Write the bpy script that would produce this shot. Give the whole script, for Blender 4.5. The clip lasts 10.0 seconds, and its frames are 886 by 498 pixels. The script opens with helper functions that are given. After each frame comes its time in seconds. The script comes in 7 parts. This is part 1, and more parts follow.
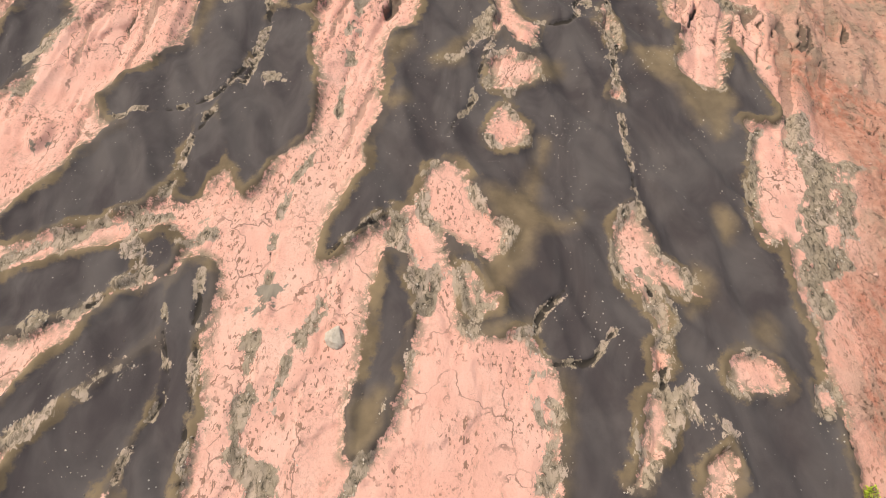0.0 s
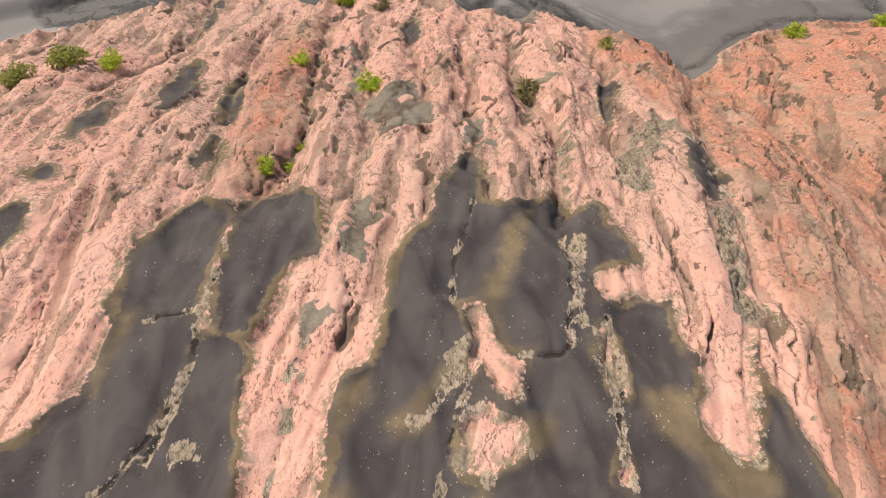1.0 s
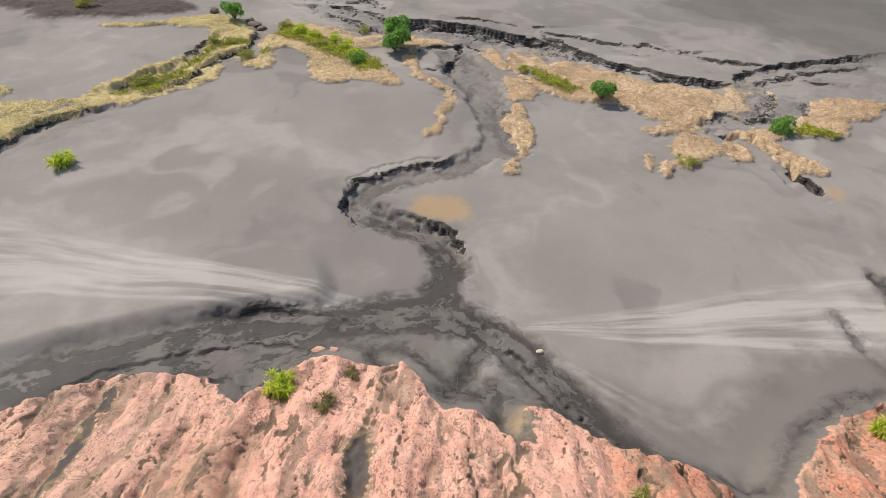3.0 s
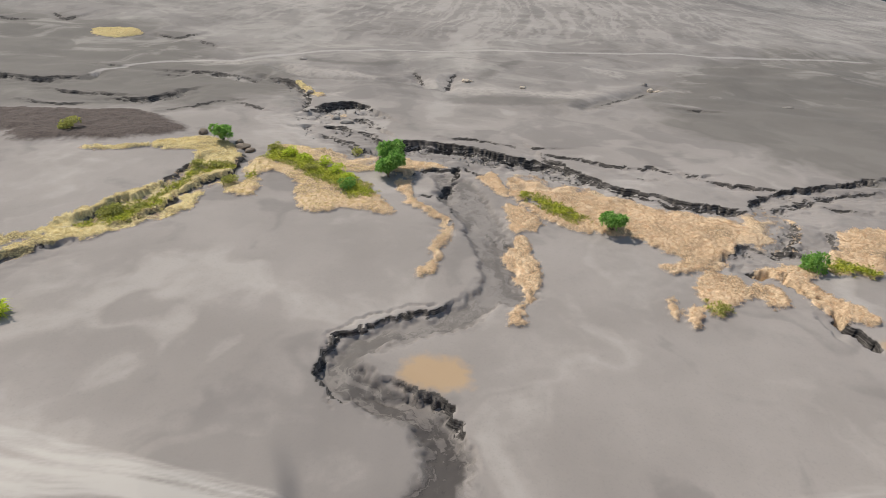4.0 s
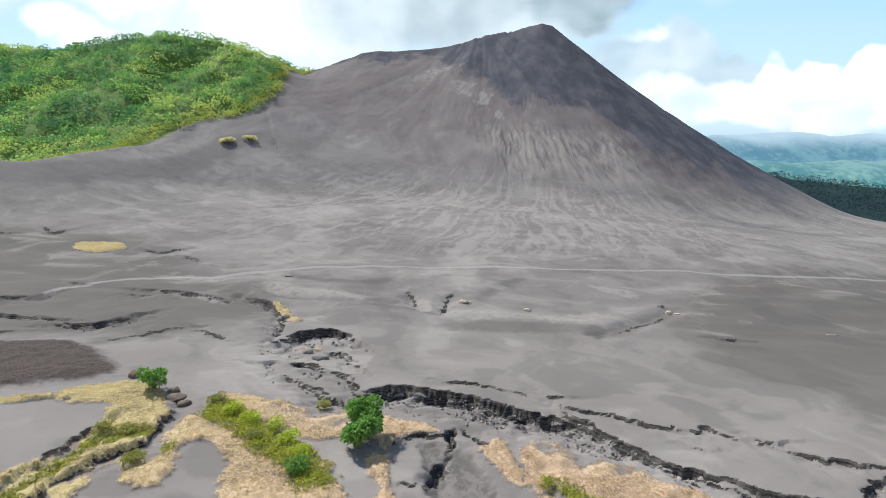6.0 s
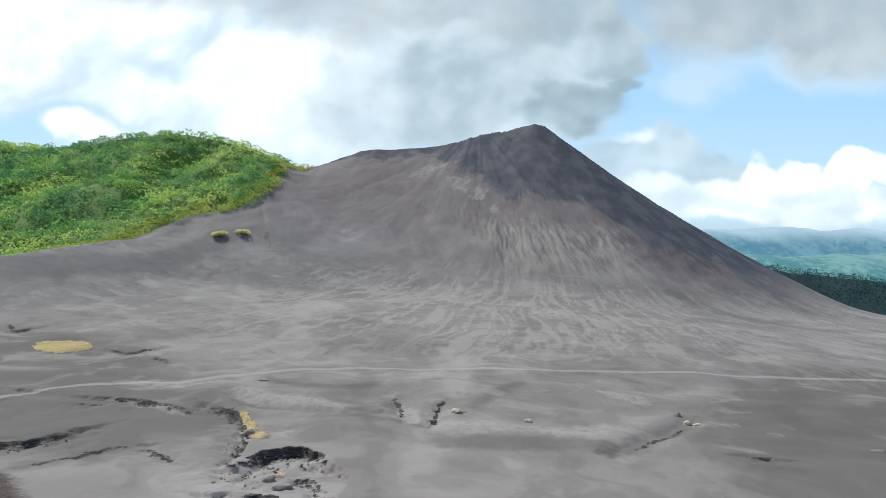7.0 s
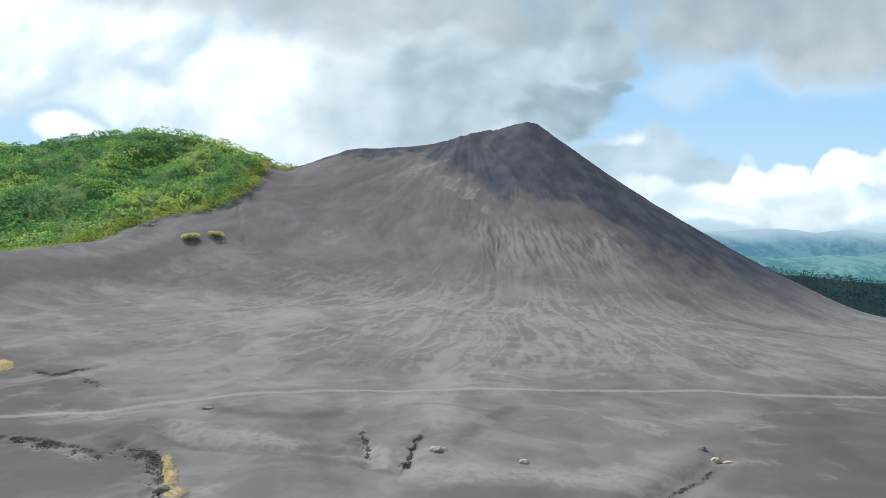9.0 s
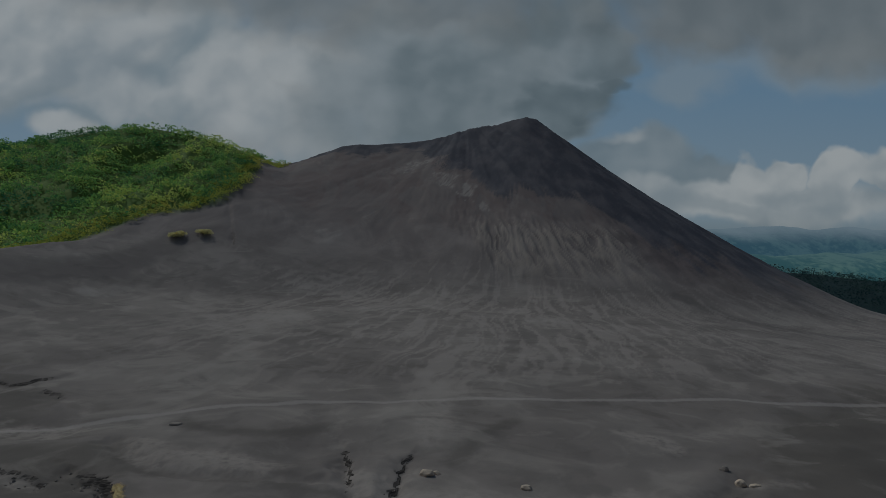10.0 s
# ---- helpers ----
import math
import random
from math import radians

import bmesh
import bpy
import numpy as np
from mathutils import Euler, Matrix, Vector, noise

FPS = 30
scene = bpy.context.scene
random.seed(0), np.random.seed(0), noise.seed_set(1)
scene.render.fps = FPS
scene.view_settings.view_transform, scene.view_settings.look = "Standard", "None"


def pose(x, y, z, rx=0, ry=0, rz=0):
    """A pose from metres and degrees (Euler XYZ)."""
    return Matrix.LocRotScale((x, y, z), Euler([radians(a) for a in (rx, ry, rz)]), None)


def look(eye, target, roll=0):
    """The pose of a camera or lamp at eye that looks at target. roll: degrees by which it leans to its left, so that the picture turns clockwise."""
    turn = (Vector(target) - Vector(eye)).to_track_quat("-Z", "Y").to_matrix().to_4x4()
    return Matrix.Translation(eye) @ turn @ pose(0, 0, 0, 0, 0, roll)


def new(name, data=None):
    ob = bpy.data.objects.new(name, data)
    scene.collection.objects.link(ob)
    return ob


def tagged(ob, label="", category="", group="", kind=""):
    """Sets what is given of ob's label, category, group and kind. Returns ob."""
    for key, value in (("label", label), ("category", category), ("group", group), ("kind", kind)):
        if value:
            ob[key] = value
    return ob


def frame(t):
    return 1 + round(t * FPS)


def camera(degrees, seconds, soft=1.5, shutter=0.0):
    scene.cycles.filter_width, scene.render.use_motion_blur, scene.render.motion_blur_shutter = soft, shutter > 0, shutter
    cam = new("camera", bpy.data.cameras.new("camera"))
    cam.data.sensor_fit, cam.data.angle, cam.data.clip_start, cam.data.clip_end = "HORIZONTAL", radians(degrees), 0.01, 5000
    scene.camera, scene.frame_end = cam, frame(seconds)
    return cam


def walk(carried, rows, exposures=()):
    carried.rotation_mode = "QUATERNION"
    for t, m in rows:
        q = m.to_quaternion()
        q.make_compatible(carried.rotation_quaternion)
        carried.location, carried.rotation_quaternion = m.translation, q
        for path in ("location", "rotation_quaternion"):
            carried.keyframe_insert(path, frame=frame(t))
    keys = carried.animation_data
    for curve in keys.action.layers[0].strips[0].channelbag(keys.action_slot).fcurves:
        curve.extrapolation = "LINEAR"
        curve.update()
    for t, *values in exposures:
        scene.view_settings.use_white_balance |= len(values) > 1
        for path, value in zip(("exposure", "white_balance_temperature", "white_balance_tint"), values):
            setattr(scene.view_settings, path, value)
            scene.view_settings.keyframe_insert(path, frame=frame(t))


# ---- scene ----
cam = camera(78.3, 10.0, soft=0.65)
METRES, EYE, TILT, LEAN, TURN = 100.0, 32.0, -69.5, 0.0, 0.0
ROWS = [
    (0.0, 0.0, 0.0, 0.0, 0.0, 0.0, -0.0),
    (0.5, 0.0052, 0.0166, 0.043, -0.07, 4.48, -0.03),
    (1.0, 0.0103, 0.0342, 0.0874, -0.14, 9.52, -0.08),
    (1.5, 0.0155, 0.0513, 0.1317, -0.22, 14.4, -0.05),
    (2.0, 0.0209, 0.0692, 0.1777, -0.25, 19.39, 0.04),
    (2.5, 0.0251, 0.0869, 0.2239, -0.36, 24.4, 0.33),
    (3.0, 0.028, 0.1051, 0.2698, -0.49, 29.44, 0.5),
    (4.5, 0.032, 0.1575, 0.4087, -0.91, 44.42, 0.61),
    (5.0, 0.0341, 0.1756, 0.4555, -0.96, 49.66, 0.53),
    (5.5, 0.0376, 0.1934, 0.5017, -1.05, 54.79, 0.47),
    (6.0, 0.0432, 0.2111, 0.549, -1.1, 60.05, 0.44),
    (7.5, 0.0684, 0.2648, 0.6884, -1.18, 70.32, 0.78),
    (8.0, 0.0769, 0.283, 0.7365, -1.2, 70.28, 1.05),
    (8.5, 0.0841, 0.3007, 0.7831, -1.23, 70.16, 1.3),
    (9.0, 0.0921, 0.319, 0.8317, -1.24, 70.17, 1.46),
    (9.5, 0.0986, 0.3367, 0.8782, -1.28, 70.1, 1.56),
    (10.0, 0.1064, 0.3534, 0.928, -1.15, 69.99, 1.63),
]
ROWS += [
    (6.2, 0.0466, 0.2183, 0.5676, -1.11, 62.16, 0.49),
    (6.6, 0.0533, 0.2326, 0.6048, -1.13, 66.35, 0.58),
    (6.9, 0.0583, 0.2433, 0.6326, -1.15, 69.25, 0.64),
    (7.1, 0.0617, 0.2505, 0.6512, -1.16, 70.22, 0.69),
    (7.3, 0.0650, 0.2576, 0.6698, -1.17, 70.36, 0.73),
]
ROWS.sort()
EXPOSURE = [(0.0, -0.1, 6800, 10), (2.5, -0.02, 6700, 9), (3.2, 0.06, 6650, 9), (4.5, 0.14, 6550, 8), (5.4, 0.16, 6300, 8), (7.3, -0.1, 6000, 5), (9.0, -0.15, 6000, 5), (9.5, -0.95, 6000, 5), (10.0, -2.2, 6000, 5)]
walk(cam, [(t, pose(0, 0, EYE, TILT, LEAN, TURN) @ pose(METRES * x, METRES * y, METRES * z, 90 + pitch, roll, yaw)) for t, x, y, z, yaw, pitch, roll in ROWS], EXPOSURE)

# ---- light ----
SUN_ELEVATION, SUN_AZIMUTH = 50.0, -48.0      # azimuth from straight ahead, clockwise
sun = new("sun", bpy.data.lights.new("sun", "SUN"))
sun.data.energy, sun.data.angle, sun.data.color = 4.8, radians(0.6), (1.0, 0.95, 0.88)
_e, _a = radians(SUN_ELEVATION), radians(SUN_AZIMUTH)
SUN_WAY = Vector((math.cos(_e) * math.sin(_a), math.cos(_e) * math.cos(_a), math.sin(_e)))
sun.matrix_world = look(SUN_WAY * 300, (0, 0, 0))


class Nodes:
    """Short calls for building node trees."""

    def __init__(self, tree):
        self.tree = tree
        tree.nodes.clear()

    def add(self, kind, **inputs):
        n = self.tree.nodes.new(kind)
        for key, value in inputs.items():
            self.put(n.inputs[key.replace("_", " ")], value)
        return n

    def put(self, socket, value):
        if isinstance(value, bpy.types.NodeSocket):
            self.tree.links.new(value, socket)
        else:
            if isinstance(value, tuple) and len(value) == 3 and socket.type == "RGBA":
                value = (*value, 1)
            socket.default_value = value

    def math(self, op, a, b=0.0, c=0.0, clamp=False):
        n = self.tree.nodes.new("ShaderNodeMath")
        n.operation, n.use_clamp = op, clamp
        for i, v in enumerate((a, b, c)):
            self.put(n.inputs[i], v)
        return n.outputs[0]

    def vmath(self, op, a, b=(0, 0, 0)):
        n = self.tree.nodes.new("ShaderNodeVectorMath")
        n.operation = op
        self.put(n.inputs[0], a)
        self.put(n.inputs[1], b)
        return n.outputs["Value"] if op in ("LENGTH", "DOT_PRODUCT", "DISTANCE") else n.outputs[0]

    def step(self, x, lo, hi):
        """0 below lo, 1 above hi, smooth between."""
        n = self.tree.nodes.new("ShaderNodeMapRange")
        n.interpolation_type = "SMOOTHSTEP"
        flip = lo > hi
        self.put(n.inputs["Value"], x)
        n.inputs["From Min"].default_value, n.inputs["From Max"].default_value = (hi, lo) if flip else (lo, hi)
        n.inputs["To Min"].default_value, n.inputs["To Max"].default_value = (1.0, 0.0) if flip else (0.0, 1.0)
        return n.outputs["Result"]

    def mix(self, f, a, b):
        n = self.tree.nodes.new("ShaderNodeMix")
        n.data_type = "RGBA"
        self.put(n.inputs[0], f)
        self.put(n.inputs[6], a)
        self.put(n.inputs[7], b)
        return n.outputs[2]

    def noise(self, where, scale, detail=4.0, rough=0.55, warp=0.0):
        n = self.add("ShaderNodeTexNoise", Vector=where, Scale=scale, Detail=detail, Roughness=rough, Distortion=warp)
        return n.outputs["Fac"]

    def cells(self, where, scale, feature="F1"):
        n = self.add("ShaderNodeTexVoronoi", Vector=where, Scale=scale)
        n.feature = feature
        return n.outputs["Distance"]

    def scaled(self, where, x, y, z):
        return self.vmath("MULTIPLY", where, (x, y, z))

    def attr(self, name):
        n = self.tree.nodes.new("ShaderNodeAttribute")
        n.attribute_name = name
        return n.outputs["Fac"]


def sky_world():
    """Blue sky with broken cumulus and the grey plume that drifts from the crater."""
    world = bpy.data.worlds.new("world")
    scene.world = world
    world.use_nodes = True
    k = Nodes(world.node_tree)
    sky = k.add("ShaderNodeTexSky")
    sky.sky_type, sky.sun_disc = "NISHITA", False
    sky.sun_elevation, sky.sun_rotation = radians(SUN_ELEVATION), radians(SUN_AZIMUTH)
    way = k.add("ShaderNodeTexCoord").outputs["Generated"]
    part = k.add("ShaderNodeSeparateXYZ", Vector=way)
    ahead = k.math("MAXIMUM", k.math("ABSOLUTE", part.outputs[1]), 0.12)
    u, v = k.math("DIVIDE", part.outputs[0], ahead), k.math("DIVIDE", part.outputs[2], ahead)
    flat = k.add("ShaderNodeCombineXYZ", X=u, Y=k.math("MULTIPLY", v, 1.15), Z=part.outputs[1]).outputs[0]
    big = k.noise(flat, 2.6, 5.0, 0.50, 0.3)
    fine = k.noise(flat, 8.0, 5.0, 0.52, 0.2)
    # the air's turning bends every outline, and heaped cells give the billows
    stir = k.add("ShaderNodeTexNoise", Vector=flat, Scale=4.5, Detail=4.0, Roughness=0.5).outputs["Color"]
    bent = k.vmath("ADD", flat, k.vmath("MULTIPLY", k.vmath("SUBTRACT", stir, (0.5, 0.5, 0.5)), (0.22, 0.22, 0.0)))
    bent_part = k.add("ShaderNodeSeparateXYZ", Vector=bent)
    bu, bv = bent_part.outputs[0], k.math("DIVIDE", bent_part.outputs[1], 1.15)

    def billow(where, scale):
        n = k.add("ShaderNodeTexVoronoi", Vector=where, Scale=scale, Detail=1.5, Roughness=0.45)
        n.feature = "SMOOTH_F1"
        n.inputs["Smoothness"].default_value = 0.6
        return n.outputs["Distance"]

    heaped = billow(bent, 7.5)
    lit_side = k.math("SUBTRACT", billow(k.vmath("ADD", bent, (-0.014, 0.018, 0.0)), 7.5), heaped)
    puff = k.math("SUBTRACT", k.noise(flat, 3.6, 3.5, 0.42, 0.25), k.noise(k.vmath("ADD", flat, (-0.03, 0.036, 0.0)), 3.6, 3.5, 0.42, 0.25))
    rag = k.math("ADD", k.math("MULTIPLY", k.math("SUBTRACT", big, 0.5), 1.0), k.math("ADD", k.math("MULTIPLY", k.math("SUBTRACT", fine, 0.5), 0.6), k.math("MULTIPLY", k.math("SUBTRACT", heaped, 0.4), 0.55)))

    def heap(cu, cv, ru, rv, ragged=1.0, soft=0.65):
        """A ragged heap of cloud about (cu, cv), as tangents to the right and up."""
        a = k.math("DIVIDE", k.math("SUBTRACT", bu, cu), ru)
        b = k.math("DIVIDE", k.math("SUBTRACT", bv, cv), rv)
        d = k.math("SQRT", k.math("ADD", k.math("MULTIPLY", a, a), k.math("MULTIPLY", b, b)))
        return k.step(k.math("ADD", d, k.math("MULTIPLY", rag, ragged)), 1.0 + soft / 2, 1.0 - soft / 2)

    def many(*masks):
        out = masks[0]
        for m in masks[1:]:
            out = k.math("MAXIMUM", out, m)
        return out

    def layer(below, share, mask, colour):
        return k.mix(k.math("MULTIPLY", mask, share), below, colour)

    blue = k.mix(k.step(v, 0.0, 0.45), (0.92, 1.14, 1.30), (0.52, 0.88, 1.28))
    shade = k.math("ADD", k.math("ADD", k.math("MULTIPLY", puff, 1.6), k.math("MULTIPLY", lit_side, 0.40)), k.math("ADD", k.math("MULTIPLY", fine, 0.30), k.math("MULTIPLY", big, 0.60)))
    white = k.mix(k.step(shade, 0.15, 0.60), (1.00, 1.12, 1.20), (1.75, 1.75, 1.72))
    cream = k.mix(k.step(shade, 0.12, 0.62), (0.88, 1.02, 1.10), (1.50, 1.50, 1.47))
    grey = k.mix(k.step(shade, 0.10, 0.75), (0.60, 0.65, 0.65), (0.90, 0.93, 0.92))
    smoke = k.mix(k.step(shade, 0.15, 0.70), (0.60, 0.72, 0.77), (1.06, 1.16, 1.21))
    # scattered cumulus all round, under a deeper blue overhead
    round_about = k.step(k.noise(k.scaled(way, 1, 1, 2.2), 2.3, 7.0, 0.6, 0.3), 0.46, 0.6)
    front = k.math("MULTIPLY", k.step(part.outputs[1], 0.15, 0.35), k.step(v, 0.62, 0.5))
    col = k.mix(round_about, k.mix(k.step(part.outputs[2], 0.0, 0.5), (0.45, 0.62, 0.80), (0.13, 0.26, 0.50)), k.mix(shade, (0.40, 0.46, 0.52), (0.85, 0.85, 0.85)))
    view = layer(blue, 1.0, many(heap(-0.62, 0.36, 0.42, 0.16, 0.8, 0.7), heap(-0.25, 0.30, 0.34, 0.19, 0.8, 0.7), heap(-0.45, 0.20, 0.26, 0.08, 0.8, 0.8), heap(0.02, 0.33, 0.26, 0.16, 0.8)), cream)
    view = layer(view, 0.65, many(heap(-0.43, 0.34, 0.05, 0.13, 0.6, 1.0), heap(-0.60, 0.235, 0.14, 0.02, 0.6, 1.0)), (0.78, 0.98, 1.10))
    view = layer(view, 0.95, many(heap(-0.68, 0.37, 0.24, 0.10, 0.8, 0.5), heap(-0.55, 0.285, 0.12, 0.05, 0.8, 0.5), heap(-0.32, 0.29, 0.13, 0.11, 0.9, 0.4), heap(-0.22, 0.36, 0.10, 0.05, 0.9, 0.5), heap(-0.67, 0.205, 0.06, 0.035, 1.1, 0.7)), white)
    view = layer(view, 0.85, many(heap(-0.12, 0.475, 0.46, 0.065, 0.7, 1.0), heap(0.02, 0.42, 0.26, 0.07, 0.7, 0.9)), grey)
    view = layer(view, 0.80, many(heap(-0.12, 0.27, 0.17, 0.11, 0.8, 0.9), heap(0.00, 0.38, 0.14, 0.08, 0.9, 0.6)), smoke)
    view = layer(view, 0.94, many(heap(0.08, 0.30, 0.20, 0.14, 0.7, 0.6), heap(0.19, 0.275, 0.12, 0.075, 0.6, 0.3), heap(0.27, 0.33, 0.10, 0.075, 0.7, 0.25), heap(0.28, 0.41, 0.13, 0.09, 0.8, 0.4)), smoke)
    view = layer(view, 0.62, many(heap(0.27, 0.295, 0.085, 0.045, 0.6, 0.5), heap(0.335, 0.325, 0.035, 0.030, 0.5, 0.35), heap(0.22, 0.255, 0.06, 0.035, 0.5, 0.6), heap(0.33, 0.39, 0.05, 0.06, 0.6, 0.8)), k.mix(k.step(shade, 0.15, 0.7), (0.26, 0.36, 0.40), (0.62, 0.76, 0.82)))
    view = layer(view, 0.50, many(heap(0.74, 0.365, 0.36, 0.055, 0.7, 1.0), heap(0.46, 0.325, 0.09, 0.05, 0.8, 0.9)), (1.10, 1.20, 1.24))
    view = layer(view, 0.90, many(heap(0.68, 0.475, 0.50, 0.105, 0.7, 0.9), heap(0.86, 0.43, 0.40, 0.085, 0.7, 0.9), heap(0.50, 0.43, 0.18, 0.07, 0.7, 0.8)), grey)
    view = layer(view, 0.92, many(heap(0.38, 0.175, 0.14, 0.060, 0.7, 0.4), heap(0.50, 0.145, 0.13, 0.045, 0.7, 0.4), heap(0.42, 0.12, 0.22, 0.04, 0.6, 0.6)), k.mix(k.step(shade, 0.15, 0.7), (0.66, 0.82, 0.92), (1.05, 1.16, 1.22)))
    view = layer(view, 0.7, heap(0.345, 0.212, 0.05, 0.016, 1.1, 1.0), white)
    view = layer(view, 1.0, many(heap(0.60, 0.145, 0.055, 0.050, 0.7, 0.2), heap(0.67, 0.160, 0.075, 0.050, 0.7, 0.2), heap(0.80, 0.155, 0.09, 0.060, 0.7, 0.2), heap(0.94, 0.17, 0.11, 0.070, 0.7, 0.2), heap(0.66, 0.095, 0.34, 0.045, 0.5, 0.5)), white)
    view = layer(view, 0.6, many(heap(0.72, 0.115, 0.12, 0.020, 1.0, 1.2), heap(0.55, 0.085, 0.16, 0.016, 0.8, 1.2)), (0.98, 1.10, 1.18))
    view = k.mix(k.math("MULTIPLY", k.step(v, 0.088, 0.035), 0.8), view, (0.66, 0.82, 0.92))
    col = k.mix(front, col, view)
    tree = world.node_tree
    scaled = tree.nodes.new("ShaderNodeVectorMath")
    scaled.operation = "SCALE"
    tree.links.new(sky.outputs[0], scaled.inputs[0])
    scaled.inputs["Scale"].default_value = 0.10
    both = k.mix(0.88, scaled.outputs[0], col)
    bg = k.add("ShaderNodeBackground", Color=both, Strength=0.85)
    out = k.add("ShaderNodeOutputWorld")
    tree.links.new(bg.outputs[0], out.inputs[0])


sky_world()

# ---- the lie of the land ----
def smooth(lo, hi, x):
    t = np.clip((x - lo) / (hi - lo), 0, 1)
    return t * t * (3 - 2 * t)


def grain(x, y, seed=0):
    """Gradient noise on arrays, about -0.7 to 0.7, one unit to the wave."""
    rng = np.random.RandomState(seed)
    perm = rng.permutation(512)
    angle = rng.rand(512) * 2 * np.pi
    gx, gy = np.cos(angle).astype(np.float32), np.sin(angle).astype(np.float32)
    xi, yi = np.floor(x).astype(np.int64), np.floor(y).astype(np.int64)
    xf, yf = (x - xi).astype(np.float32), (y - yi).astype(np.float32)
    a, b = xf * xf * xf * (xf * (xf * 6 - 15) + 10), yf * yf * yf * (yf * (yf * 6 - 15) + 10)

    def corner(i, j):
        h = perm[(perm[(xi + i) & 511] + yi + j) & 511]
        return gx[h] * (xf - i) + gy[h] * (yf - j)
    low = corner(0, 0) + a * (corner(1, 0) - corner(0, 0))
    high = corner(0, 1) + a * (corner(1, 1) - corner(0, 1))
    return low + b * (high - low)


def fbm(x, y, octaves=4, seed=0, keep=0.5):
    out, amp = 0, 1.0
    for i in range(octaves):
        out = out + amp * grain(x * 2 ** i + 17.3 * i, y * 2 ** i - 9.1 * i, seed + i)
        amp *= keep
    return out


def steps(*stretches):
    """Lines from stretches of (start, end, first gap, last gap)."""
    out = []
    for a, b, g0, g1 in stretches:
        x = a
        while x < b:
            out.append(x)
            x += g0 + (g1 - g0) * (x - a) / (b - a)
    return np.array(out + [stretches[-1][1]])


ROWS_Y = np.concatenate((-steps((3.0, 3500, 0.4, 400))[::-1][:-1], steps((-3.0, 26, 0.075, 0.075), (26, 60, 0.08, 0.13), (60, 100, 0.16, 0.22), (100, 156, 0.22, 0.26), (156, 260, 0.36, 0.9), (260, 640, 1.6, 2.6), (640, 4200, 8, 260))))
COLS_U = np.concatenate((-1 - steps((0.0, 6.0, 0.008, 0.6))[::-1][:-1], np.linspace(-1, 1, 680), 1 + steps((0.0, 6.0, 0.008, 0.6))[1:]))
REACH = 19 + 0.69 * np.clip(ROWS_Y, 0, 900) + 0.25 * np.clip(-ROWS_Y, 0, 3000)
X = REACH[:, None] * COLS_U[None, :]
far_out = np.clip(np.abs(COLS_U) - 1, 0, None) ** 2 * 95
X = X + np.sign(COLS_U)[None, :] * far_out[None, :]
Y = np.repeat(ROWS_Y[:, None], len(COLS_U), axis=1)


def rounded(pts, closed):
    """Cuts the corners of an outline or a line twice."""
    p = np.array(pts, float)
    for _ in range(2):
        q = np.roll(p, -1, axis=0) if closed else p[1:]
        o = p if closed else p[:-1]
        cut = np.stack((0.85 * o + 0.15 * q, 0.15 * o + 0.85 * q), axis=1).reshape(-1, 2)
        p = cut if closed else np.vstack((p[:1], cut, p[-1:]))
    return p


def line_distance(x, y, p, closed):
    best = np.full(x.shape, 1e9, np.float32)
    inside = np.zeros(x.shape, bool)
    n = len(p)
    for i in range(n if closed else n - 1):
        (ax, ay), (bx, by) = p[i], p[(i + 1) % n]
        dx, dy = bx - ax, by - ay
        t = np.clip(((x - ax) * dx + (y - ay) * dy) / (dx * dx + dy * dy + 1e-9), 0, 1)
        best = np.minimum(best, (x - ax - t * dx) ** 2 + (y - ay - t * dy) ** 2)
        if closed and ay != by:
            inside ^= ((ay > y) != (by > y)) & (x < dx * (y - ay) / dy + ax)
    return np.sqrt(best), inside


# the ground's outlines wander a little at two sizes
WANDER = np.clip(np.abs(Y) / 60, 0.22, 1.5)
WX = X + WANDER * (0.55 * grain(X / 1.9, Y / 1.9, 3) + 0.42 * fbm(X * 1.4, Y * 1.4, 3, 5))
WY = Y + WANDER * (0.55 * grain(X / 1.9, Y / 1.9, 8) + 0.42 * fbm(X * 1.4, Y * 1.4, 3, 11))


class Layer:
    """How far inside (+) or outside (-) a kind of ground each place lies, in metres."""

    def __init__(self, pad=3.0, wander=True):
        self.d = np.full(X.shape, -pad, np.float32)
        self.pad = pad
        self.x, self.y = (WX, WY) if wander else (X, Y)

    def spot(self, p, pad):
        r0, r1 = np.searchsorted(ROWS_Y, (p[:, 1].min() - pad - 1, p[:, 1].max() + pad + 1))
        hit = np.flatnonzero(((X[r0:r1] > p[:, 0].min() - pad - 1) & (X[r0:r1] < p[:, 0].max() + pad + 1)).any(axis=0))
        return (slice(r0, r1), slice(hit[0], hit[-1] + 1)) if len(hit) and r1 > r0 else None

    def patch(self, *pts):
        p = rounded(pts, True)
        s = self.spot(p, self.pad)
        if s:
            d, inside = line_distance(self.x[s], self.y[s], p, True)
            self.d[s] = np.maximum(self.d[s], np.where(inside, d, -d))

    def line(self, width, *pts):
        p = rounded(pts, False)
        s = self.spot(p, self.pad + width)
        if s:
            self.d[s] = np.maximum(self.d[s], width - line_distance(self.x[s], self.y[s], p, False)[0])


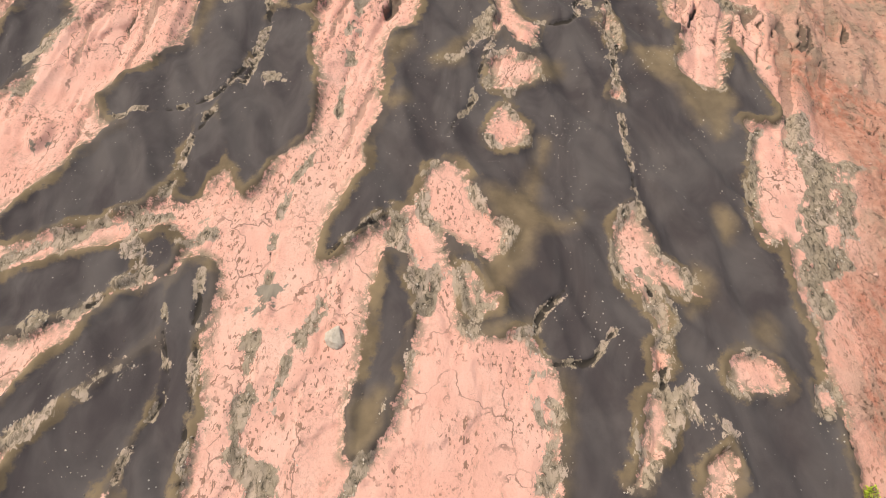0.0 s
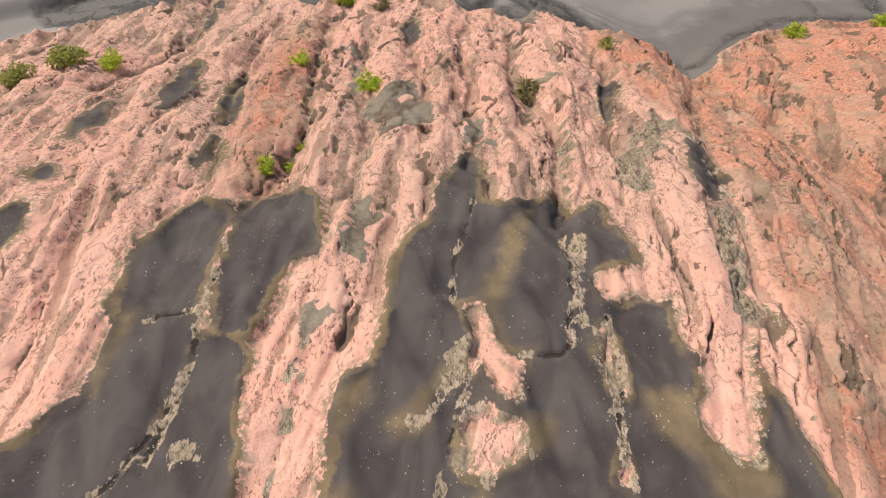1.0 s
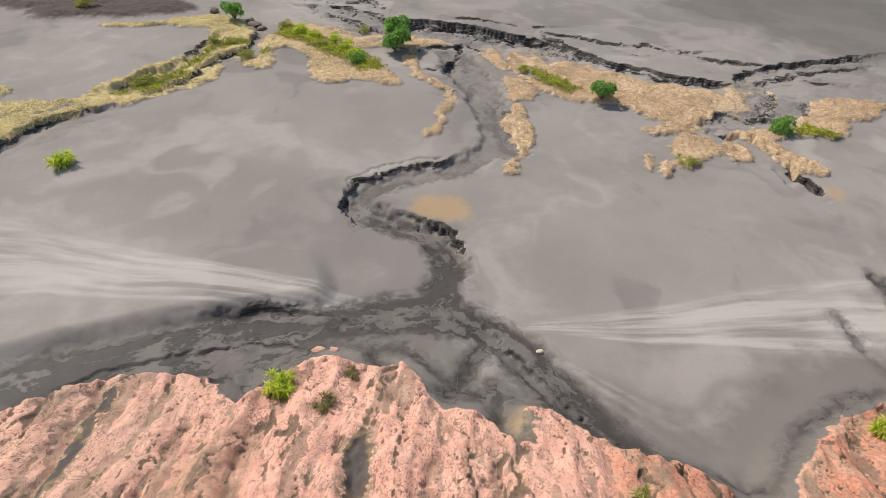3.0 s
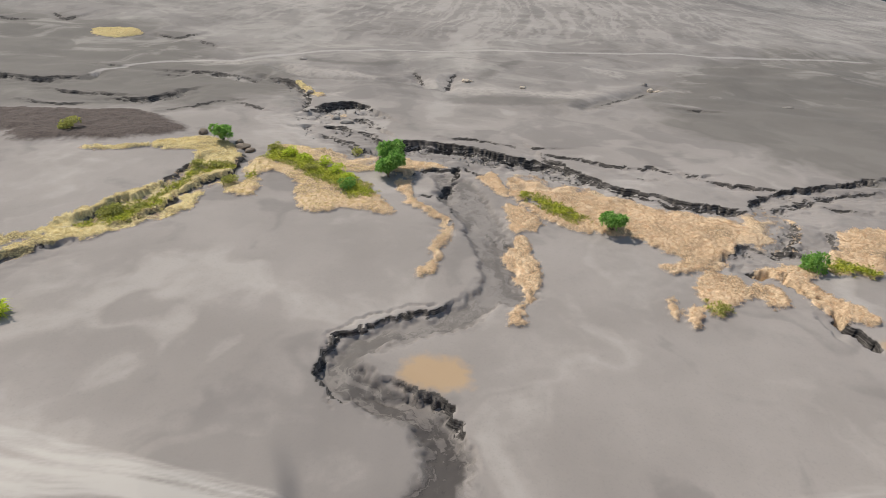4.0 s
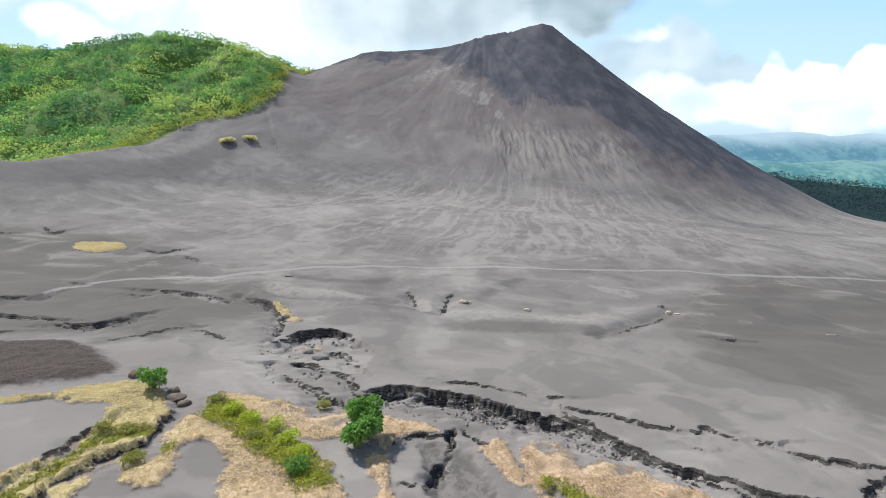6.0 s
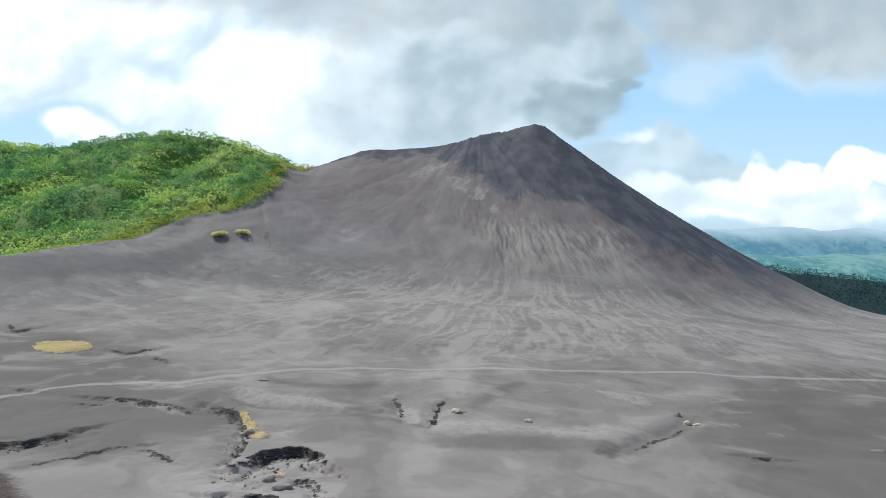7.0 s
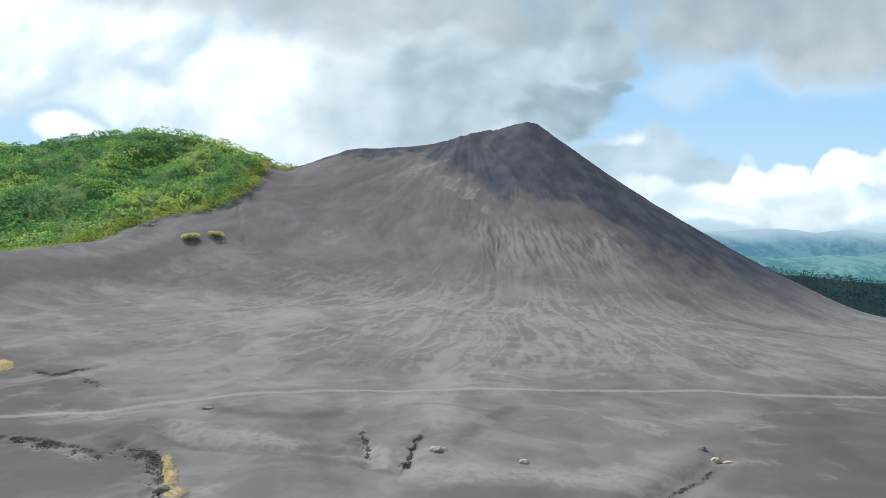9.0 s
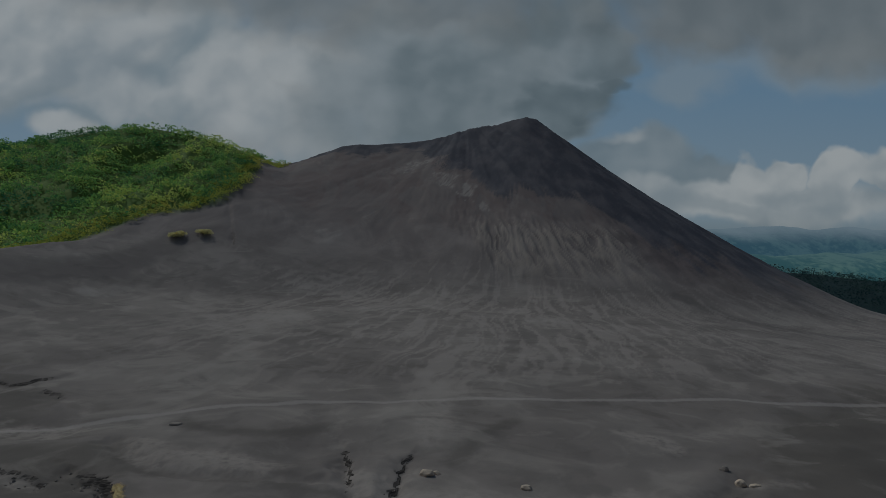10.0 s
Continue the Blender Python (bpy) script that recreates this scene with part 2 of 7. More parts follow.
ash, island, wash, mud, crack, crust, gully = Layer(2), Layer(2), Layer(2), Layer(2), Layer(2), Layer(2), Layer(5)
stream, channel, bank, puddle, pale, grass, green = Layer(6), Layer(6), Layer(5), Layer(3), Layer(6), Layer(4), Layer(4)
canyon, cinder, track, bench, swale, hill, red, forest = Layer(8), Layer(8), Layer(8, False), Layer(8, False), Layer(12), Layer(30, False), Layer(20), Layer(40)

dull, drift, smudge = Layer(14), Layer(6), Layer(6)
drop, scarp_face = np.zeros(X.shape, np.float32), np.zeros(X.shape, np.float32)
UNEVEN = 1.15 + 0.9 * fbm(X / 3.0, Y / 3.0, 3, 201)


def scarp(depth, *pts):
    """Ground that drops on the right hand of a line, in one ragged step or two, and climbs back gently."""
    p = rounded(pts, False)
    s = canyon.spot(p, 9.0)
    if not s:
        return
    x, y = WX[s], WY[s]
    best, side = np.full(x.shape, 1e9), np.zeros(x.shape)
    for (ax, ay), (bx, by) in zip(p[:-1], p[1:]):
        dx, dy = bx - ax, by - ay
        t = np.clip(((x - ax) * dx + (y - ay) * dy) / (dx * dx + dy * dy + 1e-9), 0, 1)
        d = np.hypot(x - ax - t * dx, y - ay - t * dy)
        near = d < best
        side = np.where(near, np.sign((y - ay) * dx - (x - ax) * dy) * -1, side)
        best = np.minimum(best, d)
    ends = np.minimum(np.hypot(x - p[0, 0], y - p[0, 1]), np.hypot(x - p[-1, 0], y - p[-1, 1]))
    taper = smooth(-0.2, 1.0 + 1.6 * depth, ends)
    off = best * side
    step = smooth(-0.10, 0.20, off) if depth < 0.8 else 0.62 * smooth(-0.10, 0.20, off) + 0.38 * smooth(0.55, 0.85, off + 0.5 * (UNEVEN[s] - 1.15))
    deep = depth * np.clip(UNEVEN[s], 0.75, 1.9) * taper
    drop[s] = np.maximum(drop[s], deep * step * np.exp(-np.clip(off - 0.8, 0, None) / (1.4 + 2.2 * depth)))
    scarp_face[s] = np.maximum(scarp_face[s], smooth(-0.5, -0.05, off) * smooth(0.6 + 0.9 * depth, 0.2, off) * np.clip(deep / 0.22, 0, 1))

# dark ash in the hollows of the pink hill
ash.patch((-15.7, 13.9), (-15.6, 15.5), (-15.8, 16.9), (-14.2, 16.9), (-13.6, 14.4), (-14.1, 14.1), (-14.2, 13.1), (-14.3, 11.9), (-14.7, 11.5), (-15.3, 11.1), (-16.2, 13.1))
ash.patch((-8.9, 16.8), (-8.8, 14.0), (-9.0, 13.3), (-9.9, 11.9), (-10.8, 11.5), (-11.0, 10.8), (-10.7, 10.4), (-9.7, 9.8), (-8.9, 10.5), (-8.0, 10.5), (-7.3, 11.1), (-6.9, 12.3), (-6.7, 13.9), (-6.5, 15.2), (-6.8, 16.8))
ash.patch((-9.7, 9.7), (-8.9, 10.4), (-8.0, 10.3), (-7.8, 9.3), (-8.3, 8.8), (-8.2, 8.0), (-8.4, 7.0), (-9.5, 6.6), (-10.9, 6.1), (-11.7, 5.7), (-12.3, 5.8), (-12.3, 6.3), (-11.9, 7.0), (-11.3, 7.7), (-10.9, 8.7), (-10.3, 9.4))
ash.patch((-6.7, 13.8), (-6.4, 14.1), (-6.4, 15.3), (-5.3, 15.3), (-4.6, 14.6), (-4.8, 13.7), (-4.3, 11.8), (-4.1, 10.7), (-4.2, 9.3), (-5.0, 8.9), (-5.6, 7.7), (-5.8, 7.3), (-6.1, 8.0), (-6.5, 8.3), (-6.9, 9.2), (-6.9, 10.1), (-7.2, 10.8), (-6.8, 12.1))
ash.patch((-7.8, 10.1), (-6.8, 9.4), (-6.6, 8.5), (-7.0, 7.9), (-7.4, 7.1), (-7.6, 7.2), (-7.8, 8.2), (-7.8, 9.3))
ash.patch((-12.2, 3.9), (-11.8, 4.2), (-10.9, 4.5), (-9.9, 4.9), (-9.0, 5.2), (-8.4, 5.1), (-8.5, 4.7), (-8.7, 4.4), (-9.1, 3.9), (-9.7, 3.5), (-10.4, 3.2), (-11.2, 3.1), (-11.8, 3.0))
ash.patch((-10.7, 0.6), (-10.3, 1.0), (-9.9, 1.5), (-9.6, 2.1), (-9.1, 2.7), (-8.8, 3.3), (-8.4, 3.7), (-7.6, 3.9), (-7.4, 4.1), (-7.2, 3.3), (-7.5, 2.9), (-7.8, 2.4), (-8.4, 1.9), (-9.0, 1.4), (-9.4, 0.7), (-10.1, 0.4), (-10.5, 0.1))
ash.patch((-9.8, -0.8), (-9.5, 0.0), (-9.1, 0.5), (-8.7, 1.1), (-8.0, 1.5), (-7.7, 2.0), (-7.3, 2.4), (-7.0, 2.0), (-7.0, 1.3), (-7.1, 0.6), (-7.3, 0.0), (-7.7, -0.5), (-7.9, -0.9), (-7.9, -1.4), (-9.6, -1.4))
ash.patch((-6.8, 4.7), (-6.4, 4.5), (-6.2, 3.9), (-6.3, 3.3), (-6.3, 2.5), (-6.2, 1.8), (-6.1, 1.0), (-6.0, 0.3), (-6.1, -0.6), (-6.2, -1.4), (-7.0, -1.4), (-7.0, -0.3), (-6.9, 0.3), (-6.8, 1.0), (-6.8, 1.7), (-6.8, 2.4), (-7.0, 3.0), (-7.0, 3.6), (-6.9, 4.2))
ash.patch((-8.3, 5.4), (-7.7, 5.7), (-7.4, 5.3), (-7.4, 4.8), (-7.8, 4.7), (-8.2, 5.0))
ash.patch((-0.4, 16.0), (-0.9, 14.5), (-1.9, 13.8), (-1.9, 11.4), (-1.9, 10.2), (-2.2, 9.1), (-2.4, 8.0), (-2.7, 7.0), (-3.1, 6.3), (-3.3, 5.5), (-3.3, 4.9), (-2.8, 5.2), (-2.1, 5.9), (-1.4, 6.5), (-0.6, 6.8), (-0.1, 7.9), (0.2, 4.7), (0.4, 3.3), (0.7, 2.8), (1.2, 2.6), (2.3, 2.9), (2.5, 2.4), (2.9, 2.1), (3.0, 1.3), (2.9, 0.5), (2.8, -0.2), (2.7, -1.5), (9.5, -1.5), (9.6, -0.5), (9.7, 0.1), (9.7, 0.9), (9.8, 2.1), (9.8, 3.3), (9.7, 4.6), (10.0, 5.8), (9.2, 6.2), (9.6, 7.8), (10.1, 9.4), (9.9, 10.5), (10.1, 12.4), (10.7, 14.7), (11.2, 16.4), (8.6, 17.0))
ash.patch((-1.5, 5.2), (-1.6, 4.7), (-1.8, 3.6), (-1.9, 2.7), (-2.0, 2.1), (-2.1, 1.3), (-2.2, 0.4), (-2.1, -0.1), (-1.7, 0.0), (-1.4, 0.7), (-1.1, 1.5), (-0.9, 2.4), (-0.7, 3.1), (-0.7, 3.8), (-1.0, 4.2), (-1.1, 5.1))
ash.patch((-9.5, 18.6), (-9.0, 20.4), (-8.6, 21.4), (-7.2, 21.3), (-6.7, 20.7), (-6.6, 19.1), (-6.4, 17.7), (-6.6, 16.4), (-6.7, 15.4), (-6.5, 14.5), (-6.6, 13.5), (-7.0, 11.9), (-7.3, 10.8), (-7.6, 10.2), (-10.4, 10.2), (-9.4, 11.5), (-8.8, 12.5), (-8.5, 13.8), (-8.6, 15.2), (-9.0, 16.0), (-9.3, 16.4), (-9.4, 17.3))
ash.patch((-6.7, 21.5), (-5.8, 22.1), (-4.5, 22.1), (-3.8, 21.5), (-3.2, 19.8), (-3.2, 18.7), (-4.0, 18.2), (-4.4, 17.4), (-4.5, 16.2), (-4.7, 15.3), (-5.4, 15.3), (-6.1, 16.0), (-6.3, 17.1), (-6.3, 18.5), (-6.5, 20.0))
ash.patch((-1.6, 10.3), (-1.9, 12.5), (-1.8, 13.6), (-1.2, 13.9), (-0.8, 15.2), (-0.6, 16.8), (-0.7, 18.6), (-0.2, 19.2), (0.8, 20.7), (1.5, 24.0), (2.3, 25.6), (2.8, 24.2), (2.6, 21.6), (3.2, 21.1), (4.4, 21.5), (5.8, 22.5), (6.1, 21.2), (6.6, 21.8), (7.4, 21.6), (7.3, 20.3), (7.9, 19.4), (8.1, 18.6), (7.0, 18.3), (6.2, 18.1), (5.9, 17.4), (6.3, 16.6), (6.8, 16.5), (7.7, 16.7), (8.4, 16.0), (8.3, 15.3), (9.0, 14.7), (9.0, 14.4), (8.5, 13.6), (8.3, 12.9), (8.7, 12.1), (9.3, 11.8), (9.9, 12.3), (10.0, 13.3), (10.0, 14.6), (10.1, 15.4), (10.5, 15.8), (10.8, 15.5), (10.7, 14.6), (11.0, 13.3), (11.2, 12.2), (11.3, 11.1), (11.4, 10.4))
ash.patch((-15.9, 20.2), (-15.2, 20.5), (-14.9, 21.1), (-14.3, 20.9), (-13.7, 19.6), (-13.8, 18.8), (-14.0, 18.1), (-14.5, 17.8))
ash.patch((-15.6, 23.1), (-14.9, 23.7), (-14.5, 23.0), (-14.8, 22.6), (-15.4, 22.5))
ash.patch((-13.3, 29.6), (-13.8, 33.9), (-13.5, 35.6), (-12.5, 32.7), (-12.3, 30.1), (-12.7, 28.7))
ash.patch((-15.8, 26.5), (-15.9, 28.6), (-15.6, 29.6), (-15.1, 27.5), (-15.0, 25.7), (-15.6, 25.5))
ash.patch((-9.6, 24.2), (-9.6, 26.7), (-9.4, 26.7), (-9.0, 24.3), (-9.4, 23.9))
ash.patch((-10.6, 30.4), (-11.0, 35.1), (-10.4, 33.8), (-9.9, 29.7), (-10.3, 29.0))
ash.patch((13.4, 28.1), (13.3, 26.5), (13.7, 24.3), (13.3, 23.1), (11.9, 22.6), (11.8, 24.1))
ash.patch((10.5, 34.6), (11.6, 35.0), (11.1, 32.4), (10.6, 33.2))
ash.patch((-13, 28.6), (-13.1, 31.3), (-13, 34.2), (-12, 31.3), (-12.3, 29.2))
ash.patch((-10, 28.1), (-10, 31.3), (-9.8, 33), (-9.4, 30.7), (-9, 27.7))
ash.patch((-8.6, 22.8), (-9, 25.1), (-8.6, 26.3), (-8.2, 24.2), (-8.3, 23.1))
ash.patch((-15.7, 25.9), (-16.1, 27.6), (-15.8, 29.7), (-14.7, 26.7), (-15.2, 25.5))
ash.patch((12.8, 27.3), (13.1, 26), (12.8, 23.4), (12.5, 21.8), (12, 22.6), (11.8, 24.2))
ash.patch((-16.6, 40.3), (-16.4, 42.8), (-17.8, 49), (-16.9, 49.7), (-15.7, 44), (-15.5, 40.3))
ash.patch((10.3, 34), (11.3, 34.1), (9.8, 29), (9.4, 29.5))
ash.patch((-2.2, 44.7), (-1.2, 46), (-0.4, 41.8), (-1.5, 40.8))
# bare pink rock that stands out of the ash
island.patch((1.6, 12.0), (2.1, 12.8), (2.7, 12.6), (3.2, 12.4), (3.3, 11.8), (2.6, 11.6), (2.0, 11.2), (1.6, 11.6))
island.patch((2.0, 10.7), (2.2, 10.2), (2.6, 9.7), (2.5, 9.0), (2.1, 8.8), (1.6, 9.0), (1.4, 9.6), (1.7, 10.3))
island.patch((-0.5, 7.7), (-0.3, 8.1), (0.3, 8.3), (0.7, 7.8), (1.0, 6.9), (1.4, 6.3), (1.9, 5.9), (1.7, 5.3), (1.3, 4.8), (1.0, 5.3), (0.5, 5.5), (-0.1, 6.0), (-0.6, 6.4), (-0.6, 7.0))
island.patch((-0.1, 4.7), (0.2, 4.6), (0.5, 3.9), (0.5, 3.1), (0.7, 2.7), (1.4, 2.7), (2.2, 2.9), (2.3, 2.4), (2.7, 2.1), (2.4, 1.8), (2.1, 1.4), (2.8, 1.0), (2.7, 0.3), (2.5, -1.0), (2.5, -1.5), (-2.2, -1.5), (-1.8, -0.3), (-1.6, 0.0), (-1.2, 0.7), (-0.9, 1.5), (-0.6, 2.7), (-0.6, 3.6), (-0.3, 3.9))
island.patch((0.6, 4.6), (1.0, 4.4), (1.1, 4.0), (1.5, 3.9), (1.3, 3.5), (0.8, 3.4), (0.6, 3.8))
island.patch((5.0, 6.1), (5.4, 6.6), (5.7, 6.8), (5.8, 6.0), (6.0, 5.0), (6.7, 4.6), (6.9, 4.0), (6.4, 4.1), (5.8, 4.5), (5.8, 3.9), (5.9, 3.4), (5.7, 2.9), (5.4, 3.7), (5.0, 4.3), (4.7, 4.8))
island.patch((4.9, 1.3), (5.4, 1.2), (5.5, 0.7), (5.1, 0.1), (4.7, -0.3), (4.3, -0.7), (4.5, -0.2), (4.7, 0.4))
island.patch((7.2, 2.2), (7.8, 2.4), (8.3, 2.2), (8.6, 1.7), (8.5, 1.4), (7.8, 1.4), (7.2, 1.5))
island.patch((6.2, -0.2), (6.7, -0.0), (6.8, -0.4), (6.6, -1.0), (5.9, -1.4), (6.1, -0.7))
island.patch((10.2, 9.8), (10.8, 10.0), (11.4, 9.5), (11.4, 8.8), (11.7, 8.5), (11.5, 7.6), (10.8, 6.5), (10.1, 5.9), (9.4, 5.8), (9.2, 6.4), (9.6, 7.8))
island.patch((9.6, 21.5), (13.8, 22.7), (10.6, 14.7), (10.1, 13.5), (9.7, 11.9), (9.1, 11.8), (8.5, 12.4), (8.3, 13.1), (9.0, 14.7), (8.3, 15.4))
island.patch((5.4, 2.6), (5.8, 2.8), (5.6, 2.1), (5.4, 1.9))
island.patch((1.8, 14.7), (2.4, 15.1), (3.3, 14.2), (3.2, 13.3), (2.6, 13.4), (2.2, 14.7))
island.patch((9.3, 1.4), (9.8, 1.5), (9.6, 1.0), (9.3, 0.9))
island.patch((1.7, 16.4), (2.3, 16.7), (2.6, 16.1), (2.6, 15.3), (3.1, 14.8), (3.5, 14.4), (3.1, 14.0), (2.8, 14.5), (2.2, 14.7), (1.8, 14.0), (1.8, 14.5), (2.1, 15.2), (1.9, 15.8))
island.patch((2.1, 13.2), (2.4, 13.2), (2.6, 12.9), (3.2, 12.7), (3.3, 12.2), (2.8, 11.9), (2.5, 11.6), (2.1, 11.4), (2.1, 11.8), (1.5, 12.1), (1.8, 12.7))
island.patch((6.1, 16.0), (6.4, 15.4), (6.3, 14.5), (6.4, 13.7), (6.0, 13.8), (5.8, 14.5), (5.8, 15.4))
island.patch((5.9, 11.8), (6.1, 11.5), (5.9, 11.1), (5.7, 11.3))
# damp ochre ground along the ash
wash.patch((1.1, 7.4), (2.3, 7.2), (2.7, 8.1), (3.3, 9.4), (2.9, 7.6), (2.7, 6.6), (3.5, 6.1), (4.1, 6.6), (4.0, 6.1), (2.6, 5.9), (2.1, 4.8), (1.6, 3.9), (1.0, 3.5), (1.3, 4.8), (1.9, 5.9), (1.4, 6.5))
wash.patch((8.3, 12.1), (9.0, 11.7), (9.9, 12.0), (9.8, 10.9), (9.0, 9.4), (8.6, 10.6))
wash.patch((-1.9, 1.1), (-1.7, 1.4), (-1.3, 1.4), (-1.6, 0.5), (-1.8, 0.0), (-2.1, -0.1), (-2.2, 0.3))
wash.patch((7.1, 4.8), (7.4, 4.7), (7.4, 4.2), (7.1, 3.7), (6.6, 3.4), (6.6, 3.9))
wash.patch((2.9, 1.9), (3.1, 1.3), (2.8, -1.5), (2.6, -1.5))
wash.patch((0.7, 2.8), (1.2, 3.0), (2.3, 3.2), (2.2, 2.8), (1.2, 2.6))
wash.patch((-1.8, 10.9), (-1.1, 10.9), (-1.2, 10.5), (-1.7, 10.4))
wash.patch((8.1, 6.8), (8.4, 6.7), (8.4, 5.9), (8.1, 5.8))
wash.patch((8.1, 3.1), (8.8, 3.2), (8.5, 2.6), (8.1, 2.7))
wash.patch((3.5, 20.0), (4.8, 21.6), (4.0, 19.5), (3.2, 17.6), (2.9, 16.4), (3.1, 15.1), (3.7, 14.8), (2.9, 15.1), (2.5, 16.6), (2.3, 17.2), (2.9, 18.1))
wash.patch((6.7, 13.7), (8.5, 13.6), (8.6, 13.0), (9.3, 11.6), (9.9, 11.1), (9.4, 10.2), (8.3, 10.2), (8.0, 12.0), (7.0, 12.6))
wash.patch((-1.2, 13.9), (-2.0, 13.4), (-1.8, 11.9), (-1.6, 12.5), (-1.2, 13.4))
wash.patch((-8.9, 16.0), (-8.5, 16.1), (-8.7, 14.9), (-8.7, 13.5), (-8.9, 13.8), (-8.8, 15.2))
wash.patch((3.3, 12.8), (4.2, 12.9), (4.1, 12.1), (3.2, 11.9), (2.4, 11.1), (2.0, 10.8), (2.2, 11.3))
wash.patch((0.5, 13.6), (1.3, 14.5), (0.9, 13.5), (0.7, 12.5), (-0.2, 12.3), (-0.4, 12.7))
# dried grey-green mud
mud.patch((-2.7, 22.1), (-1.9, 21.9), (-1.5, 21.0), (-0.9, 20.6), (-1.4, 19.5), (-1.9, 18.3), (-2.3, 18.6), (-2.2, 19.8))
mud.patch((-3.1, 16.2), (-2.7, 16.1), (-2.6, 15.4), (-2.6, 14.1), (-3.2, 13.9), (-3.4, 13.4), (-3.6, 13.6), (-3.4, 14.6), (-3.3, 15.6))
mud.patch((-2.9, 30.2), (-1.4, 30.3), (0.7, 28.9), (0.9, 27.1), (-0.6, 26.9), (-1.0, 25.3), (-2.1, 26.6))
mud.patch((-3.1, 30.3), (-1.2, 33), (0.4, 30.8), (-0, 28.7), (-1.4, 27.7), (-2.5, 28.4))
mud.patch((2.1, 28.9), (3.1, 28.9), (3.2, 26.2), (2.6, 24.7), (2.2, 26.1))
mud.patch((-5.4, 40.4), (-4.9, 41.3), (-3.8, 33.6), (-3.9, 31.8))
mud.patch((5, 46.8), (7.7, 47.9), (8.9, 44.4), (6.4, 44.6))
mud.patch((-4.8, 3.7), (-4.6, 3.9), (-4.4, 3.3), (-4.7, 3.3))
mud.patch((-13, 9.3), (-12.8, 10), (-12.4, 9.9), (-12.3, 9.1), (-12.7, 8.8))
# cracks
crack.line(0.05, (-6.5, 14.2), (-6.7, 12.5), (-7.2, 11.2), (-8.1, 10.5), (-10.4, 10.1))
crack.line(0.05, (-7.3, 10.2), (-7.8, 9.3), (-8, 8), (-8, 6.8), (-7.5, 5.8))
crack.line(0.05, (-7.2, 3.5), (-7, 2.7), (-6.6, 1.5), (-6.8, 0.8), (-7.3, -0.6))
crack.line(0.05, (6.4, 14.7), (5.8, 11), (5.9, 9.3), (5.8, 8), (5.8, 7))
crack.line(0.05, (1.9, 14.1), (1.3, 12.1), (0.8, 10.5), (0.1, 9.3))
crack.line(0.05, (5.4, 4.7), (5.7, 3.7), (5.6, 2.4), (5.3, 1.3))
crack.line(0.05, (-2.9, 14.2), (-3.3, 12), (-3.3, 9.7), (-4.4, 7.6), (-4.8, 6), (-4.7, 4.2))
crack.line(0.05, (-4.1, -0.9), (-4.1, 0.5), (-4, 1.5), (-3.7, 2.4), (-3, 3.3))
crack.line(0.05, (-1.4, 6.4), (-2.3, 5.8), (-3.1, 5))
crack.line(0.05, (2.5, 2.1), (3.8, 2.1), (4.4, 2.9))
crack.line(0.05, (3.3, 4.1), (2.4, 3.3), (2.3, 2.9))
crack.line(0.05, (10.2, 9.8), (9.6, 8.4), (9.3, 6.5))
crack.line(0.05, (10, 3.5), (9.9, 1.5), (9.8, 0.1))
crack.line(0.05, (-9.8, 3), (-8.8, 3.9))
crack.line(0.05, (-6.4, 4.4), (-6.2, 2.7), (-6, 1.3), (-5.8, -0.7))
crack.line(0.05, (-6.6, 19.3), (-6.3, 17.8), (-6.5, 16), (-6.3, 14.5), (-6.5, 12.8), (-6.7, 11.3))
crack.line(0.05, (3.1, 23.9), (2, 20.6), (1.4, 17.9), (1.4, 16.5))
crack.line(0.05, (7.5, 29.8), (5.6, 20.2), (5.4, 18.1), (5, 15.4))
crack.line(0.05, (6.3, 16.2), (6.2, 14.3), (6, 12.6), (5.8, 11.1))
crack.line(0.05, (-2.5, 16.2), (-3.2, 14.8), (-3.4, 13.6), (-3, 12.5))
crack.line(0.05, (-2.4, 24.8), (-2.3, 19.9), (-2.3, 18.1))
crack.line(0.05, (-8.5, 15.7), (-7, 16.2), (-6.3, 16.3))
crack.line(0.05, (3.5, 14.8), (4.6, 14.7), (5, 15.2))
crack.line(0.05, (13.2, 26.9), (12.9, 22.7), (12.2, 20))
crack.line(0.05, (12.3, 19.2), (12, 15.2), (11.7, 13))
crack.line(0.05, (-7.3, 41.3), (-6.8, 35.6), (-5.6, 27.7))
crack.line(0.05, (-5.3, 39.5), (-3.7, 32.4), (-3.9, 29.7))
crack.line(0.05, (-2.9, 28.2), (-2.1, 24.5), (-2.6, 22.3))
crack.line(0.05, (-11.5, 45.9), (-11.1, 38.6), (-10.1, 32.4))
crack.line(0.05, (-17.8, 49), (-16, 40.3))
crack.line(0.05, (2.1, 41.6), (2.3, 33.9))
crack.line(0.05, (5.9, 43.3), (5.2, 34.8), (6.2, 31.9))
crack.line(0.05, (7.4, 29.3), (6, 24.2))
crack.line(0.05, (10.1, 28.5), (9.4, 25.8))
crack.line(0.05, (15, 30.1), (13.4, 24.6), (13, 20.5))
crack.line(0.05, (-16.8, 32.4), (-17.6, 29.7))
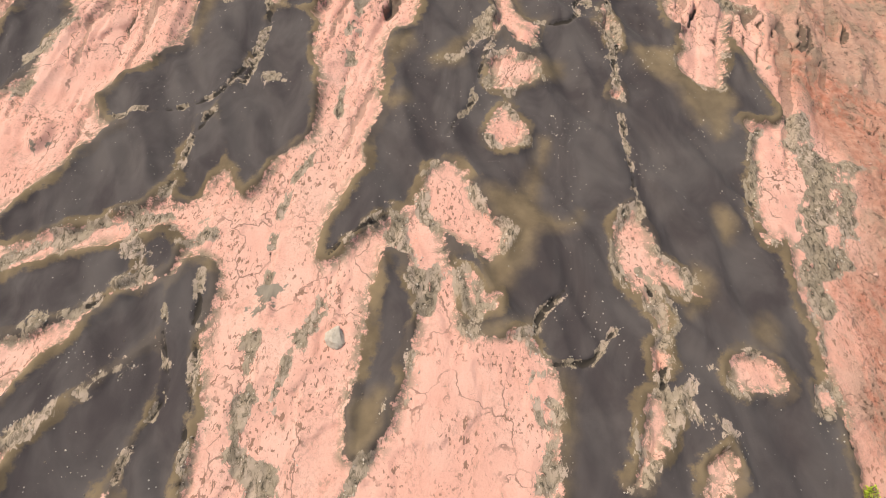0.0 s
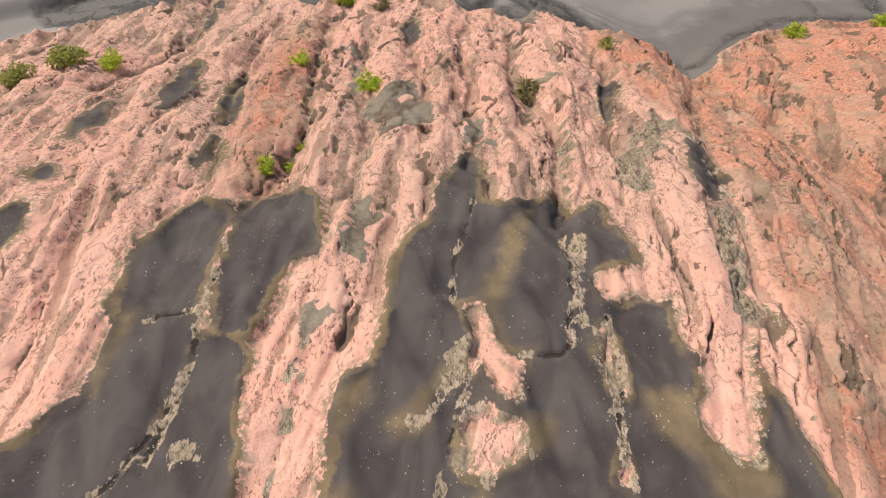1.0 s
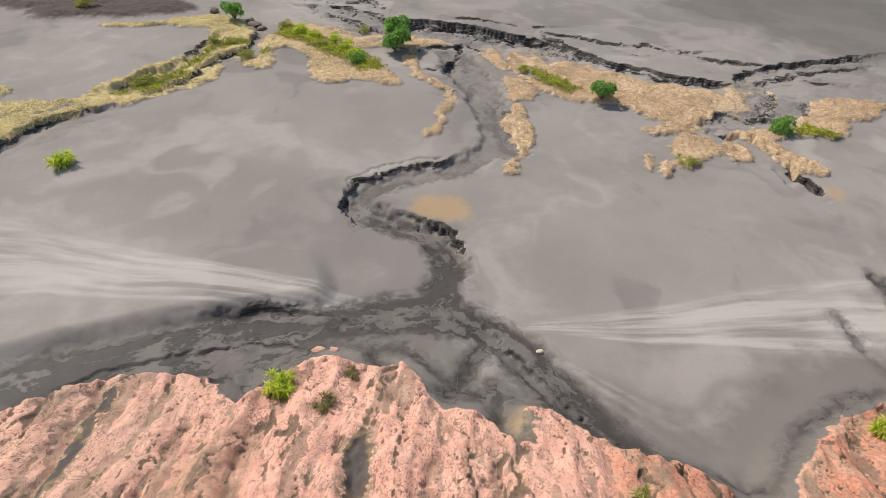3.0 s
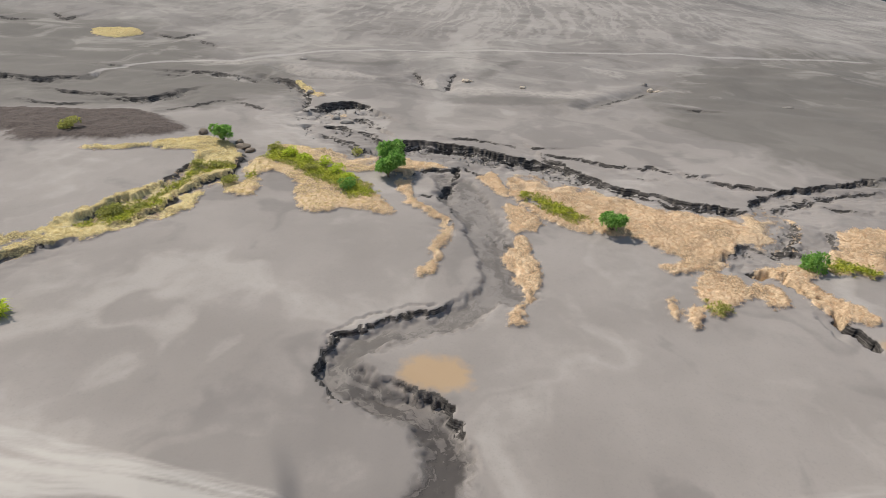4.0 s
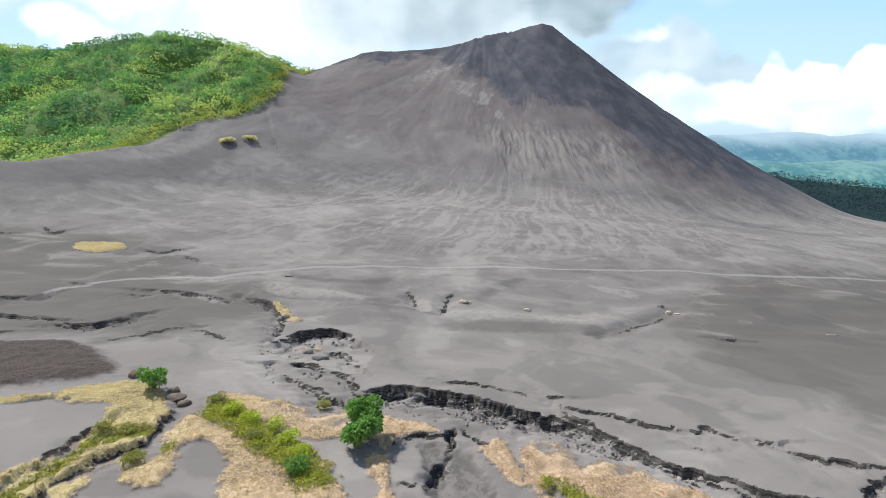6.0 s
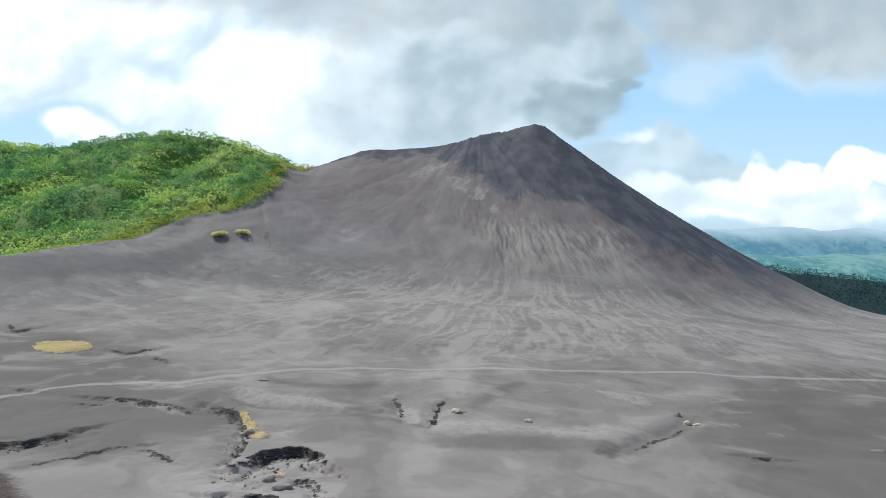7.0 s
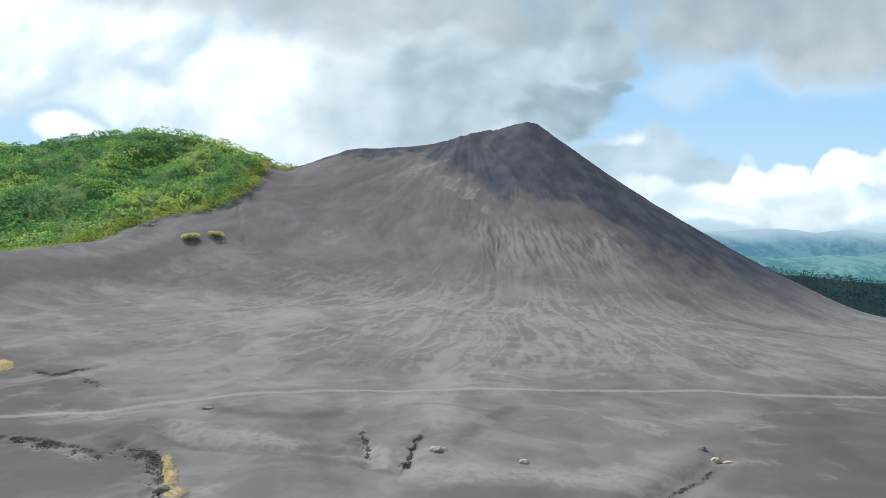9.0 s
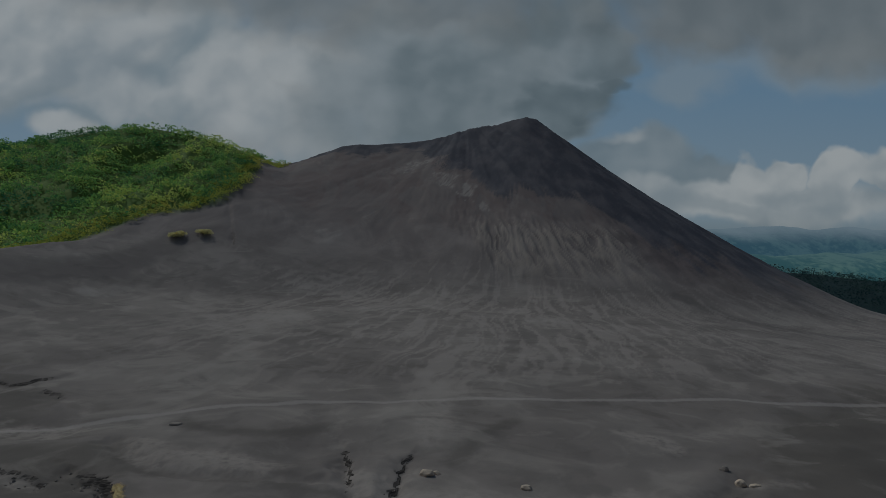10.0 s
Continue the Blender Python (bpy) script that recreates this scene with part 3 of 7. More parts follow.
# pale crusts and rubble
crust.line(0.3, (-12, 4.8), (-10.7, 5.4), (-9.5, 6), (-8, 6.3))
crust.line(0.3, (-8.5, 4.1), (-8.1, 4.6), (-8.5, 5.4))
crust.line(0.14, (-10, 0.1), (-9.1, 1), (-8, 1.9), (-7.1, 2.5))
crust.line(0.12, (-11.2, 2.8), (-9.9, 3.2), (-8.8, 3.8))
crust.line(0.3, (-1.3, 6), (-0.8, 4.9), (-0.6, 3.7))
crust.line(0.55, (11.7, 10.3), (12, 7.8), (10.9, 5.8), (10.3, 4.1))
crust.line(0.35, (13, 8.5), (12, 6), (10.9, 4.8))
crust.line(0.25, (-4.8, 2.1), (-4.5, 3), (-3.6, 2.7), (-3.1, 3.6))
crust.line(0.15, (-0.1, 4.7), (0.8, 4.3), (1, 3.6))
crust.line(0.2, (5.7, 4.4), (6.2, 3.4), (5.6, 2.4))
crust.line(0.2, (5.8, 1.3), (6.4, 1.6), (6.7, 0.5))
crust.line(0.3, (-3.9, -0.7), (-4.9, 0.3), (-4.6, 1.3))
crust.line(0.2, (-7.1, 5.4), (-6.4, 5.8), (-6, 5.3))
crust.line(0.25, (-14.3, 12.2), (-13.9, 13.4), (-13.3, 14.5))
crust.line(0.2, (-14.3, 10.5), (-13.8, 11.5))
crust.line(0.15, (5.9, 3.4), (5.2, 2.2), (5.5, 1.3))
crust.line(0.3, (2.2, 1), (2.5, 0), (2.2, -0.7))
crust.line(0.2, (1.2, 13.6), (1.7, 15.3), (2, 14.5))
crust.line(0.2, (6.1, 19.7), (5.4, 17.6), (5.8, 15), (6.1, 13.2))
crust.line(0.5, (12.1, 21.2), (11.4, 18.3), (11.2, 16.4))
crust.line(0.2, (-0.2, 12.5), (0.7, 12.8), (1.2, 13.6))
crust.line(0.2, (-5.8, 11.9), (-5.2, 11.6))
crust.line(0.7, (12.1, 28.7), (9.4, 25), (9.3, 23.3))
crust.line(0.5, (5.8, 33.6), (7.2, 34.3))
crust.line(0.3, (6.6, 24.9), (6.7, 26.4))
crust.line(0.4, (12.8, 26.9), (12.6, 28.7), (11.7, 29.7))
crust.line(0.4, (12.3, 21.4), (11.5, 18.9), (11.7, 17.5))
# gullies down the hill
gully.line(0.0, (-7.6, 45.3), (-7.3, 41.3), (-6.8, 35.6), (-5.6, 27.7), (-5.8, 23.4), (-6.6, 21.2))
gully.line(0.0, (2.3, 42.7), (2.6, 34.5), (2.6, 30), (3, 27.5), (2, 24))
gully.line(0.0, (5.9, 43.3), (5.3, 34.8), (7, 28.8), (6, 23.7), (5.6, 20.7))
gully.line(0.0, (-4.7, 40.4), (-4, 32.4), (-2.7, 28.2), (-2.3, 24.5), (-2.7, 21.9))
gully.line(0.0, (17.5, 36.7), (15.4, 31.2), (13.4, 24.6), (12.8, 20.1), (12.4, 17.5))
gully.line(0.0, (-11.5, 45.9), (-10.9, 36.3), (-10.1, 30.2), (-8.5, 23.1))
gully.line(0.0, (-18.1, 49.7), (-16.4, 40.3), (-17.1, 35.5), (-18.3, 32.3))
gully.line(0.0, (-1.8, 44.7), (0.4, 30.8))
gully.line(0.0, (12, 38.5), (9.7, 29.5), (9.5, 26.6))
# wet stream beds on the plain
stream.line(2.2, (-22.8, 49.7), (-20.3, 50.9), (-16.2, 52.9), (-11.6, 55.3), (-5.6, 55.9), (-0.9, 57.2), (2.3, 58.3))
stream.line(1.8, (3.6, 58), (6, 56.6), (8.5, 54.1), (10.7, 50), (12.9, 46.3), (14.2, 45.1))
stream.line(1.5, (3.6, 58.3), (4.2, 63.2), (2.8, 67.4), (-1.3, 69.6), (-4.7, 72), (-3.9, 75.3), (-0.1, 77.5), (5.7, 79.4), (9.1, 84.3), (10.6, 89.8), (8.5, 99.2), (5.2, 106.6), (4.5, 114.3))
stream.line(2.6, (11.1, 84.2), (10.7, 90.7), (9.4, 97.1), (7.9, 104.5), (6.8, 110.8))
stream.line(0.9, (-9, 51), (-8.3, 48.1))
stream.line(0.8, (-1.7, 53.6), (0.2, 48))
stream.line(0.7, (6.4, 56.6), (5.8, 53.4), (3.4, 49.1))
stream.line(0.7, (6.6, 50.3), (6.4, 46.1))
# the wide wet bed along the hill's foot
stream.patch((-32.9, 49.3), (-31.8, 49.8), (-29.5, 50.8), (-26.8, 51.4), (-22.1, 53.0), (-16.7, 54.4), (-13.9, 55.9), (-8.5, 55.6), (-4.5, 54.2), (-6.3, 53.1), (-8.9, 52.2), (-10.8, 49.5), (-12.6, 48.9), (-17.4, 50.0), (-19.3, 47.4), (-24.5, 48.3), (-27.3, 46.4), (-29.9, 46.5), (-31.2, 46.5))
stream.patch((6.1, 57.2), (8.0, 55.4), (10.1, 53.3), (12.0, 50.4), (14.1, 47.3), (14.4, 41.0), (18.3, 41.8), (20.3, 40.7), (19.8, 40.3), (16.9, 39.9), (13.3, 40.7), (11.3, 42.3), (10.6, 46.3), (9.0, 51.5), (7.2, 52.7), (5.5, 55.1))
stream.patch((-4.1, 54.3), (-1.9, 57.1), (1.1, 60.1), (2.6, 63.0), (3.7, 62.7), (4.7, 59.7), (5.6, 57.1), (5.5, 54.5), (3.1, 54.9), (-0.8, 54.7))
# dark seeps beside the red slope
stream.line(0.3, (34.6, 58.2), (33.9, 54.0), (33.9, 50.8))
stream.patch((40.7, 64.2), (42.3, 62.8), (42.2, 58.8), (40.3, 51.7), (38.8, 51.3), (38.9, 55.0), (40.1, 60.2))
# foot bed
stream.line(0.5, (-24, 47), (-19, 52.2), (-11.7, 52), (-9, 49.5), (-5, 54.2), (1, 53.3), (4.5, 49.5), (8, 49.6), (13, 46.5), (19, 43.5), (21, 43.2))
stream.line(0.35, (21, 43), (23.5, 45.5), (27.1, 48.4), (32, 50.3), (36, 50.1), (44, 51.5))
channel.line(2.0, (4.2, 63.2), (2.8, 67.4), (-1.3, 69.6), (-4.7, 72), (-3.9, 75.3), (-0.1, 77.5), (5.7, 79.4), (9.1, 84.3), (10.6, 89.8), (8.5, 99.2))
# cut banks
bank.line(0.0, (-4.6, 68.3), (-6.5, 73.8), (-5.8, 77.2), (-2, 80.1), (3.4, 81.6))
bank.line(0.0, (-2.4, 70.4), (0.2, 69.7), (3.8, 69), (4.8, 66.3))
bank.line(0.0, (13.8, 85.9), (13.6, 91.4), (12.1, 94.4))
# a low bench of ash above the stream
bench.patch((-60, 44), (-33, 49), (-24.9, 52.9), (-20.6, 54.5), (-15.9, 56.4), (-11.1, 57.6), (-5, 58.8), (-9, 68), (-60, 72))
# drained puddle
puddle.patch((-0.4, 71.3), (1.1, 74.6), (6.1, 73.9), (6.2, 70.3), (2.8, 69.4))
# pale fans of dry ash
pale.patch((-33, 46), (-28, 48.5), (-24.5, 48), (-23.5, 45.5), (-28, 42), (-33, 42))
grass.patch((-104, 222), (-100, 226.5), (-92, 226), (-86, 219), (-92, 215.5), (-100, 216))
# broken scarps: how deep the ground drops on the right hand of each line
scarp(1.5, (-21.3, 149.5), (-20.3, 152.6), (-18.5, 154.6), (-15.8, 155.4), (-12.4, 155.5), (-9.8, 151.7))
scarp(1.0, (-21.6, 145.4), (-20.0, 146.1), (-17.7, 143.3))
scarp(0.9, (-12.8, 144.8), (-10.6, 144.4), (-8.5, 141.7), (-6.9, 138.4))
scarp(1.1, (-18.4, 138.9), (-17.0, 139.1), (-13.9, 138.5), (-11.5, 136.4))
scarp(0.8, (-16.8, 133.8), (-15.2, 132.8), (-13.5, 130.6), (-10.9, 128.4), (-8.1, 125.9), (-6.0, 124.1))
scarp(0.9, (-11.2, 134.5), (-9.4, 135.4), (-7.6, 134.4), (-6.3, 130.7), (-5.1, 126.7))
scarp(1.0, (-36.9, 177.4), (-32.2, 174.8), (-28.6, 170.6), (-25.2, 163.2), (-23.1, 155.6), (-22.3, 148.1))
scarp(0.8, (-62.1, 179.8), (-56.6, 179.6), (-50.3, 177.2), (-45.9, 176.3), (-38.8, 174.7))
scarp(0.5, (-61.8, 175.6), (-58.4, 173.4), (-57.9, 177.0))
scarp(0.9, (-99.9, 168.4), (-91.1, 166.3), (-84.8, 165.8), (-80.3, 168.2), (-78.4, 170.2))
scarp(0.6, (-78.9, 159.0), (-73.2, 157.2), (-64.3, 155.5))
scarp(1.0, (-63.7, 154.7), (-59.5, 152.7), (-55.4, 153.4), (-52.7, 157.4))
scarp(0.4, (-37.7, 153.2), (-33.2, 149.7), (-30.2, 147.7))
scarp(0.3, (-49.4, 144.7), (-46.4, 148.0), (-42.7, 152.0), (-38.9, 153.9))
scarp(0.4, (-77.8, 148.3), (-70.4, 146.6), (-65.6, 148.7))
scarp(0.5, (-140.1, 233.1), (-129.7, 232.6))
scarp(0.5, (-126.0, 241.2), (-119.0, 234.5), (-117.2, 240.0))
scarp(0.5, (-81.3, 219.5), (-75.5, 217.0), (-72.7, 223.8))
scarp(0.45, (-68.9, 215.8), (-62.3, 212.7))
scarp(0.5, (-79.3, 182.1), (-75.8, 181.5))
scarp(0.5, (-2.2, 189.6), (-0.5, 183.5), (0.8, 174.6))
scarp(0.5, (5.9, 173.3), (6.9, 181.3), (8.5, 187.1))
scarp(0.4, (41.9, 162.7), (49.9, 170.8), (56.5, 176.9))
scarp(0.5, (60.7, 159.9), (64.2, 159.5))
scarp(0.9, (-555.0, 1481.0), (-290.4, 865.5), (-186.2, 617.7))
scarp(0.9, (-176.3, 594.0), (-115.9, 429.9), (-116.7, 458.4), (-90.3, 392.9))
scarp(0.7, (-1099.3, 4377.4), (-1036.9, 4389.2))
scarp(0.35, (-27.9, 43.6), (-25.1, 43.8), (-23.5, 45.3), (-20.8, 47.3))
scarp(0.4, (7.9, 54.6), (13.1, 46.0), (16.6, 42.4), (18.6, 39.9))
scarp(0.18, (-12.1, 57.2), (-8.4, 57.7), (-5.3, 57.3), (-2.1, 55.4))
scarp(0.2, (-21.6, 49.0), (-18.7, 51.4), (-15.1, 53.0), (-8.7, 54.2), (-2.4, 53.1))
cinder.patch((-83.7, 140.7), (-72.7, 141.3), (-60.9, 141.3), (-53.2, 143.3), (-47.4, 137.8), (-41.2, 133.7), (-39.2, 130.8), (-41.3, 127.7), (-49.8, 123.5), (-60.7, 125.3), (-71.6, 126.6))
# dry grass: the winding front band, the rough bank behind it, and the mats round the stream
grass.patch((-36.1, 91.7), (-34.6, 93.1), (-32.2, 95.4), (-30.9, 97.7), (-28.7, 98.7), (-26.9, 100.5), (-28.0, 103.1), (-27.7, 105.8), (-28.0, 109.2), (-26.3, 109.1), (-28.1, 112.5), (-28.7, 110.8), (-29.1, 108.1), (-29.8, 105.6), (-30.6, 103.6), (-31.0, 101.4), (-32.2, 99.6), (-34.0, 97.8), (-35.2, 95.9), (-36.5, 94.9), (-37.3, 93.4))
grass.patch((-28.0, 109.2), (-26.3, 109.1), (-24.7, 106.0), (-22.4, 104.2), (-21.0, 104.6), (-20.7, 106.7), (-21.3, 109.9), (-21.7, 112.6), (-20.4, 113.6), (-18.4, 112.5), (-15.6, 108.9), (-13.4, 109.0), (-15.8, 111.9), (-17.6, 114.7), (-20.4, 115.8), (-23.4, 119.3), (-25.2, 119.1), (-25.3, 115.3), (-23.8, 112.1), (-22.4, 110.2), (-23.5, 108.6), (-25.6, 109.9), (-26.6, 111.8), (-28.1, 112.5))
grass.patch((-15.2, 109.9), (-12.9, 108.6), (-10.5, 106.7), (-7.7, 105.2), (-6.7, 107.0), (-7.7, 111.3), (-6.1, 109.9), (-4.6, 105.7), (-2.7, 103.3), (-2.0, 100.9), (-3.6, 100.3), (-5.2, 101.3), (-7.7, 102.0), (-9.2, 101.6), (-10.1, 100.4), (-12.1, 100.3), (-13.9, 101.3), (-15.0, 104.3), (-15.8, 108.4))
grass.patch((-39.5, 96.4), (-38.0, 98.9), (-36.9, 101.6), (-35.3, 103.9), (-33.9, 107.4), (-33.3, 112.0), (-32.6, 115.5), (-33.0, 118.8), (-34.6, 120.8), (-34.4, 123.6), (-29.8, 124.1), (-27.0, 120.0), (-26.7, 116.1), (-25.9, 112.3), (-28.7, 110.8), (-29.6, 107.0), (-31.0, 105.5), (-30.9, 102.9), (-31.3, 100.5), (-32.7, 98.4), (-34.7, 97.2), (-35.7, 95.9), (-37.0, 94.8), (-37.6, 93.9))
grass.patch((-39.0, 120.3), (-42.1, 123.3), (-38.8, 126.1), (-33.6, 127.4), (-29.8, 124.1), (-33.2, 120.9), (-34.5, 120.5))
grass.patch((-51.6, 120.0), (-46.1, 120.9), (-41.8, 122.8), (-41.0, 121.3), (-45.4, 119.7), (-51.0, 119.1))
grass.patch((-23.0, 119.3), (-22.5, 123.8), (-18.7, 124.8), (-15.6, 121.7), (-13.1, 120.1), (-12.8, 118.4), (-15.9, 118.3), (-20.2, 121.5), (-22.0, 121.0))
grass.patch((-23.3, 125.3), (-19.0, 124.6), (-14.7, 123.3), (-10.5, 122.1), (-5.9, 123.1), (-1.7, 121.4), (3.8, 118.9), (5.2, 117.8), (3.1, 116.9), (0.8, 116.1), (-1.2, 112.7), (-2.0, 115.1), (-4.9, 114.9), (-9.2, 114.5), (-12.3, 117.3), (-15.1, 118.0), (-17.8, 119.8), (-20.9, 122.6))
grass.patch((-2.6, 109.4), (-1.2, 112.7), (-0.1, 112.8), (-0.3, 109.6), (0.9, 104.5), (3.2, 101.9), (5.0, 100.3), (5.3, 98.1), (4.9, 96.0), (4.2, 96.0), (4.2, 99.1), (2.6, 101.0), (0.4, 103.2), (-0.7, 102.9), (-0.4, 106.1))
grass.patch((3.0, 94.0), (4.1, 95.8), (5.0, 98.5), (5.4, 97.0), (4.4, 93.4), (3.8, 90.8), (3.2, 87.9), (2.4, 86.2), (1.6, 85.9), (1.4, 87.2), (2.5, 88.7), (3.1, 90.8))
grass.patch((9.6, 114.0), (11.3, 116.5), (12.8, 116.0), (12.5, 112.6), (13.6, 108.5), (13.4, 106.4), (12.1, 107.7), (11.1, 110.9), (10.0, 112.0))
grass.patch((14.6, 115.7), (16.3, 117.2), (18.9, 117.0), (21.3, 114.1), (25.4, 113.6), (22.6, 103.8), (20.2, 104.9), (18.3, 106.7), (16.2, 106.3), (13.9, 106.4), (13.8, 110.0))
grass.patch((13.6, 106.4), (15.7, 105.2), (17.5, 102.8), (19.9, 100.1), (23.0, 97.6), (20.7, 97.2), (18.4, 98.9), (17.0, 100.5), (14.7, 105.2))
grass.patch((12.4, 105.0), (14.5, 103.9), (16.0, 101.5), (16.8, 99.6), (15.4, 97.2), (14.4, 96.6), (13.0, 96.5), (12.3, 99.6))
grass.patch((11.2, 92.2), (13.2, 96.0), (14.1, 94.7), (14.1, 90.8), (14.6, 87.9), (14.7, 85.8), (13.3, 84.4), (12.6, 82.3), (11.5, 80.9), (11.6, 78.8), (11.2, 78.2), (10.1, 78.8), (10.1, 79.8), (11.4, 81.3), (12.3, 84.1), (11.9, 87.2), (11.2, 89.4))
grass.patch((21.3, 115.4), (23.4, 114.7), (25.7, 113.6), (27.2, 110.2), (29.9, 108.9), (32.6, 106.3), (36.5, 106.0), (38.9, 105.5), (43.1, 105.7), (47.2, 105.4), (49.1, 105.2), (51.1, 103.7), (51.2, 101.6), (49.1, 98.2), (46.3, 95.1), (44.4, 94.4), (42.6, 95.1), (42.0, 96.3), (40.6, 96.5), (38.7, 94.7), (37.0, 91.9), (34.8, 90.6), (31.9, 90.1), (31.5, 91.3), (30.6, 92.7), (29.0, 94.0), (28.3, 96.0), (25.5, 96.4), (22.9, 97.2), (21.0, 99.5), (18.2, 101.9), (17.0, 104.9))
grass.patch((28.1, 90.0), (30.6, 90.4), (32.6, 92.3), (34.4, 93.4), (37.6, 92.5), (36.4, 90.9), (34.1, 89.3), (32.2, 89.0), (30.2, 88.2), (28.6, 88.6))
grass.patch((30.6, 86.4), (32.5, 88.3), (34.5, 88.9), (36.1, 87.8), (36.6, 86.2), (38.9, 86.3), (39.7, 85.1), (38.9, 83.1), (37.6, 82.2), (37.0, 83.4), (36.0, 84.3), (34.1, 83.3), (31.5, 80.9), (30.5, 80.9), (30.6, 82.5), (30.0, 83.9))
grass.patch((27.9, 81.5), (29.2, 82.3), (30.3, 82.0), (29.6, 80.8), (28.5, 79.8), (28.2, 78.7), (27.5, 78.7), (27.3, 79.7))
grass.patch((26.7, 83.3), (27.6, 83.8), (27.2, 82.2), (26.8, 80.4), (26.4, 79.8), (25.9, 80.7))
grass.patch((38.1, 89.3), (40.6, 90.1), (43.4, 91.3), (46.0, 90.6), (46.6, 89.4), (44.2, 88.2), (43.7, 87.0), (44.4, 84.9), (45.5, 83.7), (46.9, 81.1), (46.0, 80.0), (42.8, 80.3), (42.0, 82.1), (41.6, 84.4), (40.8, 86.0), (40.4, 87.5), (39.4, 88.6))
grass.patch((49.1, 93.4), (51.7, 94.4), (53.4, 93.9), (57.4, 93.6), (53.8, 89.3), (49.6, 89.1), (47.7, 89.7), (48.4, 91.5))
grass.patch((54.9, 99.4), (58.5, 100.6), (66.0, 99.8), (60.7, 93.8), (53.4, 93.9), (52.3, 94.7), (53.4, 96.8))
grass.patch((-44.6, 82.3), (-44.1, 85.6), (-43.5, 88.5), (-45.6, 88.3), (-47.5, 87.2))
grass.patch((-52.2, 80.4), (-49.3, 84.0), (-47.5, 87.2), (-43.7, 88.3), (-40.9, 90.6), (-38.7, 93.0), (-38.2, 91.9), (-40.4, 88.3), (-43.1, 86.1), (-44.8, 82.6), (-47.4, 77.5))
grass.patch((-55.4, 84.9), (-52.7, 89.3), (-50.0, 91.3), (-45.8, 92.1), (-41.9, 91.2), (-43.5, 89.2), (-47.9, 87.8), (-51.8, 84.2))
grass.patch((-56.6, 95.4), (-53.1, 96.6), (-50.8, 95.0), (-50.6, 92.4), (-53.5, 91.5))
grass.patch((-41.4, 87.6), (-38.0, 91.4), (-34.2, 95.5), (-29.5, 98.5), (-26.9, 100.9), (-27.9, 105.4), (-30.6, 101.8), (-35.3, 98.4), (-39.3, 94.2), (-41.9, 89.9))
grass.patch((-46.2, 91.8), (-41.8, 92.4), (-40.1, 97.6), (-37.4, 103.6), (-33.7, 108.6), (-31.8, 114.2), (-28.3, 109.8), (-30.9, 102.5), (-35.5, 98.9), (-39.4, 94.6), (-41.7, 90.9))
grass.patch((-22.5, 118.9), (-22.1, 121.3), (-19.3, 120.8), (-15.5, 118.1), (-12.4, 115.6), (-11.1, 109.2), (-13.4, 109.4), (-16.5, 113.5), (-19.7, 115.8))
grass.patch((-20.1, 120.0), (-17.6, 119.3), (-15.0, 117.6), (-12.4, 114.2), (-9.3, 112.8), (-8.0, 110.5), (-6.5, 107.0), (-7.0, 104.8), (-9.5, 106.7), (-11.7, 107.6), (-13.5, 108.6), (-16.5, 109.8))
# green growth among the grass
green.line(1.4, (-21.9, 120.5), (-18.4, 117.8), (-15.0, 114.5), (-12.4, 112.2), (-11.9, 111.8), (-8.8, 109.7), (-7.1, 106.6))
green.line(0.9, (-34.9, 97.5), (-33.7, 100.6), (-32.3, 101.6))
green.line(0.8, (-29.9, 113.6), (-27.4, 114.3))
green.line(0.35, (-24.0, 110.1), (-23.1, 111.3))
green.line(0.8, (16.4, 106.6), (18.1, 104.4), (20.0, 101.8), (21.2, 101.0))
green.line(0.7, (49.5, 90.6), (50.6, 90.4), (51.4, 89.9))
green.line(0.35, (31.0, 81.8), (31.6, 81.3))
green.line(0.45, (-37.3, 95.6), (-35.7, 98.8), (-33.8, 101.8), (-32.2, 105.3), (-31.5, 109.7), (-30.8, 114.0))
# the long broken scarp and its branches: how deep the ground drops on the right hand of each line
scarp(1.7, (-5.7, 127.6), (-3.1, 129.2), (1.2, 130.4), (6.5, 129.0), (10.7, 127.3), (13.8, 125.3), (17.8, 123.7), (22.9, 122.7), (24.4, 118.9))
scarp(0.9, (21.8, 125.0), (24.4, 118.9), (27.0, 115.6), (29.7, 112.5), (33.1, 110.8), (35.2, 109.1), (37.9, 107.5), (41.4, 107.0), (43.4, 106.2), (46.3, 106.6))
scarp(0.35, (3.8, 124.2), (7.1, 123.7), (11.9, 122.2), (17.1, 119.6), (20.7, 118.1), (25.0, 115.3), (28.5, 112.3))
scarp(0.7, (46.3, 106.6), (47.7, 108.3), (53.5, 112.2), (59.0, 114.2), (63.1, 115.0), (66.6, 116.3), (74.4, 119.1))
scarp(0.5, (43.7, 117.8), (45.8, 115.7), (48.9, 114.5), (52.5, 113.5), (54.9, 112.6))
scarp(0.8, (48.5, 105.8), (52.8, 108.0), (56.7, 110.1), (61.0, 112.3), (64.1, 113.3), (71.0, 115.2))
scarp(0.5, (49.9, 104.6), (53.6, 106.7), (57.0, 108.1), (59.8, 107.9), (63.3, 107.1))
scarp(0.35, (21.1, 125.9), (27.3, 123.5), (30.8, 121.3), (34.5, 120.3))
scarp(0.4, (35.1, 118.9), (38.9, 122.3), (39.3, 119.3), (42.1, 117.6), (44.6, 117.9))
scarp(0.3, (33.9, 116.7), (36.5, 116.1))
scarp(0.3, (5.7, 133.1), (11.1, 132.3), (15.7, 130.1), (18.6, 128.6), (23.0, 128.8))
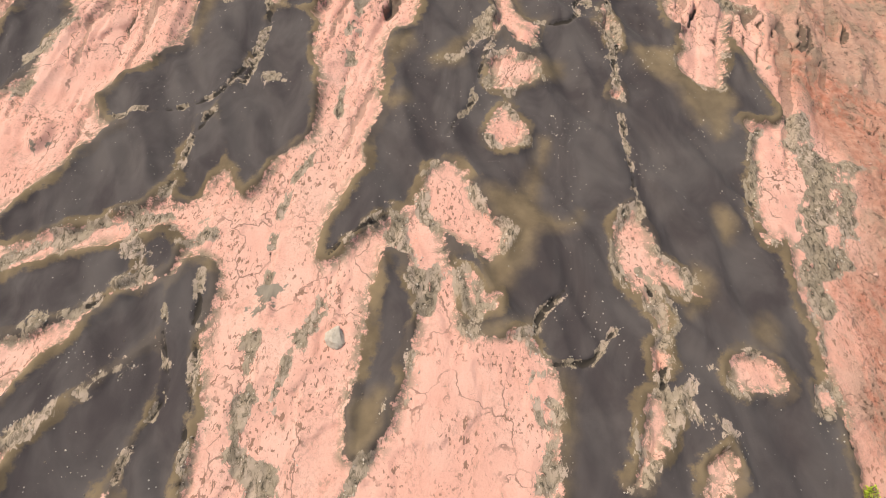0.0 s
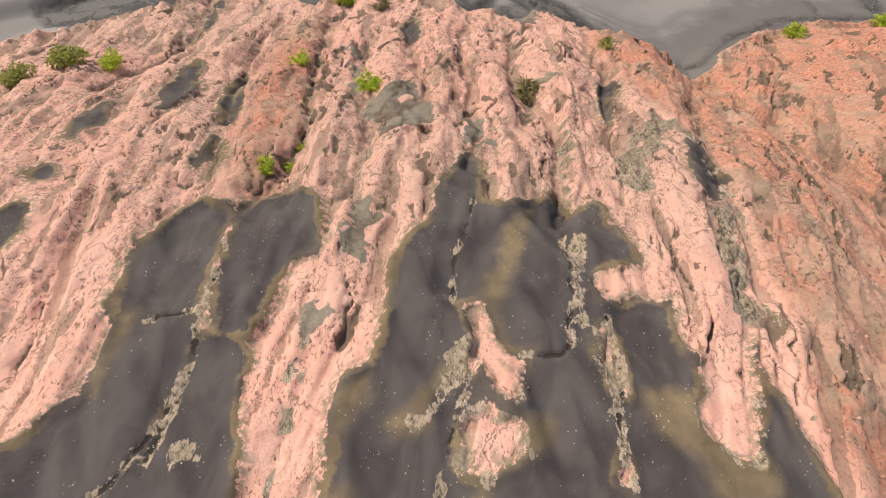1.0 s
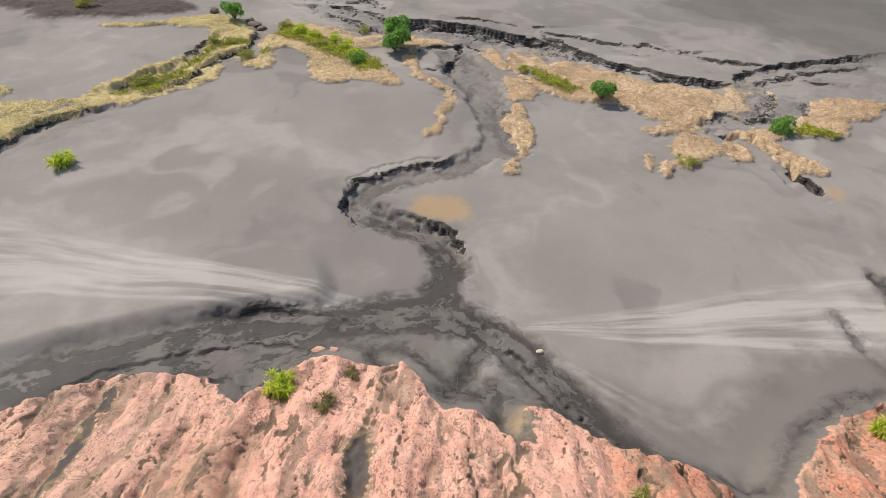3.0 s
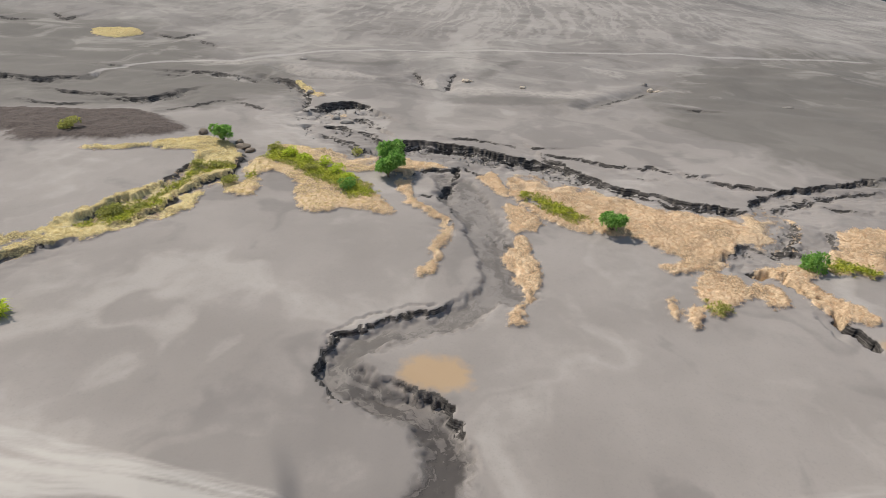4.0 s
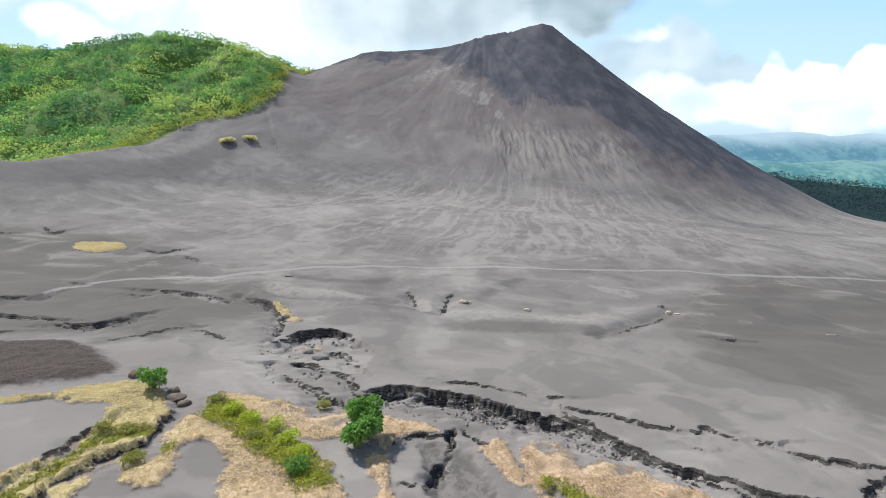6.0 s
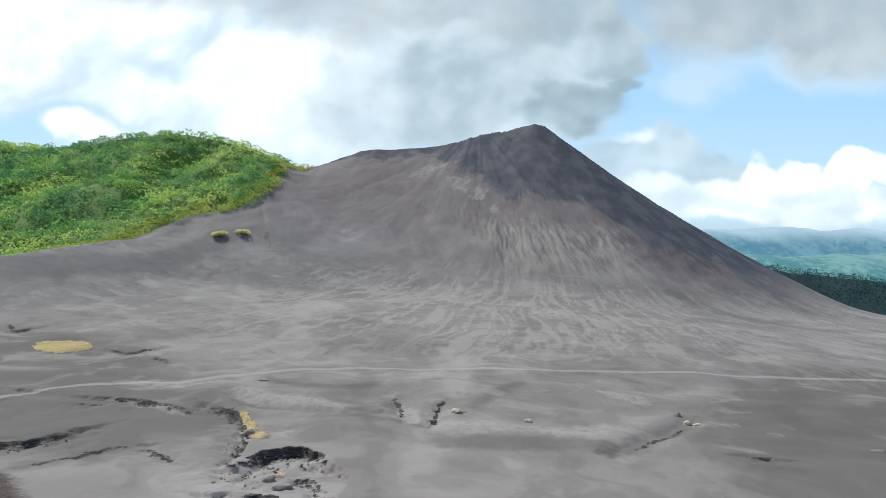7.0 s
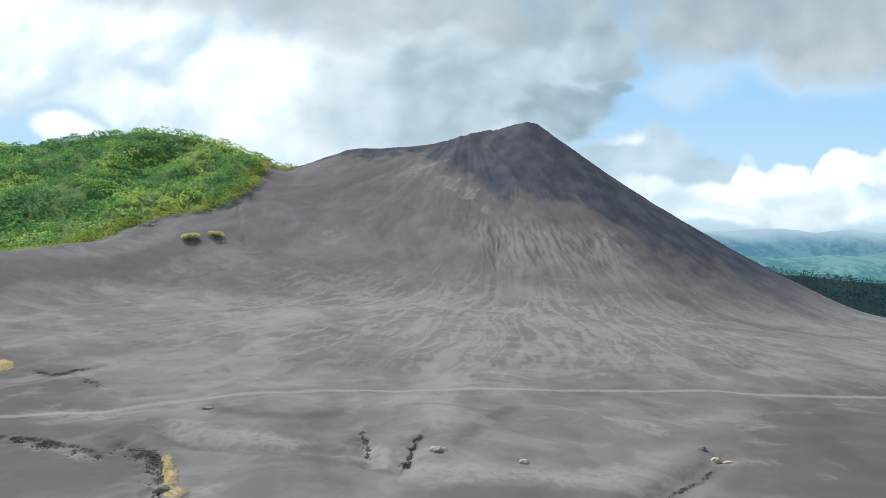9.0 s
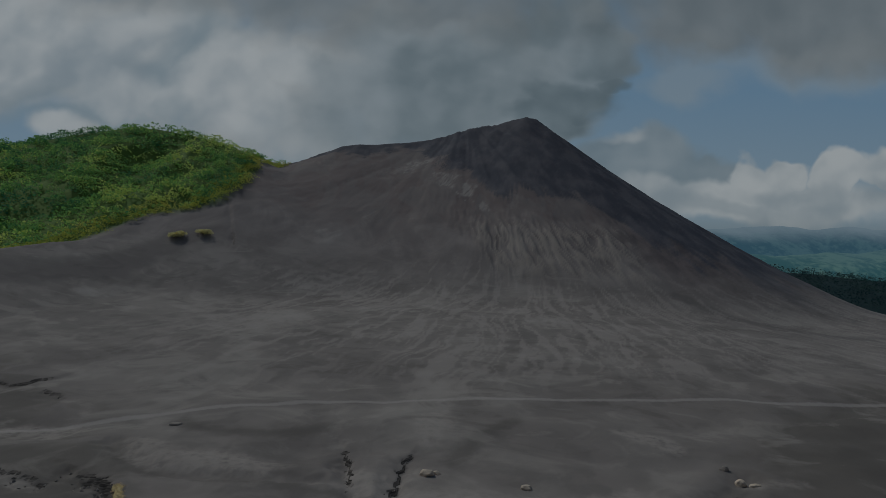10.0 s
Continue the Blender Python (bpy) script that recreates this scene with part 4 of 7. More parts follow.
scarp(0.9, (51.6, 103.5), (51.4, 102.0), (49.2, 98.2), (46.3, 94.9), (44.1, 93.6))
scarp(0.7, (37.7, 93.6), (39.8, 95.5), (41.7, 96.0), (42.7, 95.0), (44.6, 94.0), (46.6, 94.7))
scarp(0.3, (38.0, 92.8), (40.7, 93.8), (42.4, 92.0))
scarp(0.5, (54.7, 100.0), (53.1, 97.4), (51.6, 94.7))
# the ditch behind the front band of grass, and the bank's rim
scarp(0.5, (-34.5, 96.9), (-32.6, 98.3), (-31.3, 100.4), (-30.7, 102.6), (-30.9, 105.2), (-29.5, 106.9), (-28.5, 110.5), (-25.9, 111.9), (-26.3, 115.7), (-26.9, 120.0))
scarp(0.45, (-39.6, 96.6), (-38.1, 99.0), (-37.0, 101.8), (-35.5, 104.1), (-34.0, 107.6), (-33.5, 112.3), (-32.7, 115.8))
scarp(0.6, (-46.2, 79.2), (-44.6, 82.3), (-44.0, 86.6), (-41.8, 88.5), (-39.4, 90.1))
# the cracked mouth of the stream
canyon.line(0.15, (7.5, 120.2), (6.3, 116.7), (6.7, 113.7), (5.4, 110.8), (4.6, 107.8))
canyon.line(0.1, (7.4, 120.7), (9.1, 117.0), (10.1, 115.3))
scarp(0.6, (0.5, 115.3), (3.1, 116.9), (5.3, 116.7), (6.9, 119.2))
scarp(0.25, (0.8, 107.2), (2.8, 106.8), (4.5, 107.1))
scarp(0.2, (3.6, 104.2), (5.2, 104.7))
scarp(0.2, (6.0, 104.9), (6.9, 103.8), (8.0, 103.3))
scarp(0.2, (8.9, 98.1), (10.2, 96.3), (11.2, 93.6))
scarp(0.3, (5.3, 102.9), (5.1, 101.4), (5.3, 98.1))
# a dry side channel
canyon.line(0.35, (38.5, 89.4), (41.1, 88.9), (41.1, 86.9), (42.0, 85.0), (43.0, 83.0), (42.9, 80.5), (43.1, 78.3), (43.5, 77.0))
# dark cinder field
cinder.patch((-75.1, 137.2), (-70.9, 138.9), (-49.7, 142.3), (-39.8, 130.7), (-46.2, 125.8), (-58.7, 122.5), (-62.5, 121.4))
# track over the plain
track.line(0.9, (-77.2, 172), (-75.8, 177.9), (-71.6, 187.4), (-52.3, 196), (-30.2, 207.8), (12.2, 218.9), (59.9, 223.5), (137.2, 226), (148.5, 225.5))
# low scarps and swales
swale.line(0.0, (-39.2, 188.4), (-27.4, 177.9), (-15.1, 176.1), (-0.1, 176.5))
swale.line(0.0, (-1.6, 181.8), (1.7, 173.3))
swale.line(0.0, (7.5, 183.2), (5.9, 172.2))
swale.line(0.0, (61.1, 183.4), (47.3, 169.9), (36.1, 158.2))
# pale drifts of dry ash, and dark smears between them
drift.patch((-38.7, 190.2), (-32.3, 189.0), (-27.2, 187.6), (-22.7, 186.2), (-18.4, 184.8), (-14.1, 183.5), (-9.6, 183.2), (-8.5, 179.6), (-12.9, 177.2), (-18.2, 177.3), (-23.8, 178.2), (-29.3, 180.2), (-34.3, 183.3))
drift.patch((8.3, 174.2), (14.6, 175.1), (19.5, 172.6), (24.9, 174.0), (30.8, 172.5), (36.6, 174.8), (42.2, 178.8), (41.1, 172.3), (36.5, 167.4), (30.9, 166.8), (24.0, 168.7), (16.5, 167.8), (8.2, 168.2))
drift.patch((-0.3, 179.9), (5.7, 179.8), (8.9, 174.3), (5.8, 170.8), (0.7, 173.2))
drift.patch((-57.6, 179.6), (-52.1, 176.7), (-48.3, 177.3), (-40.5, 173.2), (-41.4, 171.9), (-47.4, 174.8), (-52.1, 174.9))
drift.patch((-21.6, 163.1), (-18.0, 163.5), (-18.0, 160.3), (-20.4, 159.5))
drift.patch((46.0, 202.1), (55.0, 201.1), (58.5, 193.6), (52.7, 191.6), (48.1, 196.4))
drift.patch((59.2, 163.4), (64.6, 163.6), (64.7, 162.4), (59.5, 162.2))
drift.patch((59.5, 180.3), (66.6, 183.0), (70.5, 181.7), (63.6, 179.6))
drift.patch((-63.5, 194.2), (-56.3, 196.8), (-44.9, 196.4), (-50.1, 189.4), (-57.6, 189.2))
drift.patch((7.9, 203.3), (16.4, 210.5), (17.9, 202.4), (10.8, 189.4))
drift.patch((72.7, 176.2), (74.2, 173.7), (73.0, 172.7))
smudge.line(1, (-35.0, 182.2), (-27.4, 177.7), (-20.3, 175.2), (-12.3, 173.9), (-4.4, 172.5), (3.3, 170.5))
smudge.line(1.3, (58.0, 178.9), (50.2, 171.9), (44.9, 166.4), (39.8, 160.5))
smudge.line(1.2, (28.2, 204.2), (21.2, 196.8), (15.3, 185.0))
smudge.line(2.6, (9.1, 163.5), (18.4, 163.3), (28.5, 162.9), (36.2, 160.8))
smudge.line(1.2, (-33.5, 199.8), (-25.7, 194.8), (-16.2, 194.0), (-7.3, 196.8))
smudge.line(1.6, (59.5, 155.7), (64.0, 154.6))
# grass on the corner of the far scarp
grass.patch((-29.8, 171.4), (-29.3, 173.6), (-25.9, 167.4), (-23.5, 162.2), (-20.8, 160.0), (-21.9, 157.5), (-23.6, 159.1), (-26.2, 163.9))
grass.patch((-18.1, 146.6), (-15.7, 147.4), (-14.1, 145.6), (-15.4, 144.1), (-17.3, 144.4))
# broad sheets of darker ash
dull.patch((44, 132), (120, 125), (172, 235), (112, 236), (66, 192))
dull.patch((-130, 140), (-70, 143), (-45, 146), (-27, 160), (-32, 182), (-60, 206), (-100, 235), (-190, 245), (-170, 160))
dull.patch((62, 118), (120, 118), (150, 165), (170, 235), (120, 240), (84, 190), (58, 148))
# a side channel and dark smears on the plain
puddle.patch((44.4, 77.6), (46.6, 78.2), (45.9, 75.2), (44.1, 75.1))
puddle.patch((6.7, 47.1), (8.3, 48.6), (9.6, 45.7), (8.5, 44.3), (6.9, 44.6))
# the pink hill's foot, and the red slope on its far side
hill.patch((-400, -120), (-80, 5), (-38, 30), (-27, 40), (-23.7, 44.5), (-22.5, 47.2), (-19, 50.3), (-15.5, 50.8), (-11.7, 50.5), (-9.1, 47.6), (-7.6, 50.2), (-5, 52.8), (-1.1, 51.3), (1, 51.6), (3, 47.6), (5.7, 47.1), (6.8, 45.2), (8.2, 48.1), (9.7, 47.8), (13, 44.7), (17.8, 43.2), (20.3, 41), (22.9, 44.2), (27.1, 47.7), (32, 49.5), (36, 49.3), (60, 55), (130, 40), (500, -60), (900, -900), (0, -3400), (-900, -900))
red.patch((11.4, 41.7), (12.2, 34.8), (13.1, 29.8), (13.6, 25.3), (13.8, 21.6), (13.1, 17.5), (12.2, 13), (12.4, 10.6), (13, 7), (11, 3.5), (10.4, 1.1), (10, -3), (14, -60), (90, -60), (90, 60), (30, 60), (14, 52))
red.patch((-6.4, 22), (-5.6, 27.7), (-6.6, 35.6), (-7.2, 44), (-8.3, 46), (-10, 42), (-9.5, 33), (-8, 25.5), (-7.4, 22.5))
forest.patch((-108, 596), (-122, 545), (-113, 480), (-121, 432), (-147, 412), (-170, 345), (-182, 315), (-300, 280), (-900, 210), (-1500, 400), (-1500, 1200), (-160, 760))
forest.patch((330, 560), (520, 640), (900, 700), (1600, 760), (2600, 1500), (900, 1900), (420, 1100))


def ridge(points, reach, power, skirt=0.0, skirt_reach=1.0):
    """Height of land that falls from a crest of (x, y, z), with a flatter skirt below."""
    best = np.zeros(X.shape, np.float32)
    for (ax, ay, az), (bx, by, bz) in zip(points[:-1], points[1:]):
        dx, dy = bx - ax, by - ay
        t = np.clip(((X - ax) * dx + (Y - ay) * dy) / (dx * dx + dy * dy), 0, 1)
        d = np.hypot(X - ax - t * dx, Y - ay - t * dy)
        u = 1 - d / reach
        shape = (1 - skirt) * np.clip(0.5 * (u + np.sqrt(u * u + 0.006)) - 0.0015, 0, 1) ** power + skirt * np.clip(1 - d / skirt_reach, 0, 1) ** 1.5
        best = np.maximum(best, (az + t * (bz - az)) * shape)
    return best


def higher(a, b, k):
    """The higher of two lands, with a rounded valley between."""
    return 0.5 * (a + b + np.sqrt((a - b) ** 2 + k * k)) - 0.5 * k * np.exp(-np.maximum(a, b) / (2 * k))


# ---- heights ----
H_AT = (-3500, -900, -200, -60, 0, 5, 10, 15, 20, 25, 30, 37, 42, 46, 50, 55, 60, 70)
H_IS = (60, 50, 30, 22, 18.9, 18.0, 17.2, 16.4, 15.3, 13.8, 11.4, 8.5, 6.4, 4.6, 3.2, 2.0, 1.4, 0.8)
hill_z = (np.interp(Y - 1.5, H_AT, H_IS) + np.interp(Y + 1.5, H_AT, H_IS)) / 2 - 0.07 * np.clip(X, 0, 40) - 0.12 * np.clip(X - 14, 0, 7)
hill_z = hill_z + 0.34 * np.clip(X - 23.5, 0, 14) * smooth(52, 40, Y)
deep = line_distance(X, Y, np.array(((19.5, 41.0), (21.5, 33), (22.2, 26), (26, 12), (30, -10))), False)[0]
hill_z = hill_z - 2.0 * np.exp(-(deep / 2.6) ** 2)
plain_z = 0.7 - 0.035 * np.clip(X, -300, 260) - 1.3 * smooth(115, 160, Y) - 55 * smooth(275, 480, X) * smooth(360, 560, Y) - 25 * smooth(900, 2500, Y)
rise = smooth(190, 330, Y) * 5 * smooth(220, 60, X)
crest = ((-129, 575, 97), (-107, 590, 103), (-85, 598, 114), (-66, 600, 122.2), (-50, 601, 125.0), (-31, 602, 126.2), (2, 602, 130), (24, 602, 135.5), (51, 600, 143.5), (79, 600, 150.5), (103, 599, 158.5), (111, 599, 158))
flank = smooth(40, 150, X)
mountain = ridge(crest, 250, 1.2, 0.09, 480) * flank + ridge(crest, 236, 1.12, 0.13, 400) * (1 - flank)
green_hill = ridge(((-152, 560, 110), (-180, 560, 117), (-205, 560, 120), (-230, 560, 121.5), (-279, 560, 114.5), (-304, 560, 107), (-326, 565, 103), (-349, 570, 107), (-378, 570, 109), (-700, 640, 112)), 240, 1.05)
terrace = ridge(((-420, 262, 18), (-300, 270, 18), (-172, 300, 18), (-165, 330, 22), (-158, 352, 25), (-143, 404, 26), (-122, 432, 30)), 52, 0.9, 0.35, 130)
valley_side = ridge(((350, 985, 85), (566, 1000, 78), (675, 1000, 66), (792, 1000, 54), (1500, 1100, 40)), 380, 1.0)
cone_in = np.clip(mountain / 40, 0, 1)
apron = plain_z + rise + 1.9 * smooth(16, 0, -hill.d) * smooth(80, 40, Y)
Z = apron + higher(higher(mountain, green_hill, 6), terrace, 8) * smooth(190, 230, Y) + valley_side
in_hill = smooth(-2.2, 0.4, hill.d)
Z = Z * (1 - in_hill) + np.maximum(hill_z, Z + 0.2) * in_hill

ragged = 0.16 * fbm(X * 1.1, Y * 0.8, 4, 15, 0.6)
island.d = island.d + 0.16 * fbm(X * 1.6, Y * 1.0, 4, 17, 0.6)
ash.d = ragged * smooth(1.2, 0.0, np.abs(ash.d)) + np.minimum(ash.d + 0.12 + 0.24 * smooth(-4, -6, X) * smooth(18, 12, Y), -(island.d + 0.02))
rock = smooth(-0.1, 0.5, hill.d + 0.5 * fbm(X / 1.3, Y / 1.3, 3, 19))
bare = rock * smooth(0.2, -0.2, ash.d) * smooth(0.2, -0.2, mud.d)
lower = smooth(10, 27, Y)
# ribs and ledges that run down the hill, lumps, and the rough broken slope of the red side
rough = smooth(-1.2, 1.0, red.d + 1.0 * fbm(X / 2.2, Y / 3.5, 3, 23))
fan = X / (1 + 0.012 * (Y - 20)) + 0.18 * np.clip(16 - Y, 0, 20)
ribs = 1 - 2 * np.abs(fbm(fan / 3.4 + 0.35 * fbm(X / 4, Y / 6, 2, 22), Y / 16, 3, 21))
Z = Z + rock * (0.30 + 0.25 * lower) * (ribs - 0.5) * smooth(2, 22, Y) * (0.55 + 0.45 * bare)
Z = Z + bare * (0.09 * fbm(X / 1.7, Y / 2.6, 2, 31) + (0.012 + 0.022 * lower) * fbm(X * 2.6, Y * 1.7, 3, 41, 0.65))
flow = X / 1.5 + 0.30 * Y + 0.5 * grain(X / 2.5, Y / 2.5, 36)
Z = Z + rock * (1 - bare) * (0.34 * fbm(flow, Y / 4.0, 2, 33) + 0.42 * (0.5 - np.abs(grain(flow * 0.9, Y / 5.0, 35))) + 0.03 * fbm(X * 1.5, Y * 1.5, 2, 37))
Z = Z + rough * rock * bare * (0.18 * fbm(X / 1.6, Y / 2.4, 3, 51, 0.5) + 0.05 * fbm(X * 1.8, Y * 1.8, 3, 57, 0.6))
combed = smooth(-0.4, 0.6, np.minimum(np.minimum(X - 6.2, 9.6 - X), np.minimum(Y - 6.0, 12.6 - Y)))
Z = Z + rock * (1 - bare) * combed * 0.11 * (1 - 2 * np.abs(grain((Y + 0.30 * X) / 1.35 + 0.4 * grain(X / 1.5, Y / 1.5, 43), X / 5, 45)))
ledge = fbm(fan / 1.9, Y / 15, 3, 61, 0.4)
Z = Z + bare * (0.15 * smooth(0.02, 0.05, ledge) + 0.10 * smooth(0.24, 0.27, ledge) + 0.10 * smooth(-0.2, -0.17, ledge)) * smooth(5, 20, Y) * (1 - 0.5 * rough) - bare * 0.16 * smooth(5, 20, Y) * (1 - 0.5 * rough)
terrace_d = fbm(X / 2.6, Y / 4.5, 4, 64)
Z = Z + bare * (0.05 * smooth(0.05, 0.09, terrace_d) - 0.035)
# worn tatters in the skin, drawn out down the slope
tatter = fbm(fan / 0.9 + 0.35 * fbm(X / 1.3, Y / 2.0, 3, 223), Y / 6.5, 5, 221, 0.58) + 0.16 * fbm(X / 4.0, Y / 6.0, 2, 225) - 0.05 * (1 - smooth(8, 22, Y))
tatter = (tatter - 0.045 * smooth(30, 20, Y) - 0.05 - 0.10 * rough + 0.17 * smooth(-9, -15, X) * smooth(33, 41, Y)) * bare * smooth(5, 13, Y) - 0.3 * (1 - bare)
Z = Z - 0.09 * smooth(0.13, 0.17, tatter) * (1 - 0.5 * rough)
# thin winding crevices down the slope, one lip higher than the other
rift = fbm(fan / 1.7 + 0.30 * fbm(X / 1.5, Y / 2.0, 3, 203), Y / 13.0, 3, 205)
rift_on = rock * smooth(9, 17, Y) * smooth(-0.12, 0.12, fbm(X / 2.2, Y / 4.5, 3, 207)) * smooth(-0.1, -0.5, ash.d)
crevice = np.exp(-(rift / 0.040) ** 2) * rift_on
Z = Z - 0.24 * crevice + 0.15 * rift_on * smooth(-0.02, 0.03, rift) * np.exp(-np.clip(rift, 0, None) / 0.16)
rift_b = fbm(fan / 0.9 + 5, Y / 5.0, 3, 209)
crevice_b = np.exp(-(rift_b / 0.05) ** 2) * rock * smooth(12, 20, Y) * smooth(0.0, 0.22, fbm(X / 1.4, Y / 2.2, 3, 211)) * smooth(-0.1, -0.4, ash.d)
Z = Z - 0.12 * crevice_b
crevice = np.maximum(crevice, 0.75 * crevice_b)
valley = np.abs(gully.d) * (0.75 + 0.5 * fbm(X / 1.4, Y / 1.4, 3, 66) + 0.25)
Z = Z - rock * (0.62 * np.exp(-(valley / 1.1) ** 2) + 0.30 * np.exp(-(valley / 0.25) ** 2))
Z = Z - rock * 0.12 * smooth(-0.05, 0.5, ash.d) - rock * 0.10 * smooth(-0.05, 0.3, mud.d)
cracked = crack.d + 0.12 * fbm(X * 1.3, Y * 1.3, 3, 68, 0.6) - 0.035 - 0.06 * smooth(0.3, -0.2, ash.d)
Z = Z - 0.10 * smooth(-0.06, 0.04, cracked)
rubble = smooth(-0.35, 0.30, crust.d + 0.7 * fbm(X * 1.1, Y * 1.1, 3, 71) - 0.1) * rock
rubble = np.maximum(rubble, 0.9 * np.exp(-(crack.d / 0.11) ** 2) * smooth(-0.25, 0.2, fbm(X * 1.3, Y * 1.3, 3, 75)) * rock)
rubble = np.maximum(rubble, np.exp(-((island.d + 0.05) / 0.22) ** 2) * smooth(-0.15, 0.25, fbm(X * 1.2, Y * 0.8, 3, 213)) * rock * smooth(16, 12, Y))
Z = Z + rubble * 0.09 * fbm(X * 3.4, Y * 3.4, 2, 77)
pits = 0.15 * smooth(0.26, 0.46, fbm(X * 3.2 + 0.5 * Y, Y * 1.9, 2, 81) * smooth(-0.2, 0.25, fbm(X / 1.8, Y / 2.5, 2, 83)) * 1.3) * bare * (1 - 0.5 * rough)
Z = Z - 0.06 * pits
# the hill ends in a low broken step
Z = Z + rock * 0.35 * smooth(1.6, 0.3, hill.d) * (0.5 + fbm(X / 0.9, Y / 0.9, 3, 85)) * smooth(30, 40, Y)

# the plain: stream beds, cut banks, canyons, mounds of grass
level = 1 - rock
Z = Z - level * (0.25 * smooth(-0.8, 0.9, stream.d) + 0.25 * smooth(-0.05, 0.3, stream.d) * smooth(60, 66, Y))
Z = Z + level * 0.06 * smooth(-0.8, 0.5, stream.d) * fbm(X * 0.9, Y * 0.9, 3, 91)
cut = smooth(-0.12, 0.14, channel.d) * np.exp(-(bank.d / 2.2) ** 2)
Z = Z - level * 0.6 * cut - level * 0.30 * np.exp(-(bank.d / 0.14) ** 2)
raised = smooth(-0.9, 0.9, bench.d) * smooth(67, 60, Y)
Z = Z + level * 0.85 * raised
can_d = canyon.d + 0.8 * fbm(X / 6.5, Y / 6.5, 2, 95) + 0.12 * fbm(X / 1.6, Y / 1.6, 2, 96)
can = smooth(-0.25, 0.2, can_d)
Z = Z - level * (can * (1.25 + 0.3 * fbm(X / 4, Y / 4, 2, 97)) + 0.75 * smooth(0.5, 0.85, can_d) + 0.3 * smooth(-1.9, -1.55, can_d) * smooth(0.0, 0.2, fbm(X / 7, Y / 7, 2, 98)))
Z = Z - level * drop
mound = smooth(-0.15, 0.40, grass.d + 0.12 + 0.35 * fbm(X / 1.3, Y / 1.3, 4, 101, 0.6)) * level
mound = mound * smooth(0.7, 0.25, drop)
Z = Z + mound * (0.34 + 0.30 * fbm(X / 3.0, Y / 3.0, 3, 103) + 0.14 * fbm(X * 1.3, Y * 1.3, 3, 105, 0.65)) * (1 - can) * smooth(0.6, 0.1, drop)
Z = Z - level * 0.9 * np.exp(-((green.d - 0.6) / 0.9) ** 2) * smooth(-20, -28, X)
Z = Z + level * (0.10 * fbm(X / 9, Y / 9, 3, 111) + 0.03 * fbm(X / 1.6, Y / 2.4, 2, 113)) * smooth(230, 120, Y)
Z = Z - level * 0.5 * np.exp(-((swale.d) / 1.6) ** 2) + level * 0.35 * np.exp(-((swale.d + 4.0) / 2.2) ** 2)
Z = Z + level * smooth(-2, 3, cinder.d) * (0.8 + 0.3 * fbm(X / 2, Y / 2, 3, 117))
Z = Z + level * smooth(130, 170, Y) * smooth(330, 200, Y) * 1.5 * fbm(X / 38, Y / 24, 3, 119)
# rills down the mountain
turn = np.arctan2(X - 50, 640 - Y)
down = np.hypot(X - 50, Y - 640)
rill = 0.5 - np.abs(fbm(turn * 80 + 0.7 * fbm(X / 14, Y / 14, 2, 123), down / 24, 2, 121, 0.4))
rill_zone = smooth(12, 22, mountain) * smooth(66, 40, mountain) * smooth(38, 62, X + 0.35 * mountain) * smooth(165, 120, X)
Z = Z + cone_in * (rill * (2.4 * rill_zone + 0.7 * smooth(30, 60, mountain) * smooth(110, 80, mountain)) + (0.5 + 1.0 * smooth(0, 60, X)) * fbm(turn * 14, down / 120, 2, 125)) + cone_in * 1.2 * fbm(X / 30, Y / 30, 3, 127)
in_forest = smooth(-4, 6, forest.d + 6 * fbm(X / 25, Y / 25, 3, 131))
Z = Z + in_forest * (3.0 * fbm(X / 60, Y / 60, 3, 133) - 20 * np.abs(fbm(X / 80 + 0.3 * fbm(X / 60, Y / 60, 2, 138), Y / 260, 3, 137)) * smooth(20, 60, forest.d) * smooth(565, 500, Y))
# markings down the cone: cap, brown flank, wash fingers at its foot
bearing = np.arctan2(X - 103, 599 - Y)
fall = np.hypot(X - 103, Y - 599)
sway = 0.022 * fbm(X / 30, Y / 60, 3, 141)
thread = fbm((bearing + sway) * 95, fall / 70, 4, 143, 0.6)
finger = fbm((bearing + 1.2 * sway) * 88 + 0.9 * fbm(X / 6, Y / 14, 3, 144), fall / 36 + 0.6 * fbm(X / 9, Y / 12, 2, 145), 4, 146, 0.62)
patchy = fbm(X / 45, Y / 60, 3, 147)
at_foot = smooth(205, 275, Y + 40 * patchy) * smooth(26, 9, mountain + 14 * patchy)
washed = at_foot * (0.16 + 0.84 * smooth(-0.12, 0.40, finger + 0.35 * thread + 0.45 * patchy)) * smooth(-100, -50, X) * (1 - 0.35 * smooth(95, 150, X))
CAP_X, CAP_Z = (-130, -75, -26, 19, 49, 66, 118, 133, 161, 200, 260), (96, 113, 113, 107, 92, 76, 74, 56, 38, 26, 16)
over_cap = mountain - np.interp(X, CAP_X, CAP_Z) + 20 * fbm(X / 40, Y / 60, 4, 149, 0.6) + 8 * thread
cap = smooth(-14, 12, over_cap)
flank_stain = smooth(128, 165, X + 0.25 * mountain) * smooth(3, 10, mountain + 6 * patchy)
mottle = smooth(-0.45, 0.65, fbm(X / 14, Y / 24, 5, 151, 0.65) + 0.25 * thread * smooth(30, 90, fall))


def spot_of(x0, y0, rx, ry, seed):
    """A soft ragged patch of pale ash."""
    d = np.hypot((X - x0) / rx, (Y - y0) / ry) + 0.9 * fbm(X / (0.8 * rx), Y / (0.8 * ry), 4, seed, 0.6)
    return smooth(1.1, 0.2, d)


